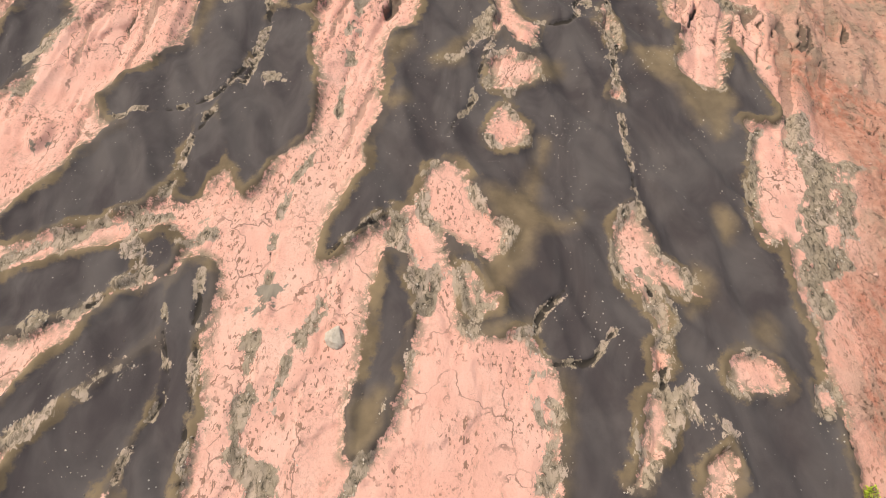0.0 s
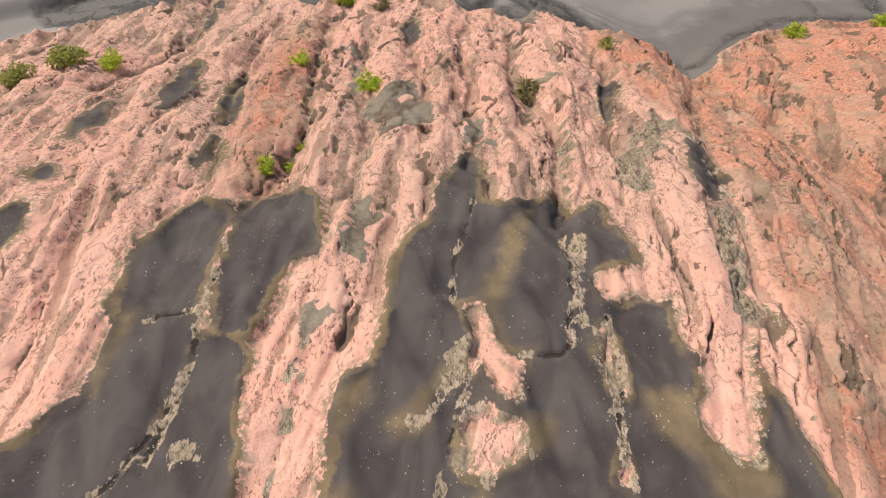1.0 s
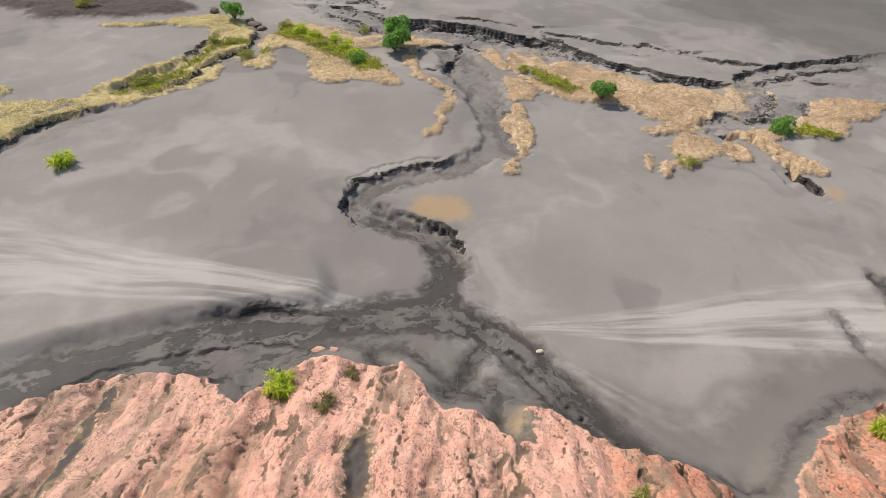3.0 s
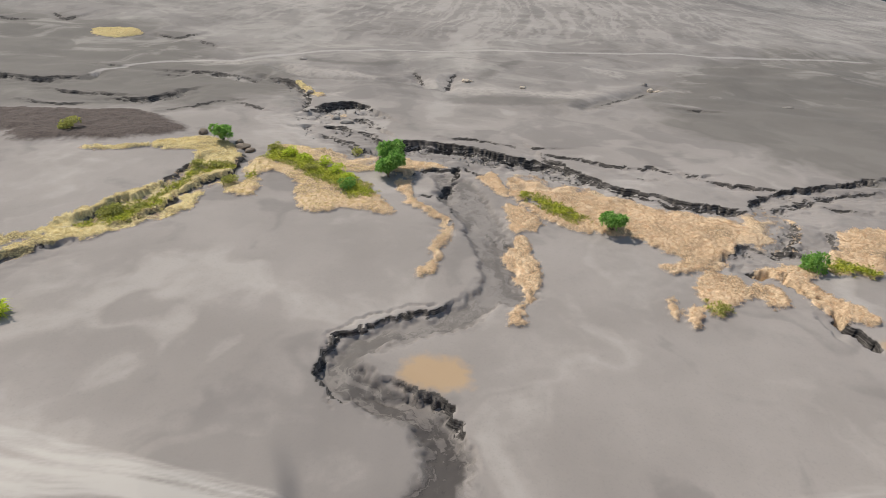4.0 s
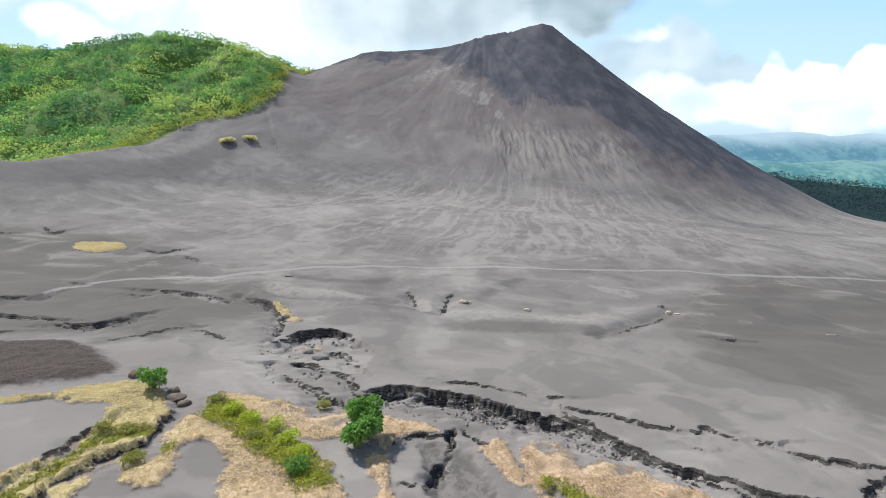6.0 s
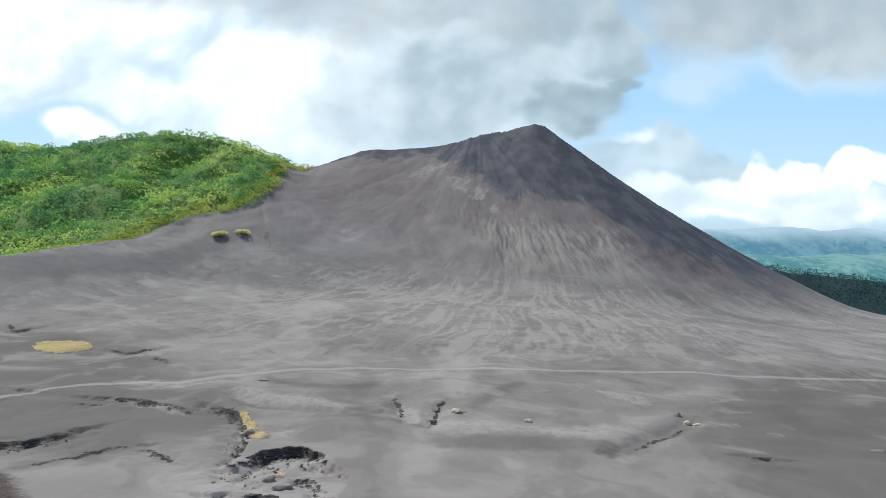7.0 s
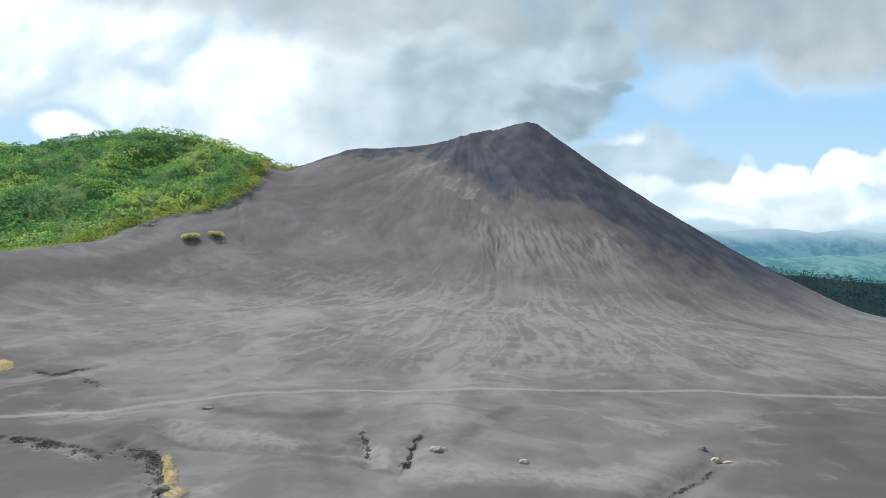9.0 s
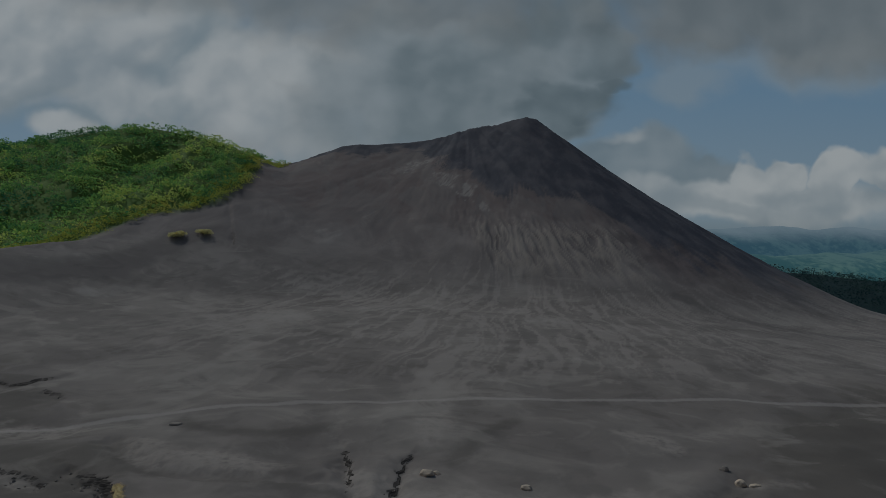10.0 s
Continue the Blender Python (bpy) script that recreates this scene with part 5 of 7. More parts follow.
bleach = np.zeros(X.shape, np.float32)
for i, (x0, y0, rx, ry, share) in enumerate(((4, 548, 15, 15, 0.8), (28, 512, 14, 16, 0.8), (41, 490, 8, 14, 1.0), (50, 466, 5, 10, 0.8), (72, 468, 10, 10, 0.45), (-48, 430, 12, 14, 0.7), (-29, 461, 12, 18, 0.4), (-15, 540, 24, 20, 0.4), (-70, 560, 22, 20, 0.4), (-122, 318, 9, 7, 0.9), (-135, 300, 16, 6, 0.5), (-96, 372, 12, 8, 0.3))):
    bleach = np.maximum(bleach, share * spot_of(x0, y0, rx, ry, 260 + i))
bleach = np.clip(bleach * (0.75 + 0.9 * thread * smooth(20, 40, mountain)), 0, 1)
# dark bands that paint the shade along the terrace's edge and cone's toe
toe = smooth(9, 1, line_distance(X, Y, np.array(((140, 372), (153, 359), (171, 341), (193, 331), (215, 336), (235, 346))), False)[0] + 5 * fbm(X / 9, Y / 9, 3, 219))
edge_shade = smooth(8, 13, terrace + 3 * fbm(X / 30, Y / 12, 3, 217)) * smooth(21, 16, terrace) * smooth(-95, -115, X)
edge_shade = np.maximum(edge_shade, 0.9 * toe)


def blurred(a, r):
    """Box mean over r cells each way, twice."""
    for axis in (0, 1, 0, 1):
        n = a.shape[axis]
        c = np.cumsum(np.insert(a, 0, 0, axis=axis), axis=axis)
        hi, lo = np.clip(np.arange(n) + r + 1, 0, n), np.clip(np.arange(n) - r, 0, n)
        shape = [1, 1]
        shape[axis] = n
        a = (np.take(c, hi, axis=axis) - np.take(c, lo, axis=axis)) / (hi - lo).reshape(shape)
    return a


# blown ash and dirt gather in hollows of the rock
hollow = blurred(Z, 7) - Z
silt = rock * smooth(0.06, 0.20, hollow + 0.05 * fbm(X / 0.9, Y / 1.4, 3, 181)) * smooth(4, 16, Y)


def fan_of(x0, y0, way, half, reach, seed):
    """Streaks of pale ash that spread from (x0, y0)."""
    r = np.hypot(X - x0, Y - y0)
    a = np.angle(np.exp(1j * (np.arctan2(Y - y0, X - x0) - way)))
    fine_streak = 0.62 + 0.8 * fbm(a * 24 + 0.4 * fbm(X / 6, Y / 6, 2, seed + 5), r / 14, 4, seed, 0.6)
    return smooth(half, half * 0.35, np.abs(a)) * smooth(1, 6, r) * smooth(reach, reach * 0.35, r) * np.clip(fine_streak, 0, 1.2)


fans = np.maximum(fan_of(5, 56.6, radians(170.5), radians(11), 75, 191), fan_of(5.5, 56.0, radians(3.5), radians(13), 75, 195))
fans = np.maximum(fans, fan_of(6, 57, radians(-42), radians(9), 22, 197))
washed = np.maximum(washed, 0.9 * fan_of(-52, 330, radians(-78), radians(50), 75, 199))


def ground_height(x, y):
    """The height of the ground at (x, y), from the sheet."""
    r = int(np.clip(np.searchsorted(ROWS_Y, y), 1, len(ROWS_Y) - 1))
    c = int(np.clip(np.searchsorted(X[r], x), 1, X.shape[1] - 1))
    return float(Z[r, c])


def ground_heights(x, y):
    r = np.clip(np.searchsorted(ROWS_Y, y), 1, len(ROWS_Y) - 1)
    c = np.array([np.searchsorted(X[i], v) for i, v in zip(r, x)]).clip(1, X.shape[1] - 1)
    return Z[r, c], r, c


def ground_sheet(material):
    nr, nc = X.shape
    me = bpy.data.meshes.new("ground")
    me.vertices.add(nr * nc)
    me.vertices.foreach_set("co", np.stack((X, Y, Z), axis=-1).astype(np.float32).ravel())
    i = (np.arange(nr - 1)[:, None] * nc + np.arange(nc - 1)[None, :]).ravel()
    quads = np.stack((i, i + 1, i + nc + 1, i + nc), axis=1).astype(np.int32)
    me.loops.add(quads.size)
    me.loops.foreach_set("vertex_index", quads.ravel())
    me.polygons.add(len(quads))
    me.polygons.foreach_set("loop_start", np.arange(0, quads.size, 4, dtype=np.int32))
    me.polygons.foreach_set("use_smooth", np.ones(len(quads), bool))
    me.update(calc_edges=True)
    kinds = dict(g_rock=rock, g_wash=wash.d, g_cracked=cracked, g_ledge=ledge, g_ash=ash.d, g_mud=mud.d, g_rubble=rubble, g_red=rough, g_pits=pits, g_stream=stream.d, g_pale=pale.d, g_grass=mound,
                 g_green=green.d, g_can=np.maximum(np.maximum(can, smooth(-0.5, 0.0, can_d)), np.maximum(scarp_face, np.exp(-(channel.d / 0.3) ** 2) * np.exp(-(bank.d / 1.2) ** 2))), g_wisp=0.5 + 0.9 * fbm(X / 17 + 0.9 * fbm(X / 15, Y / 14, 3, 171), Y / (8.0 + 0.06 * np.clip(Y, 0, 300)) + 0.5 * fbm(X / 9, Y / 9, 2, 175), 5, 173, 0.5), g_puddle=puddle.d, g_cinder=cinder.d, g_track=track.d, g_cone=mountain, g_cap=cap, g_silt=silt, g_damp=smooth(-9, -0.5, hill.d) * smooth(30, 42, Y), g_fans=fans, g_washed=washed, g_flank=flank_stain, g_mottle=mottle, g_crev=crevice, g_tatter=tatter, g_rill=rill * rill_zone, g_bleach=bleach, g_edge_shade=edge_shade, g_dull=dull.d, g_drift=smooth(-1.2, 1.6, drift.d + 1.6 * fbm(X / 4, Y / 7, 4, 231, 0.6)), g_smudge=smooth(-2.2, 1.0, smudge.d + 1.2 * fbm(X / 5, Y / 8, 3, 233)), g_forest=in_forest)
    for name, values in kinds.items():
        me.attributes.new(name, "FLOAT", "POINT").data.foreach_set("value", values.astype(np.float32).ravel())
    me.materials.append(material)
    return tagged(new("ground", me), "pink rock hill, grey ash plain and dark ash cone", "ground", kind="structure")


# ---- materials ----
def principled(name):
    m = bpy.data.materials.new(name)
    m.use_nodes = True
    k = Nodes(m.node_tree)
    out = k.add("ShaderNodeOutputMaterial")
    b = k.add("ShaderNodeBsdfPrincipled")
    m.node_tree.links.new(b.outputs[0], out.inputs[0])
    where = k.add("ShaderNodeNewGeometry").outputs["Position"]
    return m, k, b, where


def ground_material():
    m, k, b, p = principled("ground")
    A = k.attr
    n_big, n_mid, n_fine, n_grit = k.noise(p, 0.06, 5), k.noise(p, 0.7, 6, 0.6), k.noise(p, 4.5, 6, 0.62), k.noise(p, 22.0, 4, 0.6)
    # plain ash with pale wisps and darker damp patches
    W = A("g_wisp")
    wisp = k.math("ADD", W, k.math("MULTIPLY", k.math("SUBTRACT", n_mid, 0.5), 0.35))
    col = k.mix(k.step(n_big, 0.3, 0.7), (0.212, 0.187, 0.170), (0.262, 0.232, 0.212))
    col = k.mix(k.math("MULTIPLY", k.step(wisp, 0.60, 1.05), 0.55), col, (0.36, 0.325, 0.295))
    col = k.mix(k.math("MULTIPLY", k.step(wisp, 0.42, 0.10), 0.5), col, (0.135, 0.120, 0.112))
    col = k.mix(k.math("MULTIPLY", k.step(n_fine, 0.5, 0.72), 0.18), col, (0.14, 0.125, 0.118))
    brush = k.noise(k.scaled(p, 0.16, 1.7, 1.0), 1.0, 5, 0.6, 0.4)
    fan = k.math("MAXIMUM", k.step(k.math("ADD", A("g_fans"), k.math("MULTIPLY", k.math("SUBTRACT", brush, 0.5), 0.5)), 0.12, 0.95), k.math("MULTIPLY", k.step(k.math("ADD", A("g_pale"), k.math("MULTIPLY", n_mid, 2.0)), 0.3, 2.0), 0.6))
    col = k.mix(k.math("MULTIPLY", fan, 0.62), col, (0.42, 0.39, 0.355))
    damp = k.step(k.math("ADD", A("g_damp"), k.math("MULTIPLY", k.math("SUBTRACT", n_mid, 0.5), 0.9)), 0.25, 0.75)
    col = k.mix(k.math("MULTIPLY", damp, 0.62), col, (0.105, 0.090, 0.079))
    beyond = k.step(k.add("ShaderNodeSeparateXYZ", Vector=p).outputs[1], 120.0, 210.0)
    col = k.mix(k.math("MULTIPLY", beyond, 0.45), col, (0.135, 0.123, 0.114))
    drifted = k.math("ADD", k.noise(k.scaled(p, 0.016, 0.022, 0.03), 1.0, 7, 0.52, 0.7), k.math("MULTIPLY", k.math("SUBTRACT", W, 0.5), 0.18))
    col = k.mix(k.math("MULTIPLY", k.math("MULTIPLY", k.step(drifted, 0.44, 0.74), beyond), 0.6), col, (0.29, 0.265, 0.24))
    col = k.mix(k.math("MULTIPLY", k.step(k.math("ADD", A("g_dull"), k.math("MULTIPLY", k.math("SUBTRACT", W, 0.5), 16.0)), -6.0, 8.0), 0.75), col, (0.100, 0.089, 0.078))
    col = k.mix(k.math("MULTIPLY", A("g_smudge"), 0.60), col, (0.105, 0.094, 0.085))
    col = k.mix(k.math("MULTIPLY", k.math("MULTIPLY", A("g_drift"), k.step(n_mid, 0.25, 0.6)), 0.55), col, (0.35, 0.312, 0.28))
    ripple = k.noise(k.scaled(p, 0.045, 0.060, 0.1), 1.0, 7, 0.60, 1.2)
    col = k.mix(k.math("MULTIPLY", k.math("MULTIPLY", k.step(ripple, 0.53, 0.66), beyond), 0.45), col, (0.32, 0.292, 0.262))
    col = k.mix(k.math("MULTIPLY", k.math("MULTIPLY", k.step(ripple, 0.46, 0.34), beyond), 0.40), col, (0.10, 0.088, 0.080))
    # wet stream beds, with braided runnels
    way_of = k.add("ShaderNodeSeparateXYZ", Vector=p)
    beside = k.add("ShaderNodeCombineXYZ", X=k.math("ADD", k.math("MULTIPLY", A("g_stream"), 0.9), k.math("MULTIPLY", n_mid, 2.2)), Y=k.math("MULTIPLY", way_of.outputs[0], 0.16), Z=k.math("MULTIPLY", way_of.outputs[1], 0.16)).outputs[0]
    runnel = k.noise(beside, 1.0, 6, 0.6, 0.5)
    wet = k.step(k.math("ADD", A("g_stream"), k.math("MULTIPLY", k.math("SUBTRACT", runnel, 0.5), 3.2)), -0.7, 0.6)
    bed = k.mix(k.step(runnel, 0.46, 0.58), (0.052, 0.044, 0.040), (0.122, 0.105, 0.095))
    thread = k.step(k.math("ABSOLUTE", k.math("SUBTRACT", runnel, 0.5)), 0.022, 0.006)
    bed = k.mix(k.math("MULTIPLY", thread, 0.75), bed, (0.028, 0.024, 0.022))
    bed = k.mix(k.step(way_of.outputs[1], 62.0, 84.0), bed, k.mix(k.step(runnel, 0.42, 0.60), (0.115, 0.100, 0.090), (0.185, 0.163, 0.148)))
    col = k.mix(wet, col, bed)
    col = k.mix(k.math("MULTIPLY", k.step(k.math("ADD", A("g_puddle"), k.math("MULTIPLY", n_mid, 1.6)), 0.4, 1.8), 0.75), col, (0.36, 0.24, 0.13))
    col = k.mix(k.step(k.math("ADD", A("g_cinder"), k.math("MULTIPLY", n_mid, 3.0)), 0.5, 2.5), col, k.mix(k.step(n_fine, 0.35, 0.7), (0.046, 0.035, 0.031), (0.112, 0.085, 0.072)))
    col = k.mix(k.math("MULTIPLY", k.step(k.math("ADD", A("g_track"), k.math("MULTIPLY", k.math("SUBTRACT", n_mid, 0.5), 1.5)), -0.5, 0.5), 0.55), col, (0.36, 0.33, 0.31))
    # steep scarp faces go near black, shade put into the layered colour
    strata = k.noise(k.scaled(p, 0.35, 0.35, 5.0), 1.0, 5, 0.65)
    shaded_wall = k.mix(k.step(strata, 0.4, 0.62), (0.026, 0.023, 0.021), (0.105, 0.093, 0.085))
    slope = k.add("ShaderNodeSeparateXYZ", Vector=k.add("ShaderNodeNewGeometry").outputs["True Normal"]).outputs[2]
    col = k.mix(k.math("MULTIPLY", k.step(A("g_can"), 0.08, 0.4), k.step(k.math("ADD", slope, k.math("MULTIPLY", n_mid, 0.3)), 1.08, 0.90)), col, shaded_wall)
    # the mountain: black cap with cloud shadow mixed into its colour, red-brown band, grey scree with fine rills, pale
    # wash lines below
    C = A("g_cone")
    smear = k.noise(k.scaled(p, 0.035, 0.014, 0.03), 1.0, 7, 0.62, 0.8)
    top = k.step(k.math("ADD", A("g_cap"), k.math("MULTIPLY", k.math("SUBTRACT", smear, 0.5), 1.2)), 0.25, 0.85)
    rise = k.step(k.math("ADD", C, k.math("MULTIPLY", k.math("SUBTRACT", smear, 0.5), 16)), 6, 34)
    scree = k.mix(k.step(smear, 0.35, 0.65), (0.168, 0.147, 0.140), (0.248, 0.221, 0.206))
    band = k.math("MULTIPLY", k.step(k.math("ADD", C, k.math("MULTIPLY", k.math("SUBTRACT", n_big, 0.5), 60)), 34, 62), k.step(smear, 0.40, 0.56))
    scree = k.mix(k.math("MULTIPLY", band, 0.65), scree, (0.128, 0.098, 0.094))
    brown = k.mix(A("g_mottle"), (0.094, 0.078, 0.080), (0.185, 0.150, 0.142))
    scree = k.mix(k.math("MULTIPLY", A("g_flank"), 0.85), scree, brown)
    scree = k.mix(k.math("MULTIPLY", k.step(A("g_rill"), 0.20, 0.46), 0.55), scree, (0.34, 0.30, 0.255))
    scree = k.mix(k.math("MULTIPLY", top, 0.92), scree, k.mix(A("g_mottle"), (0.052, 0.057, 0.074), (0.100, 0.098, 0.112)))
    col = k.mix(rise, col, scree)
    col = k.mix(k.math("MULTIPLY", k.step(A("g_bleach"), 0.05, 0.95), 0.75), col, (0.33, 0.305, 0.28))
    # painted shade of the terrace edge and the cone's toe
    col = k.mix(k.math("MULTIPLY", k.step(A("g_edge_shade"), 0.1, 0.9), 0.50), col, (0.10, 0.09, 0.088))
    col = k.mix(k.math("MULTIPLY", k.step(A("g_washed"), -0.05, 1.05), 0.50), col, (0.345, 0.310, 0.283))
    # grass mats
    straw = k.mix(k.step(n_fine, 0.35, 0.68), (0.47, 0.34, 0.215), (0.66, 0.49, 0.325))
    yellow = k.mix(k.step(n_fine, 0.35, 0.68), (0.45, 0.36, 0.17), (0.62, 0.51, 0.27))
    straw = k.mix(k.step(k.math("ADD", k.add("ShaderNodeSeparateXYZ", Vector=p).outputs[0], k.math("MULTIPLY", n_mid, 10.0)), -14.0, -24.0), straw, yellow)
    tussock = k.cells(k.vmath("ADD", p, k.scaled(k.add("ShaderNodeTexNoise", Vector=p, Scale=3.0, Detail=3.0).outputs["Color"], 0.25, 0.25, 0.0)), 4.6)
    sparse = k.step(k.noise(p, 0.16, 4, 0.6), 0.40, 0.62)
    straw = k.mix(k.math("MULTIPLY", k.step(tussock, 0.36, 0.62), k.math("ADD", 0.12, k.math("MULTIPLY", sparse, 0.60))), straw, (0.15, 0.115, 0.07))
    straw = k.mix(k.math("MULTIPLY", k.step(k.math("ADD", A("g_green"), k.math("MULTIPLY", n_mid, 3.0)), 0.8, 2.6), 0.8), straw, k.mix(n_fine, (0.16, 0.17, 0.03), (0.36, 0.35, 0.08)))
    col = k.mix(k.step(k.math("ADD", A("g_grass"), k.math("MULTIPLY", k.math("SUBTRACT", n_fine, 0.5), 0.5)), 0.3, 0.6), col, straw)
    # cloud shadow and haze over the valley woods are put into this dark teal
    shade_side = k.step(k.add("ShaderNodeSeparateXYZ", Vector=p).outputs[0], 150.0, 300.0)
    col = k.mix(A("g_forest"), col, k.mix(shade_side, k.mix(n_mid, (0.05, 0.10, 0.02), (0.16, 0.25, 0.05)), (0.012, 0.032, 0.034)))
    # pink rock: smooth skin with paler bloom, thin cracks, pits and broken red scree
    y_of = k.add("ShaderNodeSeparateXYZ", Vector=p).outputs[1]
    lowland = k.step(y_of, 11.0, 27.0)
    along = k.scaled(p, 3.6, 1.25, 1.8)
    n_along = k.noise(along, 1.0, 7, 0.65, 0.5)
    n_dab = k.noise(k.scaled(p, 11.0, 6.0, 7.0), 1.0, 3, 0.6, 0.5)
    skin = k.mix(k.step(n_mid, 0.35, 0.7), (0.75, 0.385, 0.29), (0.80, 0.455, 0.35))
    skin = k.mix(k.math("MULTIPLY", k.step(n_along, 0.5, 0.68), 0.4), skin, (0.56, 0.26, 0.18))
    skin = k.mix(k.math("MULTIPLY", k.step(n_big, 0.45, 0.65), 0.35), skin, (0.60, 0.40, 0.30))
    split = k.cells(k.vmath("ADD", k.scaled(p, 0.75, 0.42, 0.5), k.scaled(k.add("ShaderNodeTexNoise", Vector=p, Scale=1.2, Detail=5.0).outputs["Color"], 0.9, 0.9, 0.9)), 1.0, "DISTANCE_TO_EDGE")
    thin = k.math("MULTIPLY", k.step(split, 0.022, 0.008), k.step(n_mid, 0.42, 0.58))
    skin = k.mix(k.math("MULTIPLY", thin, 0.75), skin, (0.20, 0.11, 0.075))
    speck = k.math("MULTIPLY", k.step(k.noise(p, 9.0, 5, 0.72), 0.60, 0.64), k.math("ADD", 0.25, k.math("MULTIPLY", lowland, 0.75)))
    skin = k.mix(k.math("MULTIPLY", speck, k.step(k.noise(p, 0.8, 4, 0.6), 0.42, 0.58)), skin, (0.13, 0.085, 0.06))
    dab = k.math("MULTIPLY", k.step(n_dab, 0.575, 0.60), k.step(k.noise(p, 0.55, 4), 0.43, 0.54))
    skin = k.mix(k.math("MULTIPLY", dab, 0.85), skin, (0.24, 0.13, 0.085))
    dirt = k.step(k.math("ADD", k.math("ADD", k.math("MULTIPLY", n_fine, 0.45), k.math("MULTIPLY", n_along, 0.75)), k.math("MULTIPLY", lowland, 0.06)), 0.725, 0.75)
    skin = k.mix(k.math("MULTIPLY", dirt, k.math("ADD", 0.40, k.math("MULTIPLY", lowland, 0.20))), skin, k.mix(n_grit, (0.20, 0.14, 0.09), (0.44, 0.33, 0.235)))
    broad = k.noise(k.scaled(p, 0.22, 0.13, 0.2), 1.0, 5, 0.6, 0.8)
    scab = k.mix(k.step(n_fine, 0.38, 0.66), (0.53, 0.205, 0.126), (0.66, 0.32, 0.215))
    scab = k.mix(k.math("MULTIPLY", k.step(broad, 0.46, 0.64), 0.7), scab, k.mix(n_fine, (0.48, 0.29, 0.20), (0.64, 0.42, 0.31)))
    scab = k.mix(k.math("MULTIPLY", k.step(k.noise(k.scaled(p, 1.1, 0.55, 0.8), 1.0, 7, 0.7, 0.5), 0.50, 0.60), 0.6), scab, k.mix(n_grit, (0.20, 0.145, 0.09), (0.46, 0.35, 0.245)))
    scab = k.mix(k.math("MULTIPLY", k.step(k.noise(k.scaled(p, 3.0, 2.0, 3.0), 1.6, 5, 0.7), 0.58, 0.64), 0.7), scab, (0.14, 0.09, 0.06))
    # a speckled brown hem where rock meets ash
    hem = k.math("MULTIPLY", k.step(k.math("ADD", A("g_ash"), k.math("MULTIPLY", k.math("SUBTRACT", n_mid, 0.5), 0.8)), -0.38, -0.02), k.step(k.math("ADD", n_fine, k.math("MULTIPLY", n_grit, 0.5)), 0.66, 0.78))
    skin = k.mix(k.math("MULTIPLY", hem, 0.9), skin, k.mix(n_grit, (0.10, 0.075, 0.045), (0.40, 0.32, 0.22)))
    stone = k.mix(A("g_red"), skin, scab)
    pit = k.step(k.math("ADD", A("g_pits"), k.math("MULTIPLY", k.math("SUBTRACT", n_fine, 0.5), 0.9)), 0.42, 0.6)
    stone = k.mix(k.math("MULTIPLY", pit, 0.75), stone, (0.27, 0.16, 0.105))
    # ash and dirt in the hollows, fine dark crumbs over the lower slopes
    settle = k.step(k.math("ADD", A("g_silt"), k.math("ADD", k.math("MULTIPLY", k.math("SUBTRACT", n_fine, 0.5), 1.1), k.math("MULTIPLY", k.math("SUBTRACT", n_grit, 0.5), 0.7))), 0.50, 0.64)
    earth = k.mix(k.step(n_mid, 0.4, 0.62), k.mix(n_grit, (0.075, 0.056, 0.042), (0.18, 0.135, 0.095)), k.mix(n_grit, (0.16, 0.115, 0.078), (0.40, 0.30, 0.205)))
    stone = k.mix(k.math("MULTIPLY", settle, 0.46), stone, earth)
    worn = k.math("ADD", A("g_tatter"), k.math("ADD", k.math("MULTIPLY", k.math("SUBTRACT", n_fine, 0.5), 0.34), k.math("MULTIPLY", k.math("SUBTRACT", n_grit, 0.5), 0.22)))
    stone = k.mix(k.math("MULTIPLY", k.step(worn, 0.145, 0.175), 0.54), stone, earth)
    n_crisp = k.noise(k.scaled(p, 1.0, 0.7, 1.0), 7.5, 6, 0.78)
    crisp = k.math("MULTIPLY", k.step(n_crisp, 0.57, 0.60), k.math("MULTIPLY", k.math("MAXIMUM", lowland, A("g_red")), k.step(k.noise(k.scaled(p, 0.9, 0.45, 0.6), 1.0, 5, 0.6, 0.5), 0.47, 0.58)))
    stone = k.mix(k.math("MULTIPLY", crisp, 0.72), stone, (0.125, 0.083, 0.058))
    # crevices drawn dark, their shade put into the stone colour
    stone = k.mix(k.math("MULTIPLY", k.step(k.math("ADD", A("g_crev"), k.math("MULTIPLY", k.math("SUBTRACT", n_crisp, 0.5), 1.6)), 0.30, 0.50), 0.85), stone, k.mix(n_grit, (0.06, 0.042, 0.03), (0.19, 0.14, 0.095)))
    light_crumb = k.math("MULTIPLY", k.step(n_crisp, 0.43, 0.39), k.math("MULTIPLY", lowland, 0.22))
    stone = k.mix(light_crumb, stone, (0.74, 0.50, 0.39))
    n_sand = k.noise(p, 13.0, 4, 0.75)
    gritty = k.math("ADD", 0.05, k.math("MULTIPLY", k.step(k.noise(k.scaled(p, 1.0, 0.5, 0.7), 0.8, 5, 0.6), 0.46, 0.62), k.math("ADD", 0.26, k.math("MULTIPLY", lowland, 0.30))))
    stone = k.mix(k.math("MULTIPLY", k.math("MULTIPLY", k.step(n_sand, 0.50, 0.42), gritty), 0.75), stone, (0.20, 0.135, 0.095))
    stone = k.mix(k.math("MULTIPLY", k.math("MULTIPLY", k.step(n_sand, 0.55, 0.64), gritty), 0.35), stone, (0.80, 0.52, 0.40))
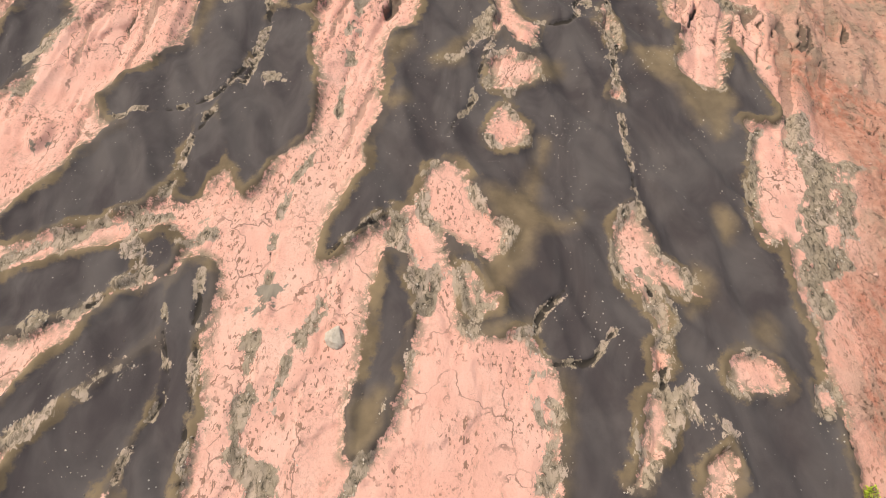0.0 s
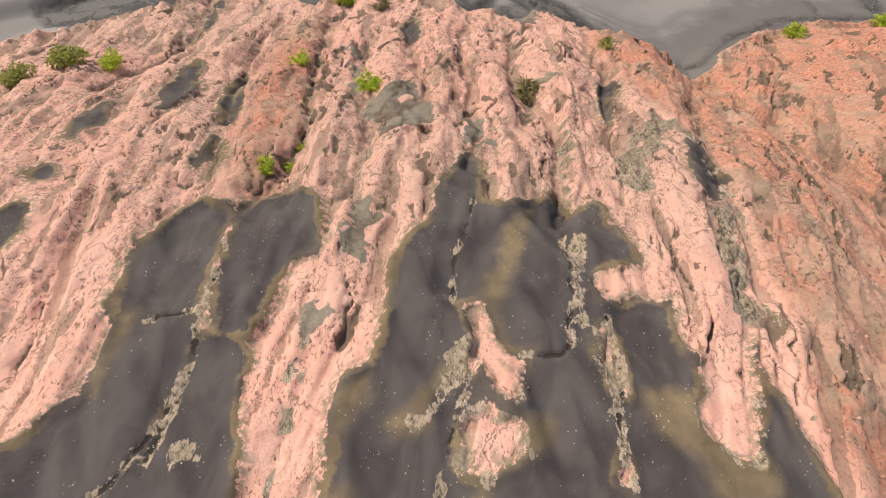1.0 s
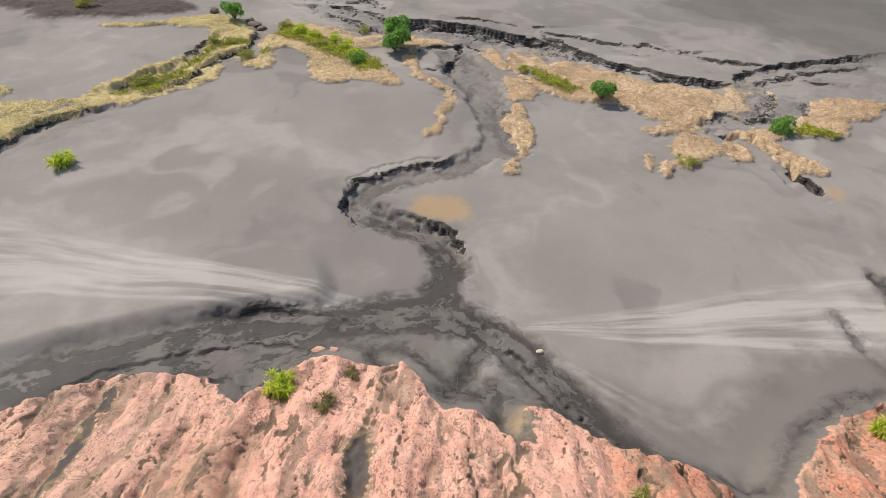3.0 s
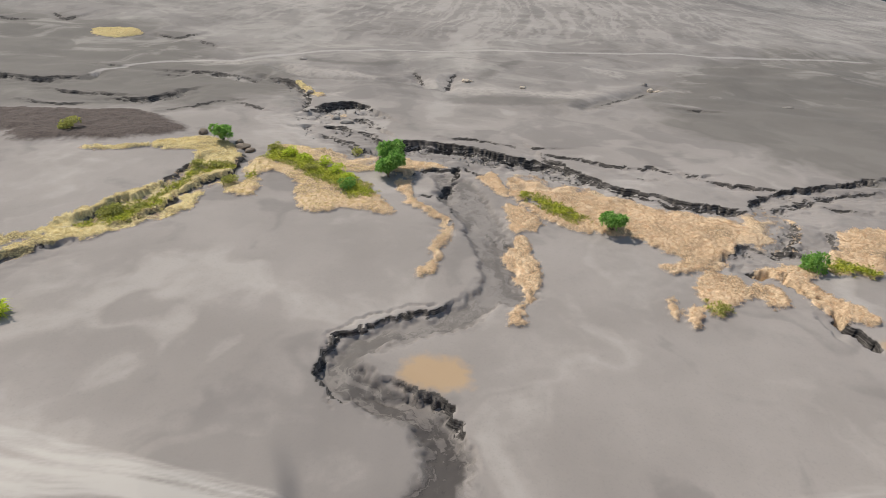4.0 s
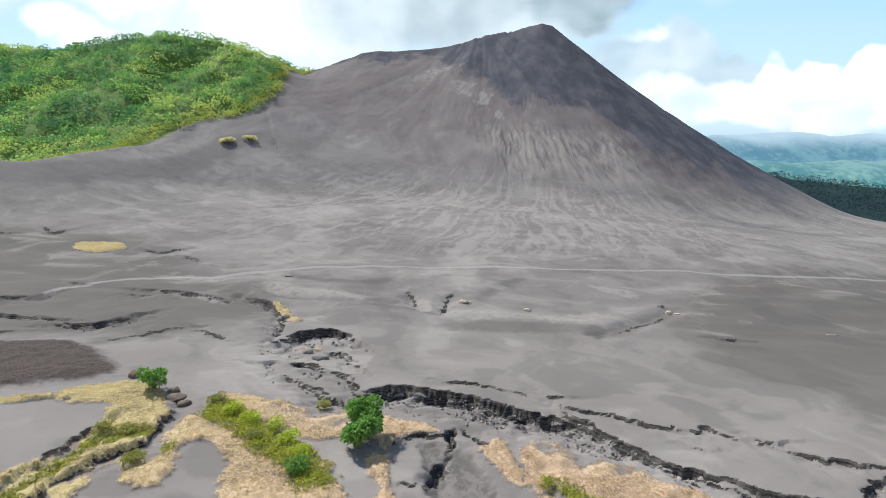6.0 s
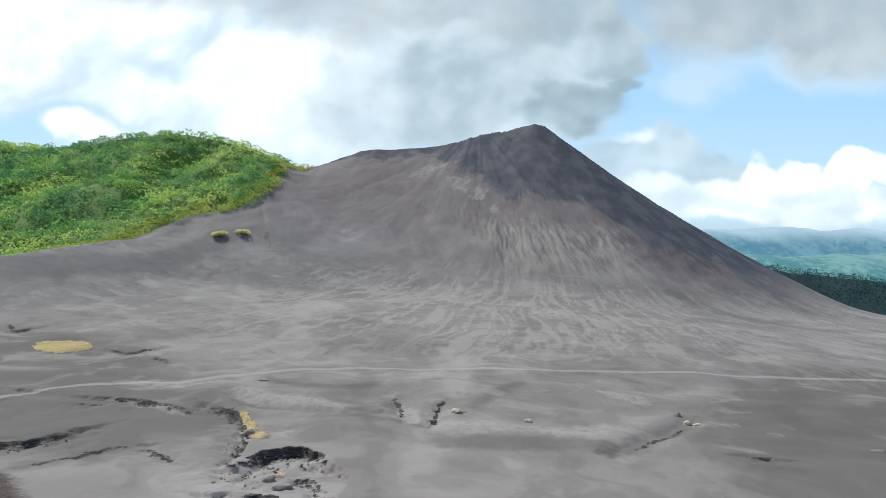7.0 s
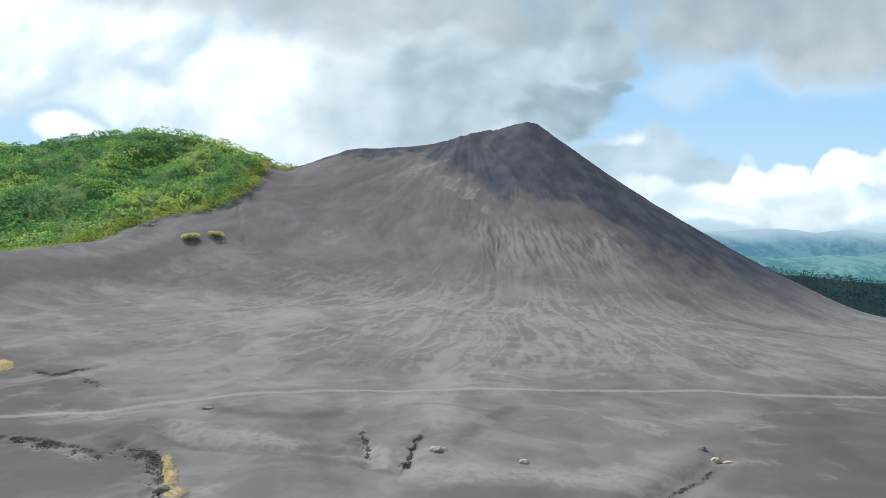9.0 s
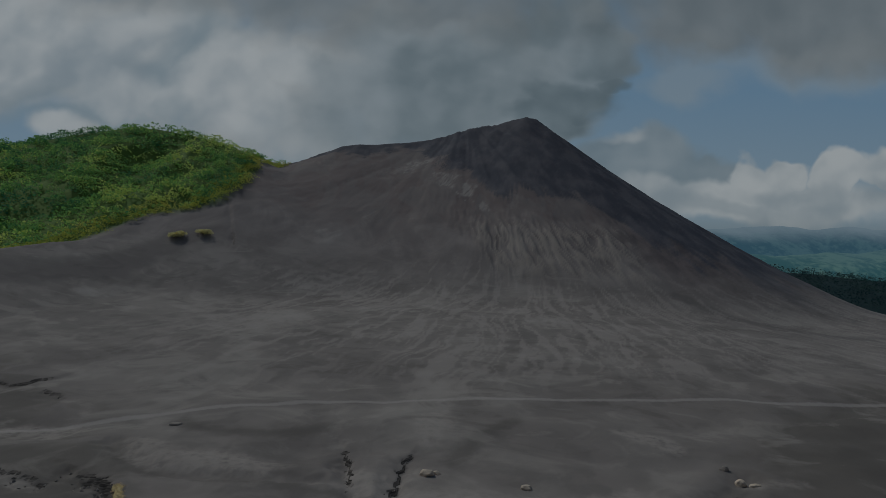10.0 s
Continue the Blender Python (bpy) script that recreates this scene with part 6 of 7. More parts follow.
    # dried mud
    edge = k.math("ADD", k.math("MULTIPLY", k.math("SUBTRACT", n_fine, 0.5), 0.40), k.math("MULTIPLY", k.math("SUBTRACT", n_mid, 0.5), 0.5))
    edge = k.math("ADD", edge, k.math("MULTIPLY", k.math("SUBTRACT", n_grit, 0.5), 0.12))
    stone = k.mix(k.math("MULTIPLY", k.step(k.math("ADD", k.math("ADD", A("g_mud"), edge), k.math("MULTIPLY", k.math("SUBTRACT", n_mid, 0.53), 3.2)), -0.03, 0.05), 0.93), stone, k.mix(k.step(k.math("ADD", n_mid, k.math("MULTIPLY", k.math("SUBTRACT", n_crisp, 0.5), 0.5)), 0.4, 0.62), (0.115, 0.088, 0.062), (0.235, 0.205, 0.155)))
    # ash, damp and ochre along parts of its rim
    inside = k.math("ADD", A("g_ash"), edge)
    soak = k.math("MULTIPLY", k.step(k.math("ADD", inside, k.math("MULTIPLY", k.math("SUBTRACT", n_mid, 0.5), 0.30)), 0.36, 0.20), k.math("ADD", 0.20, k.math("MULTIPLY", k.step(k.noise(p, 0.45, 4), 0.42, 0.55), 0.80)))
    soak = k.math("MAXIMUM", soak, k.math("MULTIPLY", k.step(k.math("ADD", A("g_wash"), k.math("MULTIPLY", k.math("SUBTRACT", n_mid, 0.5), 0.9)), -0.35, 0.3), 0.9))
    sand = k.mix(k.step(k.noise(k.scaled(p, 1.0, 0.5, 1.0), 0.8, 5, 0.55, 0.6), 0.3, 0.68), (0.060, 0.047, 0.045), (0.104, 0.086, 0.078))
    rim = k.mix(k.step(n_mid, 0.3, 0.7), (0.150, 0.105, 0.058), (0.27, 0.19, 0.105))
    sand = k.mix(k.math("MULTIPLY", soak, 0.85), sand, rim)
    fleck = k.math("MULTIPLY", k.step(k.cells(p, 6.0), 0.15, 0.08), k.step(k.noise(p, 0.8, 5, 0.7), 0.53, 0.60))
    sand = k.mix(k.math("MULTIPLY", fleck, 0.85), sand, (0.46, 0.40, 0.33))
    stone = k.mix(k.step(inside, -0.02, 0.05), stone, sand)
    # pale crusts
    n_crumb = k.noise(k.scaled(p, 1.5, 0.75, 1.1), 5.0, 7, 0.74, 0.6)
    pale_bit = k.mix(k.step(n_mid, 0.38, 0.62), (0.47, 0.345, 0.262), (0.33, 0.255, 0.175))
    crumb = k.mix(k.step(n_crumb, 0.38, 0.47), (0.075, 0.06, 0.042), k.mix(k.step(n_crumb, 0.47, 0.56), (0.25, 0.19, 0.13), pale_bit))
    stone = k.mix(k.step(k.math("ADD", A("g_rubble"), k.math("MULTIPLY", k.math("SUBTRACT", n_crumb, 0.5), 2.2)), 0.45, 0.6), stone, crumb)
    stone = k.mix(k.step(k.math("ADD", A("g_cracked"), k.math("MULTIPLY", k.math("SUBTRACT", n_fine, 0.5), 0.26)), -0.035, 0.015), stone, (0.045, 0.036, 0.028))
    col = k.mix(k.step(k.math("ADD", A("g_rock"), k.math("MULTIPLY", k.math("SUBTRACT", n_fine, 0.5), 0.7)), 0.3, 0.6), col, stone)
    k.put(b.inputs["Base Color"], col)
    k.put(b.inputs["Roughness"], k.math("SUBTRACT", 0.95, k.math("MULTIPLY", wet, 0.3)))
    b.inputs["Specular IOR Level"].default_value = 0.25
    lift = k.math("ADD", k.math("ADD", k.math("MULTIPLY", n_fine, 0.6), k.math("MULTIPLY", n_grit, 0.4)), k.math("ADD", k.math("MULTIPLY", n_along, 0.25), k.math("SUBTRACT", k.math("ADD", k.math("MULTIPLY", n_crisp, 0.5), k.math("MULTIPLY", n_sand, 0.4)), k.math("MULTIPLY", crisp, 0.5))))
    soft_ground = k.math("MULTIPLY", k.step(inside, -0.05, 0.1), 0.8)
    firm = k.math("MULTIPLY", A("g_rock"), k.math("SUBTRACT", 1.0, soft_ground))
    bump = k.add("ShaderNodeBump", Height=lift, Strength=k.math("ADD", 0.16, k.math("MULTIPLY", firm, k.math("ADD", 0.32, k.math("MULTIPLY", k.math("MAXIMUM", lowland, A("g_red")), 0.6)))), Distance=0.09)
    k.put(b.inputs["Normal"], bump.outputs[0])
    return m


ground_sheet(ground_material())


# ---- building blocks for things ----
def mesh_of(name, verts, faces, material, smooth_faces=False):
    me = bpy.data.meshes.new(name)
    verts, faces = np.asarray(verts, np.float32), np.asarray(faces, np.int32)
    n = faces.shape[1]
    me.vertices.add(len(verts))
    me.vertices.foreach_set("co", verts.ravel())
    me.loops.add(faces.size)
    me.loops.foreach_set("vertex_index", faces.ravel())
    me.polygons.add(len(faces))
    me.polygons.foreach_set("loop_start", np.arange(0, faces.size, n, dtype=np.int32))
    me.polygons.foreach_set("use_smooth", np.full(len(faces), smooth_faces))
    me.update(calc_edges=True)
    me.materials.append(material)
    return me


def piece(name, me, parent, label=""):
    ob = new(name, me)
    ob.parent = parent
    return tagged(ob, label)


def base_at(name, x, y, sink=0.03, turn=0.0, size=1.0):
    e = new(name)
    e.empty_display_size = 0.2
    e.matrix_basis = pose(x, y, ground_height(x, y) - sink, 0, 0, turn) @ Matrix.Diagonal((size, size, size, 1))
    return e


def plain_material(name, low, high, scale=6.0, rough=0.9, through_light=0.0):
    """A leafy or woody surface that varies from piece to piece and within; leaves let some light through."""
    m, k, b, p = principled(name)
    each = k.add("ShaderNodeNewGeometry").outputs["Random Per Island"]
    f = k.math("ADD", k.math("MULTIPLY", each, 0.65), k.math("MULTIPLY", k.noise(p, scale, 4), 0.45))
    col = k.mix(k.step(f, 0.15, 0.85), low, high)
    k.put(b.inputs["Base Color"], col)
    b.inputs["Roughness"].default_value = rough
    b.inputs["Specular IOR Level"].default_value = 0.3
    if through_light:
        glow_through(m, k, b, col, through_light)
    return m


def glow_through(m, k, b, col, share):
    leaf = k.add("ShaderNodeBsdfTranslucent", Color=col)
    both = k.add("ShaderNodeMixShader", Fac=share)
    out = [n for n in m.node_tree.nodes if n.type == "OUTPUT_MATERIAL"][0]
    m.node_tree.links.new(b.outputs[0], both.inputs[1])
    m.node_tree.links.new(leaf.outputs[0], both.inputs[2])
    m.node_tree.links.new(both.outputs[0], out.inputs[0])


def rand_dirs(rng, n, low=-0.2):
    a = rng.rand(n) * 2 * np.pi
    z = low + (1 - low) * rng.rand(n)
    r = np.sqrt(np.clip(1 - z * z, 0, 1))
    return np.stack((r * np.cos(a), r * np.sin(a), z), axis=1)


def unit(v):
    return v / (np.linalg.norm(v, axis=1, keepdims=True) + 1e-9)


def leaves(rng, root, way, length, width, droop=0.3):
    """Pointed leaves bent once along their length: six corners, four triangles each."""
    n = len(root)
    way = unit(way)
    side = unit(np.cross(way, unit(rng.randn(n, 3)) + np.array((0, 0, 0.4))))
    length, width = np.broadcast_to(length, (n,))[:, None], np.broadcast_to(width, (n,))[:, None]
    fall = np.array((0, 0, -1.0)) * droop * length
    mid = root + way * length * 0.5
    tip = root + way * length + fall
    v = np.stack((root, mid + side * width / 2, tip, mid - side * width / 2), axis=1).reshape(-1, 3)
    i = np.arange(n)[:, None] * 4
    f = np.concatenate((i + np.array((0, 1, 3)), i + np.array((1, 2, 3))))
    return v, f


def tube(path, radii, sides=6):
    path, v = np.asarray(path, float), []
    for i, (c, r) in enumerate(zip(path, radii)):
        d = path[min(i + 1, len(path) - 1)] - path[max(i - 1, 0)]
        d = d / (np.linalg.norm(d) + 1e-9)
        a = np.cross(d, (0.3, 1, 0.2))
        a = a / np.linalg.norm(a)
        b = np.cross(d, a)
        for s in range(sides):
            w = 2 * np.pi * s / sides
            v.append(c + r * (math.cos(w) * a + math.sin(w) * b))
    f = [(i * sides + s, i * sides + (s + 1) % sides, (i + 1) * sides + (s + 1) % sides, (i + 1) * sides + s) for i in range(len(path) - 1) for s in range(sides)]
    return np.array(v), np.array(f)


def joined(parts):
    vs, fs, n = [], [], 0
    for v, f in parts:
        vs.append(v)
        fs.append(f + n)
        n += len(v)
    return np.concatenate(vs), np.concatenate(fs)


LIME = plain_material("lime_leaf", (0.30, 0.40, 0.03), (0.66, 0.72, 0.10), through_light=0.45)
GREEN = plain_material("green_leaf", (0.09, 0.22, 0.04), (0.30, 0.50, 0.12), through_light=0.45)
OLIVE = plain_material("olive_leaf", (0.24, 0.26, 0.06), (0.48, 0.46, 0.14), through_light=0.4)
SCRUB = plain_material("yellow_scrub", (0.58, 0.55, 0.24), (0.82, 0.76, 0.40), through_light=0.5)
WOOD = plain_material("wood", (0.09, 0.065, 0.045), (0.20, 0.15, 0.11), 9.0)
STRAW = plain_material("straw", (0.52, 0.375, 0.24), (0.76, 0.57, 0.39), 0.6, through_light=0.5)
STRAW_PALE = plain_material("pale_straw", (0.50, 0.41, 0.20), (0.74, 0.61, 0.34), 0.6, through_light=0.5)
DRY = plain_material("dry_leaf", (0.15, 0.13, 0.055), (0.34, 0.29, 0.13), through_light=0.3)
MEADOW = plain_material("meadow_leaf", (0.20, 0.26, 0.03), (0.62, 0.60, 0.10), 0.8, through_light=0.4)
STONE_PALE = plain_material("pale_stone", (0.20, 0.155, 0.11), (0.62, 0.52, 0.41), 12.0)
STONE_BROWN = plain_material("brown_stone", (0.07, 0.055, 0.044), (0.21, 0.165, 0.125), 5.0)
STONE_PINK = plain_material("pink_stone", (0.36, 0.19, 0.135), (0.60, 0.35, 0.265), 8.0)
STONE_GREY = plain_material("grey_stone", (0.10, 0.09, 0.085), (0.34, 0.30, 0.26), 8.0)


def cane_tuft(name, x, y, wide, tall, material, seed, label, count=420):
    """A clump of long arching leaves on short stems."""
    rng = np.random.RandomState(seed)
    e = base_at(name, x, y, 0.05, rng.rand() * 360)
    stems, tips = [], []
    for i in range(16):
        a, r = rng.rand() * 2 * np.pi, 0.32 * wide * math.sqrt(rng.rand())
        top = np.array((math.cos(a) * r * 1.5, math.sin(a) * r * 1.5, tall * (0.45 + 0.4 * rng.rand())))
        foot = np.array((math.cos(a) * r * 0.5, math.sin(a) * r * 0.5, 0))
        stems.append(tube((foot, (foot + top) / 2 + (0, 0, 0.08 * tall), top), (0.022, 0.016, 0.008), 5))
        tips.append((foot, top))
    piece("stems", mesh_of("stems", *joined(stems), WOOD), e, "thin brown stems")
    pick = rng.randint(0, len(tips), count)
    t = 0.3 + 0.7 * rng.rand(count)[:, None]
    root = np.array([tips[i][0] for i in pick]) * (1 - t) + np.array([tips[i][1] for i in pick]) * t
    way = rand_dirs(rng, count, -0.1) + root * np.array((0.9, 0.9, 0.1)) / wide
    v, f = leaves(rng, root, way, (0.20 + 0.26 * rng.rand(count)) * wide, 0.045 * wide + 0.02 * rng.rand(count), 0.35)
    piece("foliage", mesh_of("foliage", v, f, material), e)
    return tagged(e, label, "shrub", "shrubs on the hill and plain")


def leafy_bush(name, x, y, wide, tall, material, seed, label, count=1300, lobes=7, trunk=0.0, category="bush"):
    """A stem that forks into limbs, each under a lobe of many small leaves."""
    rng = np.random.RandomState(seed)
    e = base_at(name, x, y, 0.08, rng.rand() * 360)
    centres = [np.array((0, 0, trunk + (tall - trunk) * 0.5))]
    for i in range(lobes - 1):
        a = 2 * np.pi * (i + rng.rand() * 0.6) / (lobes - 1)
        r = wide * (0.18 + 0.16 * rng.rand())
        centres.append(np.array((math.cos(a) * r, math.sin(a) * r, trunk + (tall - trunk) * (0.28 + 0.5 * rng.rand()))))
    fork = np.array((0.03 * wide, 0, max(trunk * 0.7, 0.12 * tall)))
    limbs = []
    if trunk > 0:
        piece("trunk", mesh_of("trunk", *tube(((0, 0, -0.1), fork * 0.55 + (0.04, 0.03, 0), fork), (0.05 * wide, 0.038 * wide, 0.03 * wide), 8), WOOD, True), e, "brown bark trunk")
    for c in centres:
        limbs.append(tube((fork if trunk else (0, 0, 0), (fork + c) / 2 + rng.randn(3) * 0.06 * wide, c), (0.024 * wide, 0.016 * wide, 0.008 * wide), 5))
    piece("limbs", mesh_of("limbs", *joined(limbs), WOOD, True), e, "forking brown limbs")
    per = count // lobes
    roots, ways = [], []
    for c in centres:
        d = rand_dirs(rng, per, -0.55)
        r = wide * (0.17 + 0.06 * rng.rand()) * (0.55 + 0.45 * rng.rand(per) ** 0.5) * (1 + 0.25 * np.sin(d[:, 0] * 7 + rng.rand() * 6) * np.cos(d[:, 2] * 5))
        roots.append(c + d * r[:, None] * np.array((1, 1, 0.85 * min(1.6, (tall - trunk) / wide + 0.2))))
        ways.append(d + 0.6 * rng.randn(per, 3))
    root, way = np.concatenate(roots), np.concatenate(ways)
    root[:, 2] = np.maximum(root[:, 2], 0.05)
    v, f = leaves(rng, root, way, (0.085 + 0.07 * rng.rand(len(root))) * wide, 0.055 * wide, 0.25)
    piece("crown", mesh_of("crown", v, f, material), e)
    return tagged(e, label, category, "bushes and small trees" if category == "tree" else "shrubs on the hill and plain")


# ---- shrubs on the hill ----
HILL_TUFT = "lime-green cane tuft rooted in the pink rock gully"
cane_tuft("cane_tuft", -6.6, 49.2, 2.0, 1.5, LIME, 1, "large lime-green cane tuft on the dark ash", 620)
cane_tuft("cane_tuft", -3.0, 32.6, 1.5, 0.7, LIME, 2, "low lime-green cane tuft on bare pink rock", 460)
cane_tuft("cane_tuft", -7.5, 35.6, 1.1, 0.8, LIME, 3, HILL_TUFT, 380)
cane_tuft("cane_tuft", -5.6, 26.3, 0.7, 0.6, LIME, 4, HILL_TUFT, 240)
cane_tuft("cane_tuft", -6.4, 23.9, 0.95, 0.6, LIME, 5, HILL_TUFT, 320)
cane_tuft("cane_tuft", -5.7, 24.6, 0.6, 0.5, LIME, 6, HILL_TUFT, 200)
cane_tuft("cane_tuft", 29.5, 46.4, 1.6, 0.9, LIME, 7, "lime-green cane tuft at the red slope's edge", 400)
cane_tuft("cane_tuft", 38.0, 48.8, 1.5, 0.9, LIME, 8, "lime-green cane tuft at the red slope's edge", 380)
cane_tuft("cane_tuft", 9.9, -0.9, 0.4, 0.25, LIME, 9, "small yellow-green tuft by the dark ash", 180)
cane_tuft("cane_tuft", 32.4, 41.3, 1.0, 0.6, OLIVE, 10, "olive tuft on the red scree slope", 260)
cane_tuft("cane_tuft", 12.6, 41.0, 1.1, 0.6, OLIVE, 12, "olive tuft on the edge of the red slope", 260)
cane_tuft("dry_tuft", 6.1, 33.4, 1.7, 0.5, DRY, 11, "low dull olive tuft in a rock hollow", 380)
cane_tuft("dry_tuft", -3.9, 47.6, 1.4, 0.6, DRY, 13, "low dull olive tuft at the hill's foot", 320)
cane_tuft("dry_tuft", -2.6, 50.6, 1.0, 0.6, DRY, 14, "low dull olive tuft at the hill's foot", 260)
leafy_bush("bush", -20.4, 34.4, 2.0, 1.1, OLIVE, 21, "loose olive-green bush on the hill's brow", 900)
leafy_bush("bush", -22.4, 32.6, 1.7, 0.9, OLIVE, 22, "loose olive-green bush on the hill's brow", 800)
leafy_bush("bush", -18.6, 35.0, 1.5, 0.9, LIME, 23, "yellow-green bush on the hill's brow", 800)

# ---- shrubs and small trees on the plain ----
cane_tuft("cane_tuft", -35.4, 77.8, 2.5, 1.3, LIME, 31, "round lime-green tuft alone on grey ash", 560)
leafy_bush("bush", 24.9, 97.3, 3.4, 2.3, GREEN, 32, "round bright green bush before dry grass", 1500)
leafy_bush("bush", 46.1, 90.6, 3.0, 2.3, GREEN, 33, "round bright green bush at a canyon's head", 1400)
leafy_bush("bush", -31.2, 124.8, 3.6, 3.2, GREEN, 34, "dense green bush on a rocky bank", 1500)
leafy_bush("small_tree", -3.4, 112.9, 4.4, 3.6, GREEN, 35, "dense green small tree among dry grass", 2200, 9, 0.35, "tree")
leafy_bush("small_tree", -3.2, 115.6, 4.0, 5.2, GREEN, 36, "taller green small tree behind dry grass", 2400, 10, 0.9, "tree")
leafy_bush("bush", -9.2, 123.2, 2.0, 1.4, OLIVE, 37, "small olive bush on pale dry grass", 700)
leafy_bush("bush", -8.6, 107.6, 2.4, 1.6, GREEN, 38, "green bush at the end of a green strip", 900)
leafy_bush("bush", -57, 127.5, 3.2, 1.6, OLIVE, 39, "dull olive bush on dark cinders", 800)
leafy_bush("bush", -25.0, 108.6, 2.4, 0.9, OLIVE, 40, "low olive bush in a grassy hollow", 700)
leafy_bush("bush", -36.5, 99.5, 3.2, 1.0, OLIVE, 41, "low olive bush in the grass bank", 800)
for i, (x, y, wide, tall, material) in enumerate(((-22.1, 122.2, 2.4, 1.0, OLIVE), (-19.0, 119.0, 2.6, 1.3, LIME), (-16.4, 117.4, 2.6, 1.2, LIME), (-14.8, 113.8, 2.0, 0.9, OLIVE), (-13.0, 115.5, 2.2, 1.3, LIME), (-11.0, 113.3, 2.6, 1.3, LIME), (-9.2, 111.0, 2.2, 1.1, LIME))):
    leafy_bush("bush", x, y, wide, tall, material, 420 + i, "low yellow-green bush in a strip through dry grass" if material == LIME else "low dull olive bush in a strip through dry grass", 520)
for i, (x, y, wide) in enumerate(((-33.9, 100.9, 2.4), (-32.5, 103.8, 2.2), (-31.6, 115.0, 2.4), (-28.8, 114.6, 2.6))):
    leafy_bush("bush", x, y, wide, 0.9, OLIVE, 440 + i, "low olive bush on the bank beside a ditch", 420)
leafy_bush("bush", -119.5, 389.5, 9, 2.4, SCRUB, 451, "yellow scrub patch alone on grey ash", 900, 9)
leafy_bush("bush", -108.2, 397.0, 8, 2.2, SCRUB, 452, "smaller yellow scrub patch on grey ash", 700, 8)

# ---- dry grass, undergrowth, forest ----
def scatter(rng, weight, count, ymin, ymax, xmax):
    """Places drawn from the ground sheet, as often as weight times area says."""
    r0, r1 = np.searchsorted(ROWS_Y, (ymin, ymax))
    area = np.gradient(ROWS_Y)[r0:r1, None] * np.gradient(X[r0:r1], axis=1)
    w = np.clip(weight[r0:r1], 0, None) * area * (np.abs(X[r0:r1]) < xmax)
    i = rng.choice(w.size, count, p=(w / w.sum()).ravel())
    r, c = i // w.shape[1] + r0, i % w.shape[1]
    x = X[r, c] + (rng.rand(count) - 0.5) * np.abs(X[r, np.minimum(c + 1, X.shape[1] - 1)] - X[r, c])
    y = Y[r, c] + (rng.rand(count) - 0.5) * (Y[np.minimum(r + 1, len(ROWS_Y) - 1), c] - Y[r, c])
    return x, y, Z[r, c], r, c


def grass_stuff(name, weight, count, tall, material, seed, label, blades=5):
    rng = np.random.RandomState(seed)
    x, y, z, r, c = scatter(rng, weight, count, 60, 260, 130)
    root = np.repeat(np.stack((x, y, z - 0.03), axis=1), blades, axis=0)
    n = len(root)
    root[:, :2] += rng.randn(n, 2) * 0.10
    lean = rng.randn(n, 3) * 0.55 + np.repeat(rng.randn(count, 3) * 0.35, blades, axis=0)
    lean[:, 2] = 1.0
    v, f = leaves(rng, root, lean, tall * (0.6 + 0.8 * rng.rand(n)), 0.06 if tall < 0.3 else 0.11, 0.4)
    return tagged(new(name, mesh_of(name, v, f, material)), label, "grass", kind="stuff")


is_green = smooth(-0.4, 0.6, green.d + 1.6 * fbm(X / 2.2, Y / 2.2, 3, 151) - 0.2)
dry = smooth(0.35, 0.7, mound) * (1 - 0.85 * is_green) * (1 - can) * smooth(0.5, 0.1, drop)
grass_stuff("dry_grass", dry * smooth(-20, 10, X), 24000, 0.16, STRAW, 61, "tan dry grass mat on the ash banks")
grass_stuff("pale_grass", dry * smooth(10, -20, X), 18000, 0.17, STRAW_PALE, 62, "pale yellow dry grass along a bank")
grass_stuff("fringe_grass", smooth(0.05, 0.3, mound) * smooth(0.6, 0.35, mound) * (1 - can), 7000, 0.18, STRAW, 63, "sparse tan grass at the edge of the mats", 4)
grass_stuff("olive_undergrowth", smooth(-1.4, 0.2, green.d) * smooth(0.9, 0.0, is_green) * smooth(0.2, 0.5, mound + 0.2), 1800, 0.5, OLIVE, 65, "dull olive growth around the green strips", 6)
grass_stuff("green_undergrowth", is_green * smooth(0.3, 0.6, mound + 0.3), 1700, 0.7, MEADOW, 64, "yellow-green undergrowth among dry grass", 6)


def woods(name, weight, count, ymin, ymax, xmax, crown, cards, material, seed, label):
    """Crowns of far trees, each a ragged dome of leaf clumps."""
    rng = np.random.RandomState(seed)
    x, y, z, r, c = scatter(rng, weight, count, ymin, ymax, xmax)
    size = crown * (0.55 + 0.75 * rng.rand(count) ** 1.5)
    d = rand_dirs(rng, count * cards, 0.0)
    s = np.repeat(size, cards)
    root = np.repeat(np.stack((x, y, z + size * 0.35), axis=1), cards, axis=0) + d * s[:, None] * (0.75 + 0.3 * rng.rand(len(s), 1)) * np.array((1, 1, 0.85))
    v, f = leaves(rng, root, d + 0.7 * rng.randn(len(s), 3), s * (0.25 + 0.16 * rng.rand(len(s))), s * 0.32, 0.2)
    return tagged(new(name, mesh_of(name, v, f, material)), label, "forest", kind="stuff")


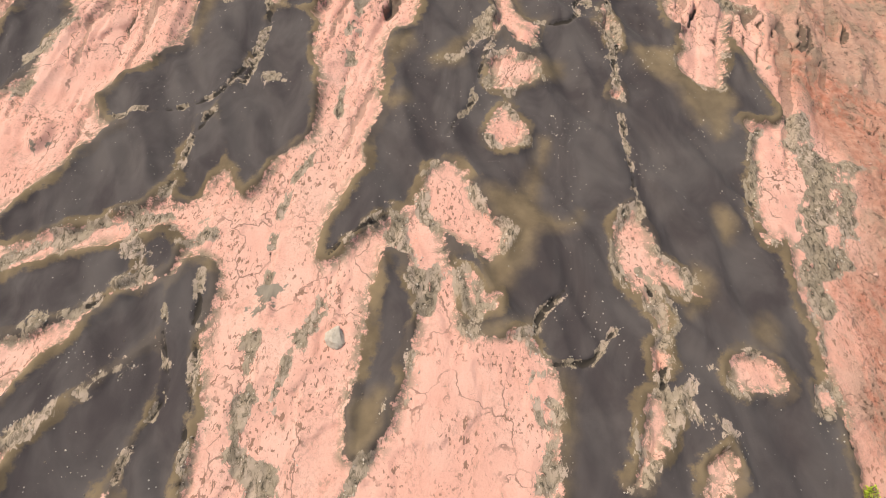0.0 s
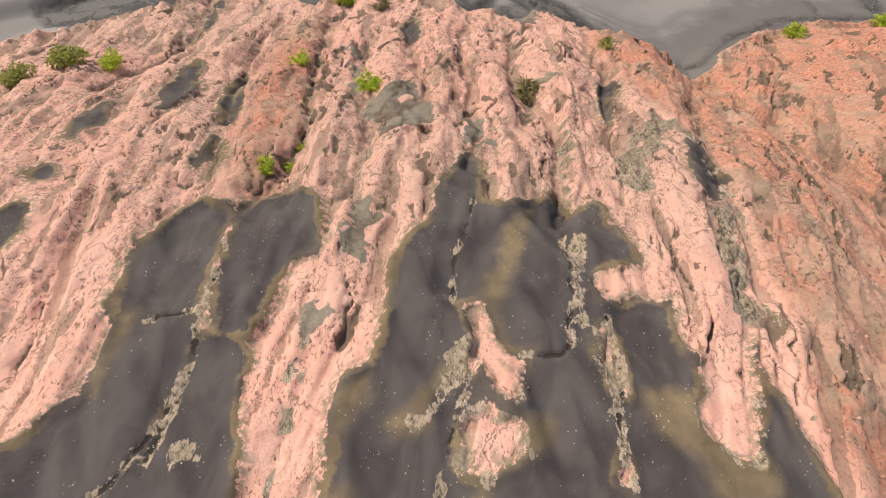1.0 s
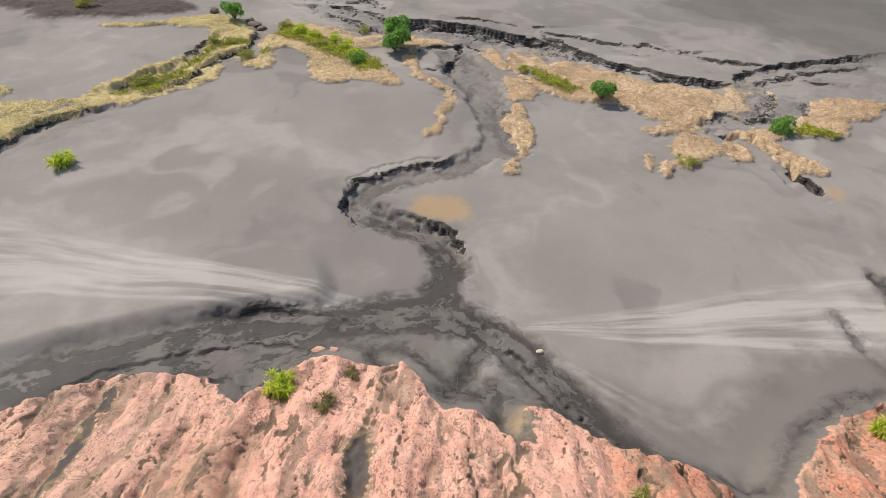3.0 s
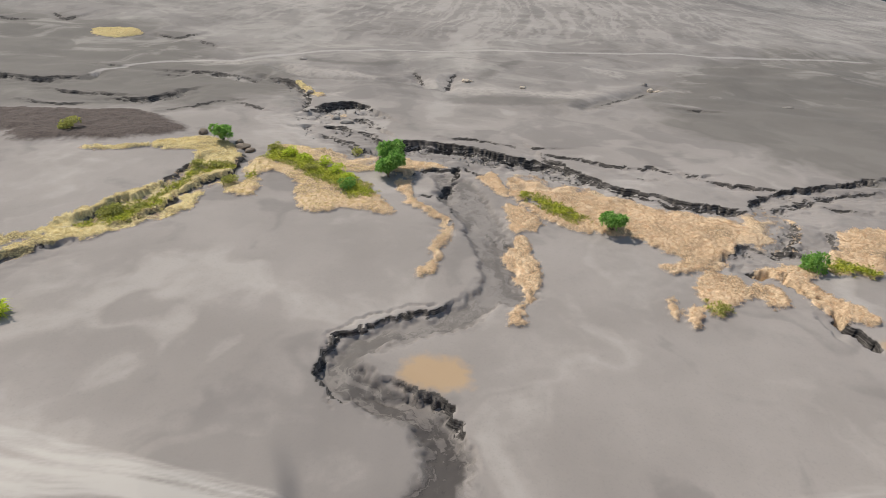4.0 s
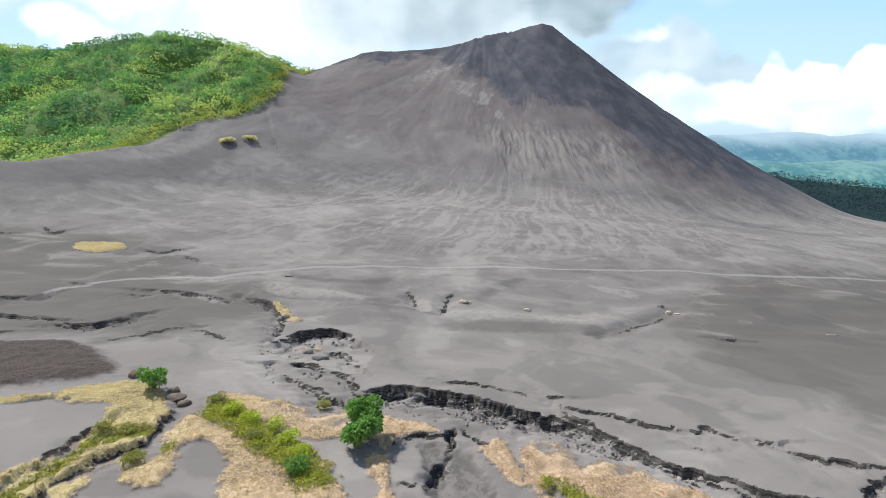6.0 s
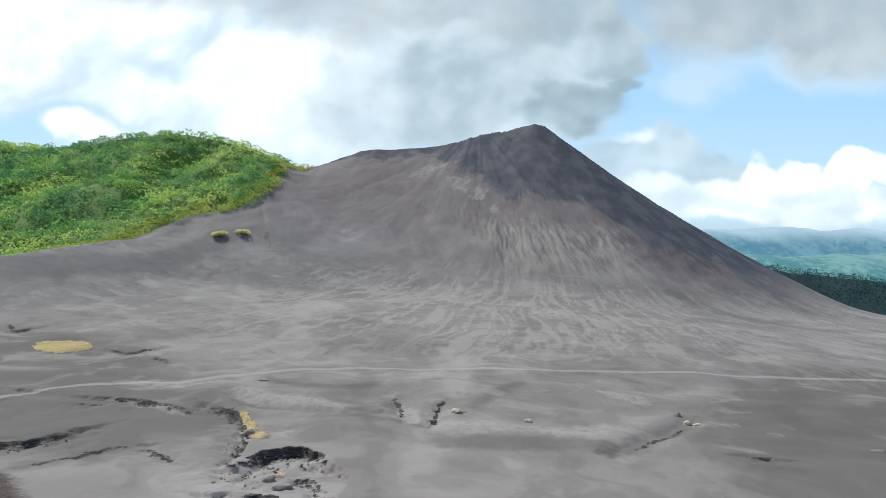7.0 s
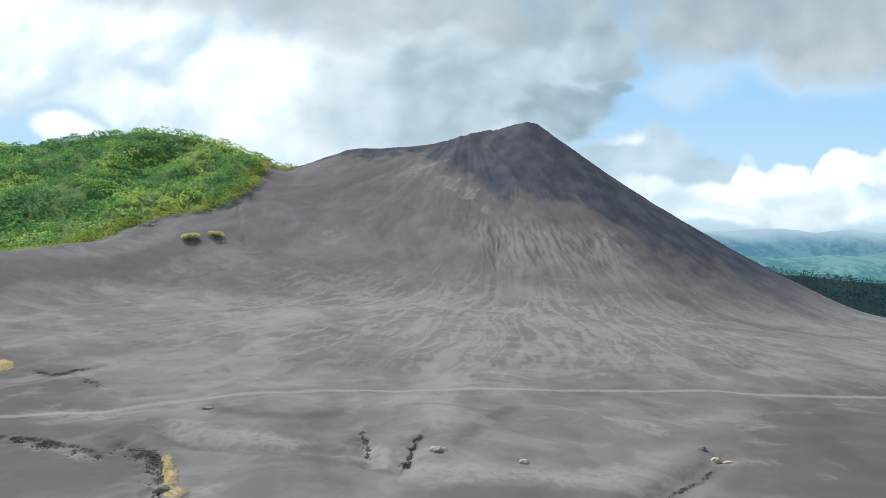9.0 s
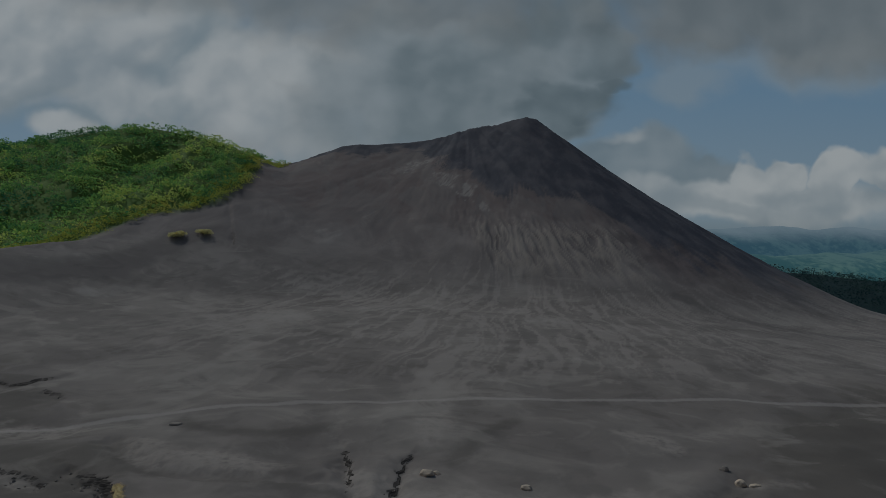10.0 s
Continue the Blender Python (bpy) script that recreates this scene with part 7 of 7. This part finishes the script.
def canopy_material(name, dark, mid, light):
    m, k, b, p = principled(name)
    each = k.add("ShaderNodeNewGeometry").outputs["Random Per Island"]
    stand = k.noise(p, 0.022, 5, 0.6)
    tree_by_tree = k.noise(p, 0.16, 2, 0.5)
    height = k.add("ShaderNodeSeparateXYZ", Vector=p).outputs[2]
    stand = k.math("ADD", k.math("MULTIPLY", k.math("SUBTRACT", stand, 0.5), 1.7), k.math("ADD", 0.47, k.math("MULTIPLY", k.step(height, 60.0, 18.0), 0.13)))
    f = k.math("ADD", k.math("ADD", k.math("MULTIPLY", stand, 0.9), k.math("MULTIPLY", tree_by_tree, 0.5)), k.math("MULTIPLY", each, 0.22))
    col = k.mix(k.step(f, 0.55, 0.85), dark, mid)
    col = k.mix(k.step(f, 0.80, 1.02), col, light)
    k.put(b.inputs["Base Color"], col)
    glow_through(m, k, b, col, 0.35)
    b.inputs["Roughness"].default_value = 0.8
    b.inputs["Specular IOR Level"].default_value = 0.2
    return m


WOODS_NEAR = canopy_material("woods_near", (0.065, 0.21, 0.10), (0.29, 0.52, 0.15), (0.64, 0.73, 0.20))
WOODS_EDGE = canopy_material("woods_edge", (0.38, 0.44, 0.08), (0.58, 0.58, 0.12), (0.70, 0.64, 0.18))
# valley leaves kept dark and bluish to hold cloud shadow and haze
WOODS_FAR = canopy_material("woods_far", (0.020, 0.050, 0.060), (0.030, 0.070, 0.075), (0.05, 0.095, 0.085))
woods("forest_on_the_hill", smooth(2, 10, forest.d) * (X < 0) * smooth(0, -100, X), 7500, 200, 660, 560, 3.8, 30, WOODS_NEAR, 71, "dense green forest on the hillside")
woods("scrub_at_the_ash", smooth(-4, 3, forest.d) * smooth(22, 6, forest.d) * (X < -90) * smooth(-230, -170, X), 900, 300, 600, 400, 2.2, 20, WOODS_EDGE, 72, "yellow-green scrub where the forest meets ash")
woods("forest_in_the_valley", smooth(2, 20, forest.d) * (X > 300), 8500, 560, 1300, 1500, 6.5, 9, WOODS_FAR, 73, "dark green forest in the valley, colour holding shade and haze")


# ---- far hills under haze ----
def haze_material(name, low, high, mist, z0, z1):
    """Glowing hills, air haze mixed into the colour, paler towards clouds on their tops."""
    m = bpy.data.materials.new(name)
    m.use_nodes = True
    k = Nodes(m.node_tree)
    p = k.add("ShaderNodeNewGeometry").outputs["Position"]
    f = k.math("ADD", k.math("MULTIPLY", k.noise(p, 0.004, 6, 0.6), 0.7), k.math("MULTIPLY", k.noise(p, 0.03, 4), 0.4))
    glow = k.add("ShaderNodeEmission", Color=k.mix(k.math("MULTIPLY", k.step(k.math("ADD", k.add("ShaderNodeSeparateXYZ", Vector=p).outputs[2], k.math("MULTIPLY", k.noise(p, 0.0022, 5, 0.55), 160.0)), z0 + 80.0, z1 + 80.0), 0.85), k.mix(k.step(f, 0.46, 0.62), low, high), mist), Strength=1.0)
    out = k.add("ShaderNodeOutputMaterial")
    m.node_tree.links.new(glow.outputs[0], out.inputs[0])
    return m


def far_ridge(name, y0, x0, x1, low, top, bumps, seed, material, label):
    xs = np.linspace(x0, x1, 160)
    crest_z = top + bumps * (fbm(xs / 700, xs * 0 + seed, 4, seed) + 0.3)
    v, f = [], []
    for j, t in enumerate((0, 0.35, 0.7, 1.0)):
        for x, z in zip(xs, crest_z):
            v.append((x, y0 + 500 * t + 60 * math.sin(x / 210 + j), low + (z - low) * (1 - (1 - t) ** 1.6)))
    n = len(xs)
    for j in range(3):
        for i in range(n - 1):
            f.append((j * n + i, j * n + i + 1, (j + 1) * n + i + 1, (j + 1) * n + i))
    return tagged(new(name, mesh_of(name, v, f, material, True)), label, "backdrop", kind="structure")


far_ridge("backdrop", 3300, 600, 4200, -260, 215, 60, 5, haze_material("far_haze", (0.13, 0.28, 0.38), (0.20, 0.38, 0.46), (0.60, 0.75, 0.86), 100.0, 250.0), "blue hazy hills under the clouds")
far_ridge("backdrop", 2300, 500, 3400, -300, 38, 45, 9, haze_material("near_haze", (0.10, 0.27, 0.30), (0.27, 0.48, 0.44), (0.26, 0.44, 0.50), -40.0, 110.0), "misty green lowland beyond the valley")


# ---- stones ----
def stone_shape(rng, size):
    """A weathered stone: a ball of facets pushed in by chips and broad dents."""
    bm = bmesh.new()
    bmesh.ops.create_icosphere(bm, subdivisions=3, radius=1.0)
    cuts = [(Vector(rng.randn(3)).normalized(), 0.62 + 0.3 * rng.rand()) for _ in range(9)]
    off = Vector(rng.rand(3) * 40)
    for v in bm.verts:
        for n, d in cuts:
            over = v.co.dot(n) - d
            if over > 0:
                v.co -= n * over * 0.9
        v.co *= 1 + 0.10 * noise.noise(v.co * 2.3 + off) + 0.05 * noise.noise(v.co * 6.0 + off)
        v.co = Vector((v.co.x * size[0], v.co.y * size[1], v.co.z * size[2]))
    return bm


def boulder(x, y, size, material, seed, label, name="boulder", turn=0):
    rng = np.random.RandomState(seed)
    bm = stone_shape(rng, size)
    me = bpy.data.meshes.new(name)
    bm.to_mesh(me)
    bm.free()
    me.materials.append(material)
    ob = new(name, me)
    ob.matrix_basis = pose(x, y, ground_height(x, y) + size[2] * 0.25, 0, 0, turn)
    return tagged(ob, label, "rock", "loose rocks")


boulder(11.2, 179.5, (1.1, 0.8, 0.75), STONE_PALE, 81, "pale ochre boulder half sunk in ash")
boulder(12.6, 180.2, (0.7, 0.5, 0.35), STONE_PALE, 82, "small pale boulder beside a larger one")
boulder(25.4, 176.3, (0.9, 0.6, 0.6), STONE_PALE, 83, "pale ochre boulder half sunk in ash")
boulder(59.8, 182.2, (0.9, 0.8, 0.8), STONE_PALE, 84, "pale broken rock at a gully's head")
boulder(61.6, 181.2, (1.0, 0.6, 0.5), STONE_PALE, 85, "pale broken rock at a gully's head")
boulder(59.6, 186.5, (0.8, 0.5, 0.6), STONE_GREY, 86, "grey broken rock at a gully's head")
boulder(-5.4, 53.4, (0.5, 0.28, 0.16), STONE_PINK, 87, "flat pink slab on dark wet ash", "slab", 10)
boulder(-4.3, 53.2, (0.35, 0.25, 0.14), STONE_PINK, 88, "small pink slab on dark wet ash", "slab", -20)
boulder(10.1, 53.8, (0.3, 0.25, 0.2), STONE_PALE, 89, "small pale stone by the stream bed")
boulder(-2.7, 2.7, (0.28, 0.32, 0.16), STONE_PALE, 90, "cream stone lying in a hollow of pink rock")
boulder(-0.9, 30.4, (0.5, 0.36, 0.16), STONE_PINK, 91, "pink slab standing out of dried mud", "slab", 30)
boulder(-33.5, 198.0, (1.3, 0.6, 0.4), STONE_GREY, 92, "dark grey rock by the track")
boulder(88.0, 167.0, (1.6, 0.5, 0.3), STONE_GREY, 93, "flat dark rock on the ash plain")
boulder(-24.2, 160.4, (0.9, 0.6, 0.5), STONE_GREY, 94, "dark rock at the canyon's rim")
boulder(-13.5, 141.0, (1.4, 0.8, 0.7), STONE_GREY, 95, "dark block slumped into the canyon", turn=25)
boulder(-16.0, 143.2, (1.2, 0.9, 0.6), STONE_GREY, 96, "dark block slumped into the canyon", turn=70)
for i, (x, y, wide, tall) in enumerate(((-27.4, 122.8, 1.3, 0.55), (-26.2, 122.0, 0.9, 0.45), (-28.6, 124.8, 0.9, 0.6), (-36.2, 129.6, 1.1, 0.8))):
    boulder(x, y, (wide, 0.7 * wide, tall), STONE_BROWN, 97 + 40 * i, "dark brown rock breaking out of a grassy bank", turn=35 * i)


def pebbles(name, weight, count, ymin, ymax, size, material, seed, label):
    rng = np.random.RandomState(seed)
    x, y, z, r, c = scatter(rng, weight, count, ymin, ymax, 60)
    s = size * (0.4 + rng.rand(count) ** 3 * 1.6)
    corners = np.array(((1, 0, 0), (0, 1, 0), (-1, 0, 0), (0, -1, 0), (0, 0, 0.8), (0, 0, -0.6)), float)
    v = corners[None] * (0.7 + 0.6 * rng.rand(count, 6, 1)) * s[:, None, None] + rng.randn(count, 6, 3) * 0.18 * s[:, None, None]
    v = v + np.stack((x, y, z + 0.2 * s), axis=1)[:, None, :]
    tri = np.array(((0, 1, 4), (1, 2, 4), (2, 3, 4), (3, 0, 4), (1, 0, 5), (2, 1, 5), (3, 2, 5), (0, 3, 5)))
    f = (np.arange(count)[:, None, None] * 6 + tri[None]).reshape(-1, 3)
    return tagged(new(name, mesh_of(name, v.reshape(-1, 3), f, material)), label, "stones", kind="stuff")


pebbles("pale_pebbles", rubble * smooth(-0.3, 0.3, fbm(X * 1.5, Y * 1.5, 2, 161)), 6000, -3, 45, 0.017, STONE_PALE, 101, "cream crumbs of rock along the cracks")
pebbles("ash_pebbles", rock * smooth(0.1, 0.5, ash.d) * smooth(0.1, 0.45, fbm(X / 1.5, Y / 1.5, 3, 163)), 1600, -3, 30, 0.015, STONE_PALE, 102, "tiny pale pebbles strewn over dark ash")
pebbles("red_scree", rough * bare, 7000, 0, 50, 0.045, STONE_PINK, 103, "broken red and pink scree")
pebbles("hill_stones", bare * lower * smooth(0.1, 0.4, fbm(X / 1.2, Y / 1.2, 3, 167)), 5000, 14, 52, 0.04, STONE_PINK, 104, "loose pink stones on the lower hill")
pebbles("canyon_rubble", (smooth(0.5, 1.2, drop) + 0.5 * can) * smooth(0.3, 0.0, mound), 3000, 85, 190, 0.15, STONE_GREY, 105, "grey rubble on the canyon floor")
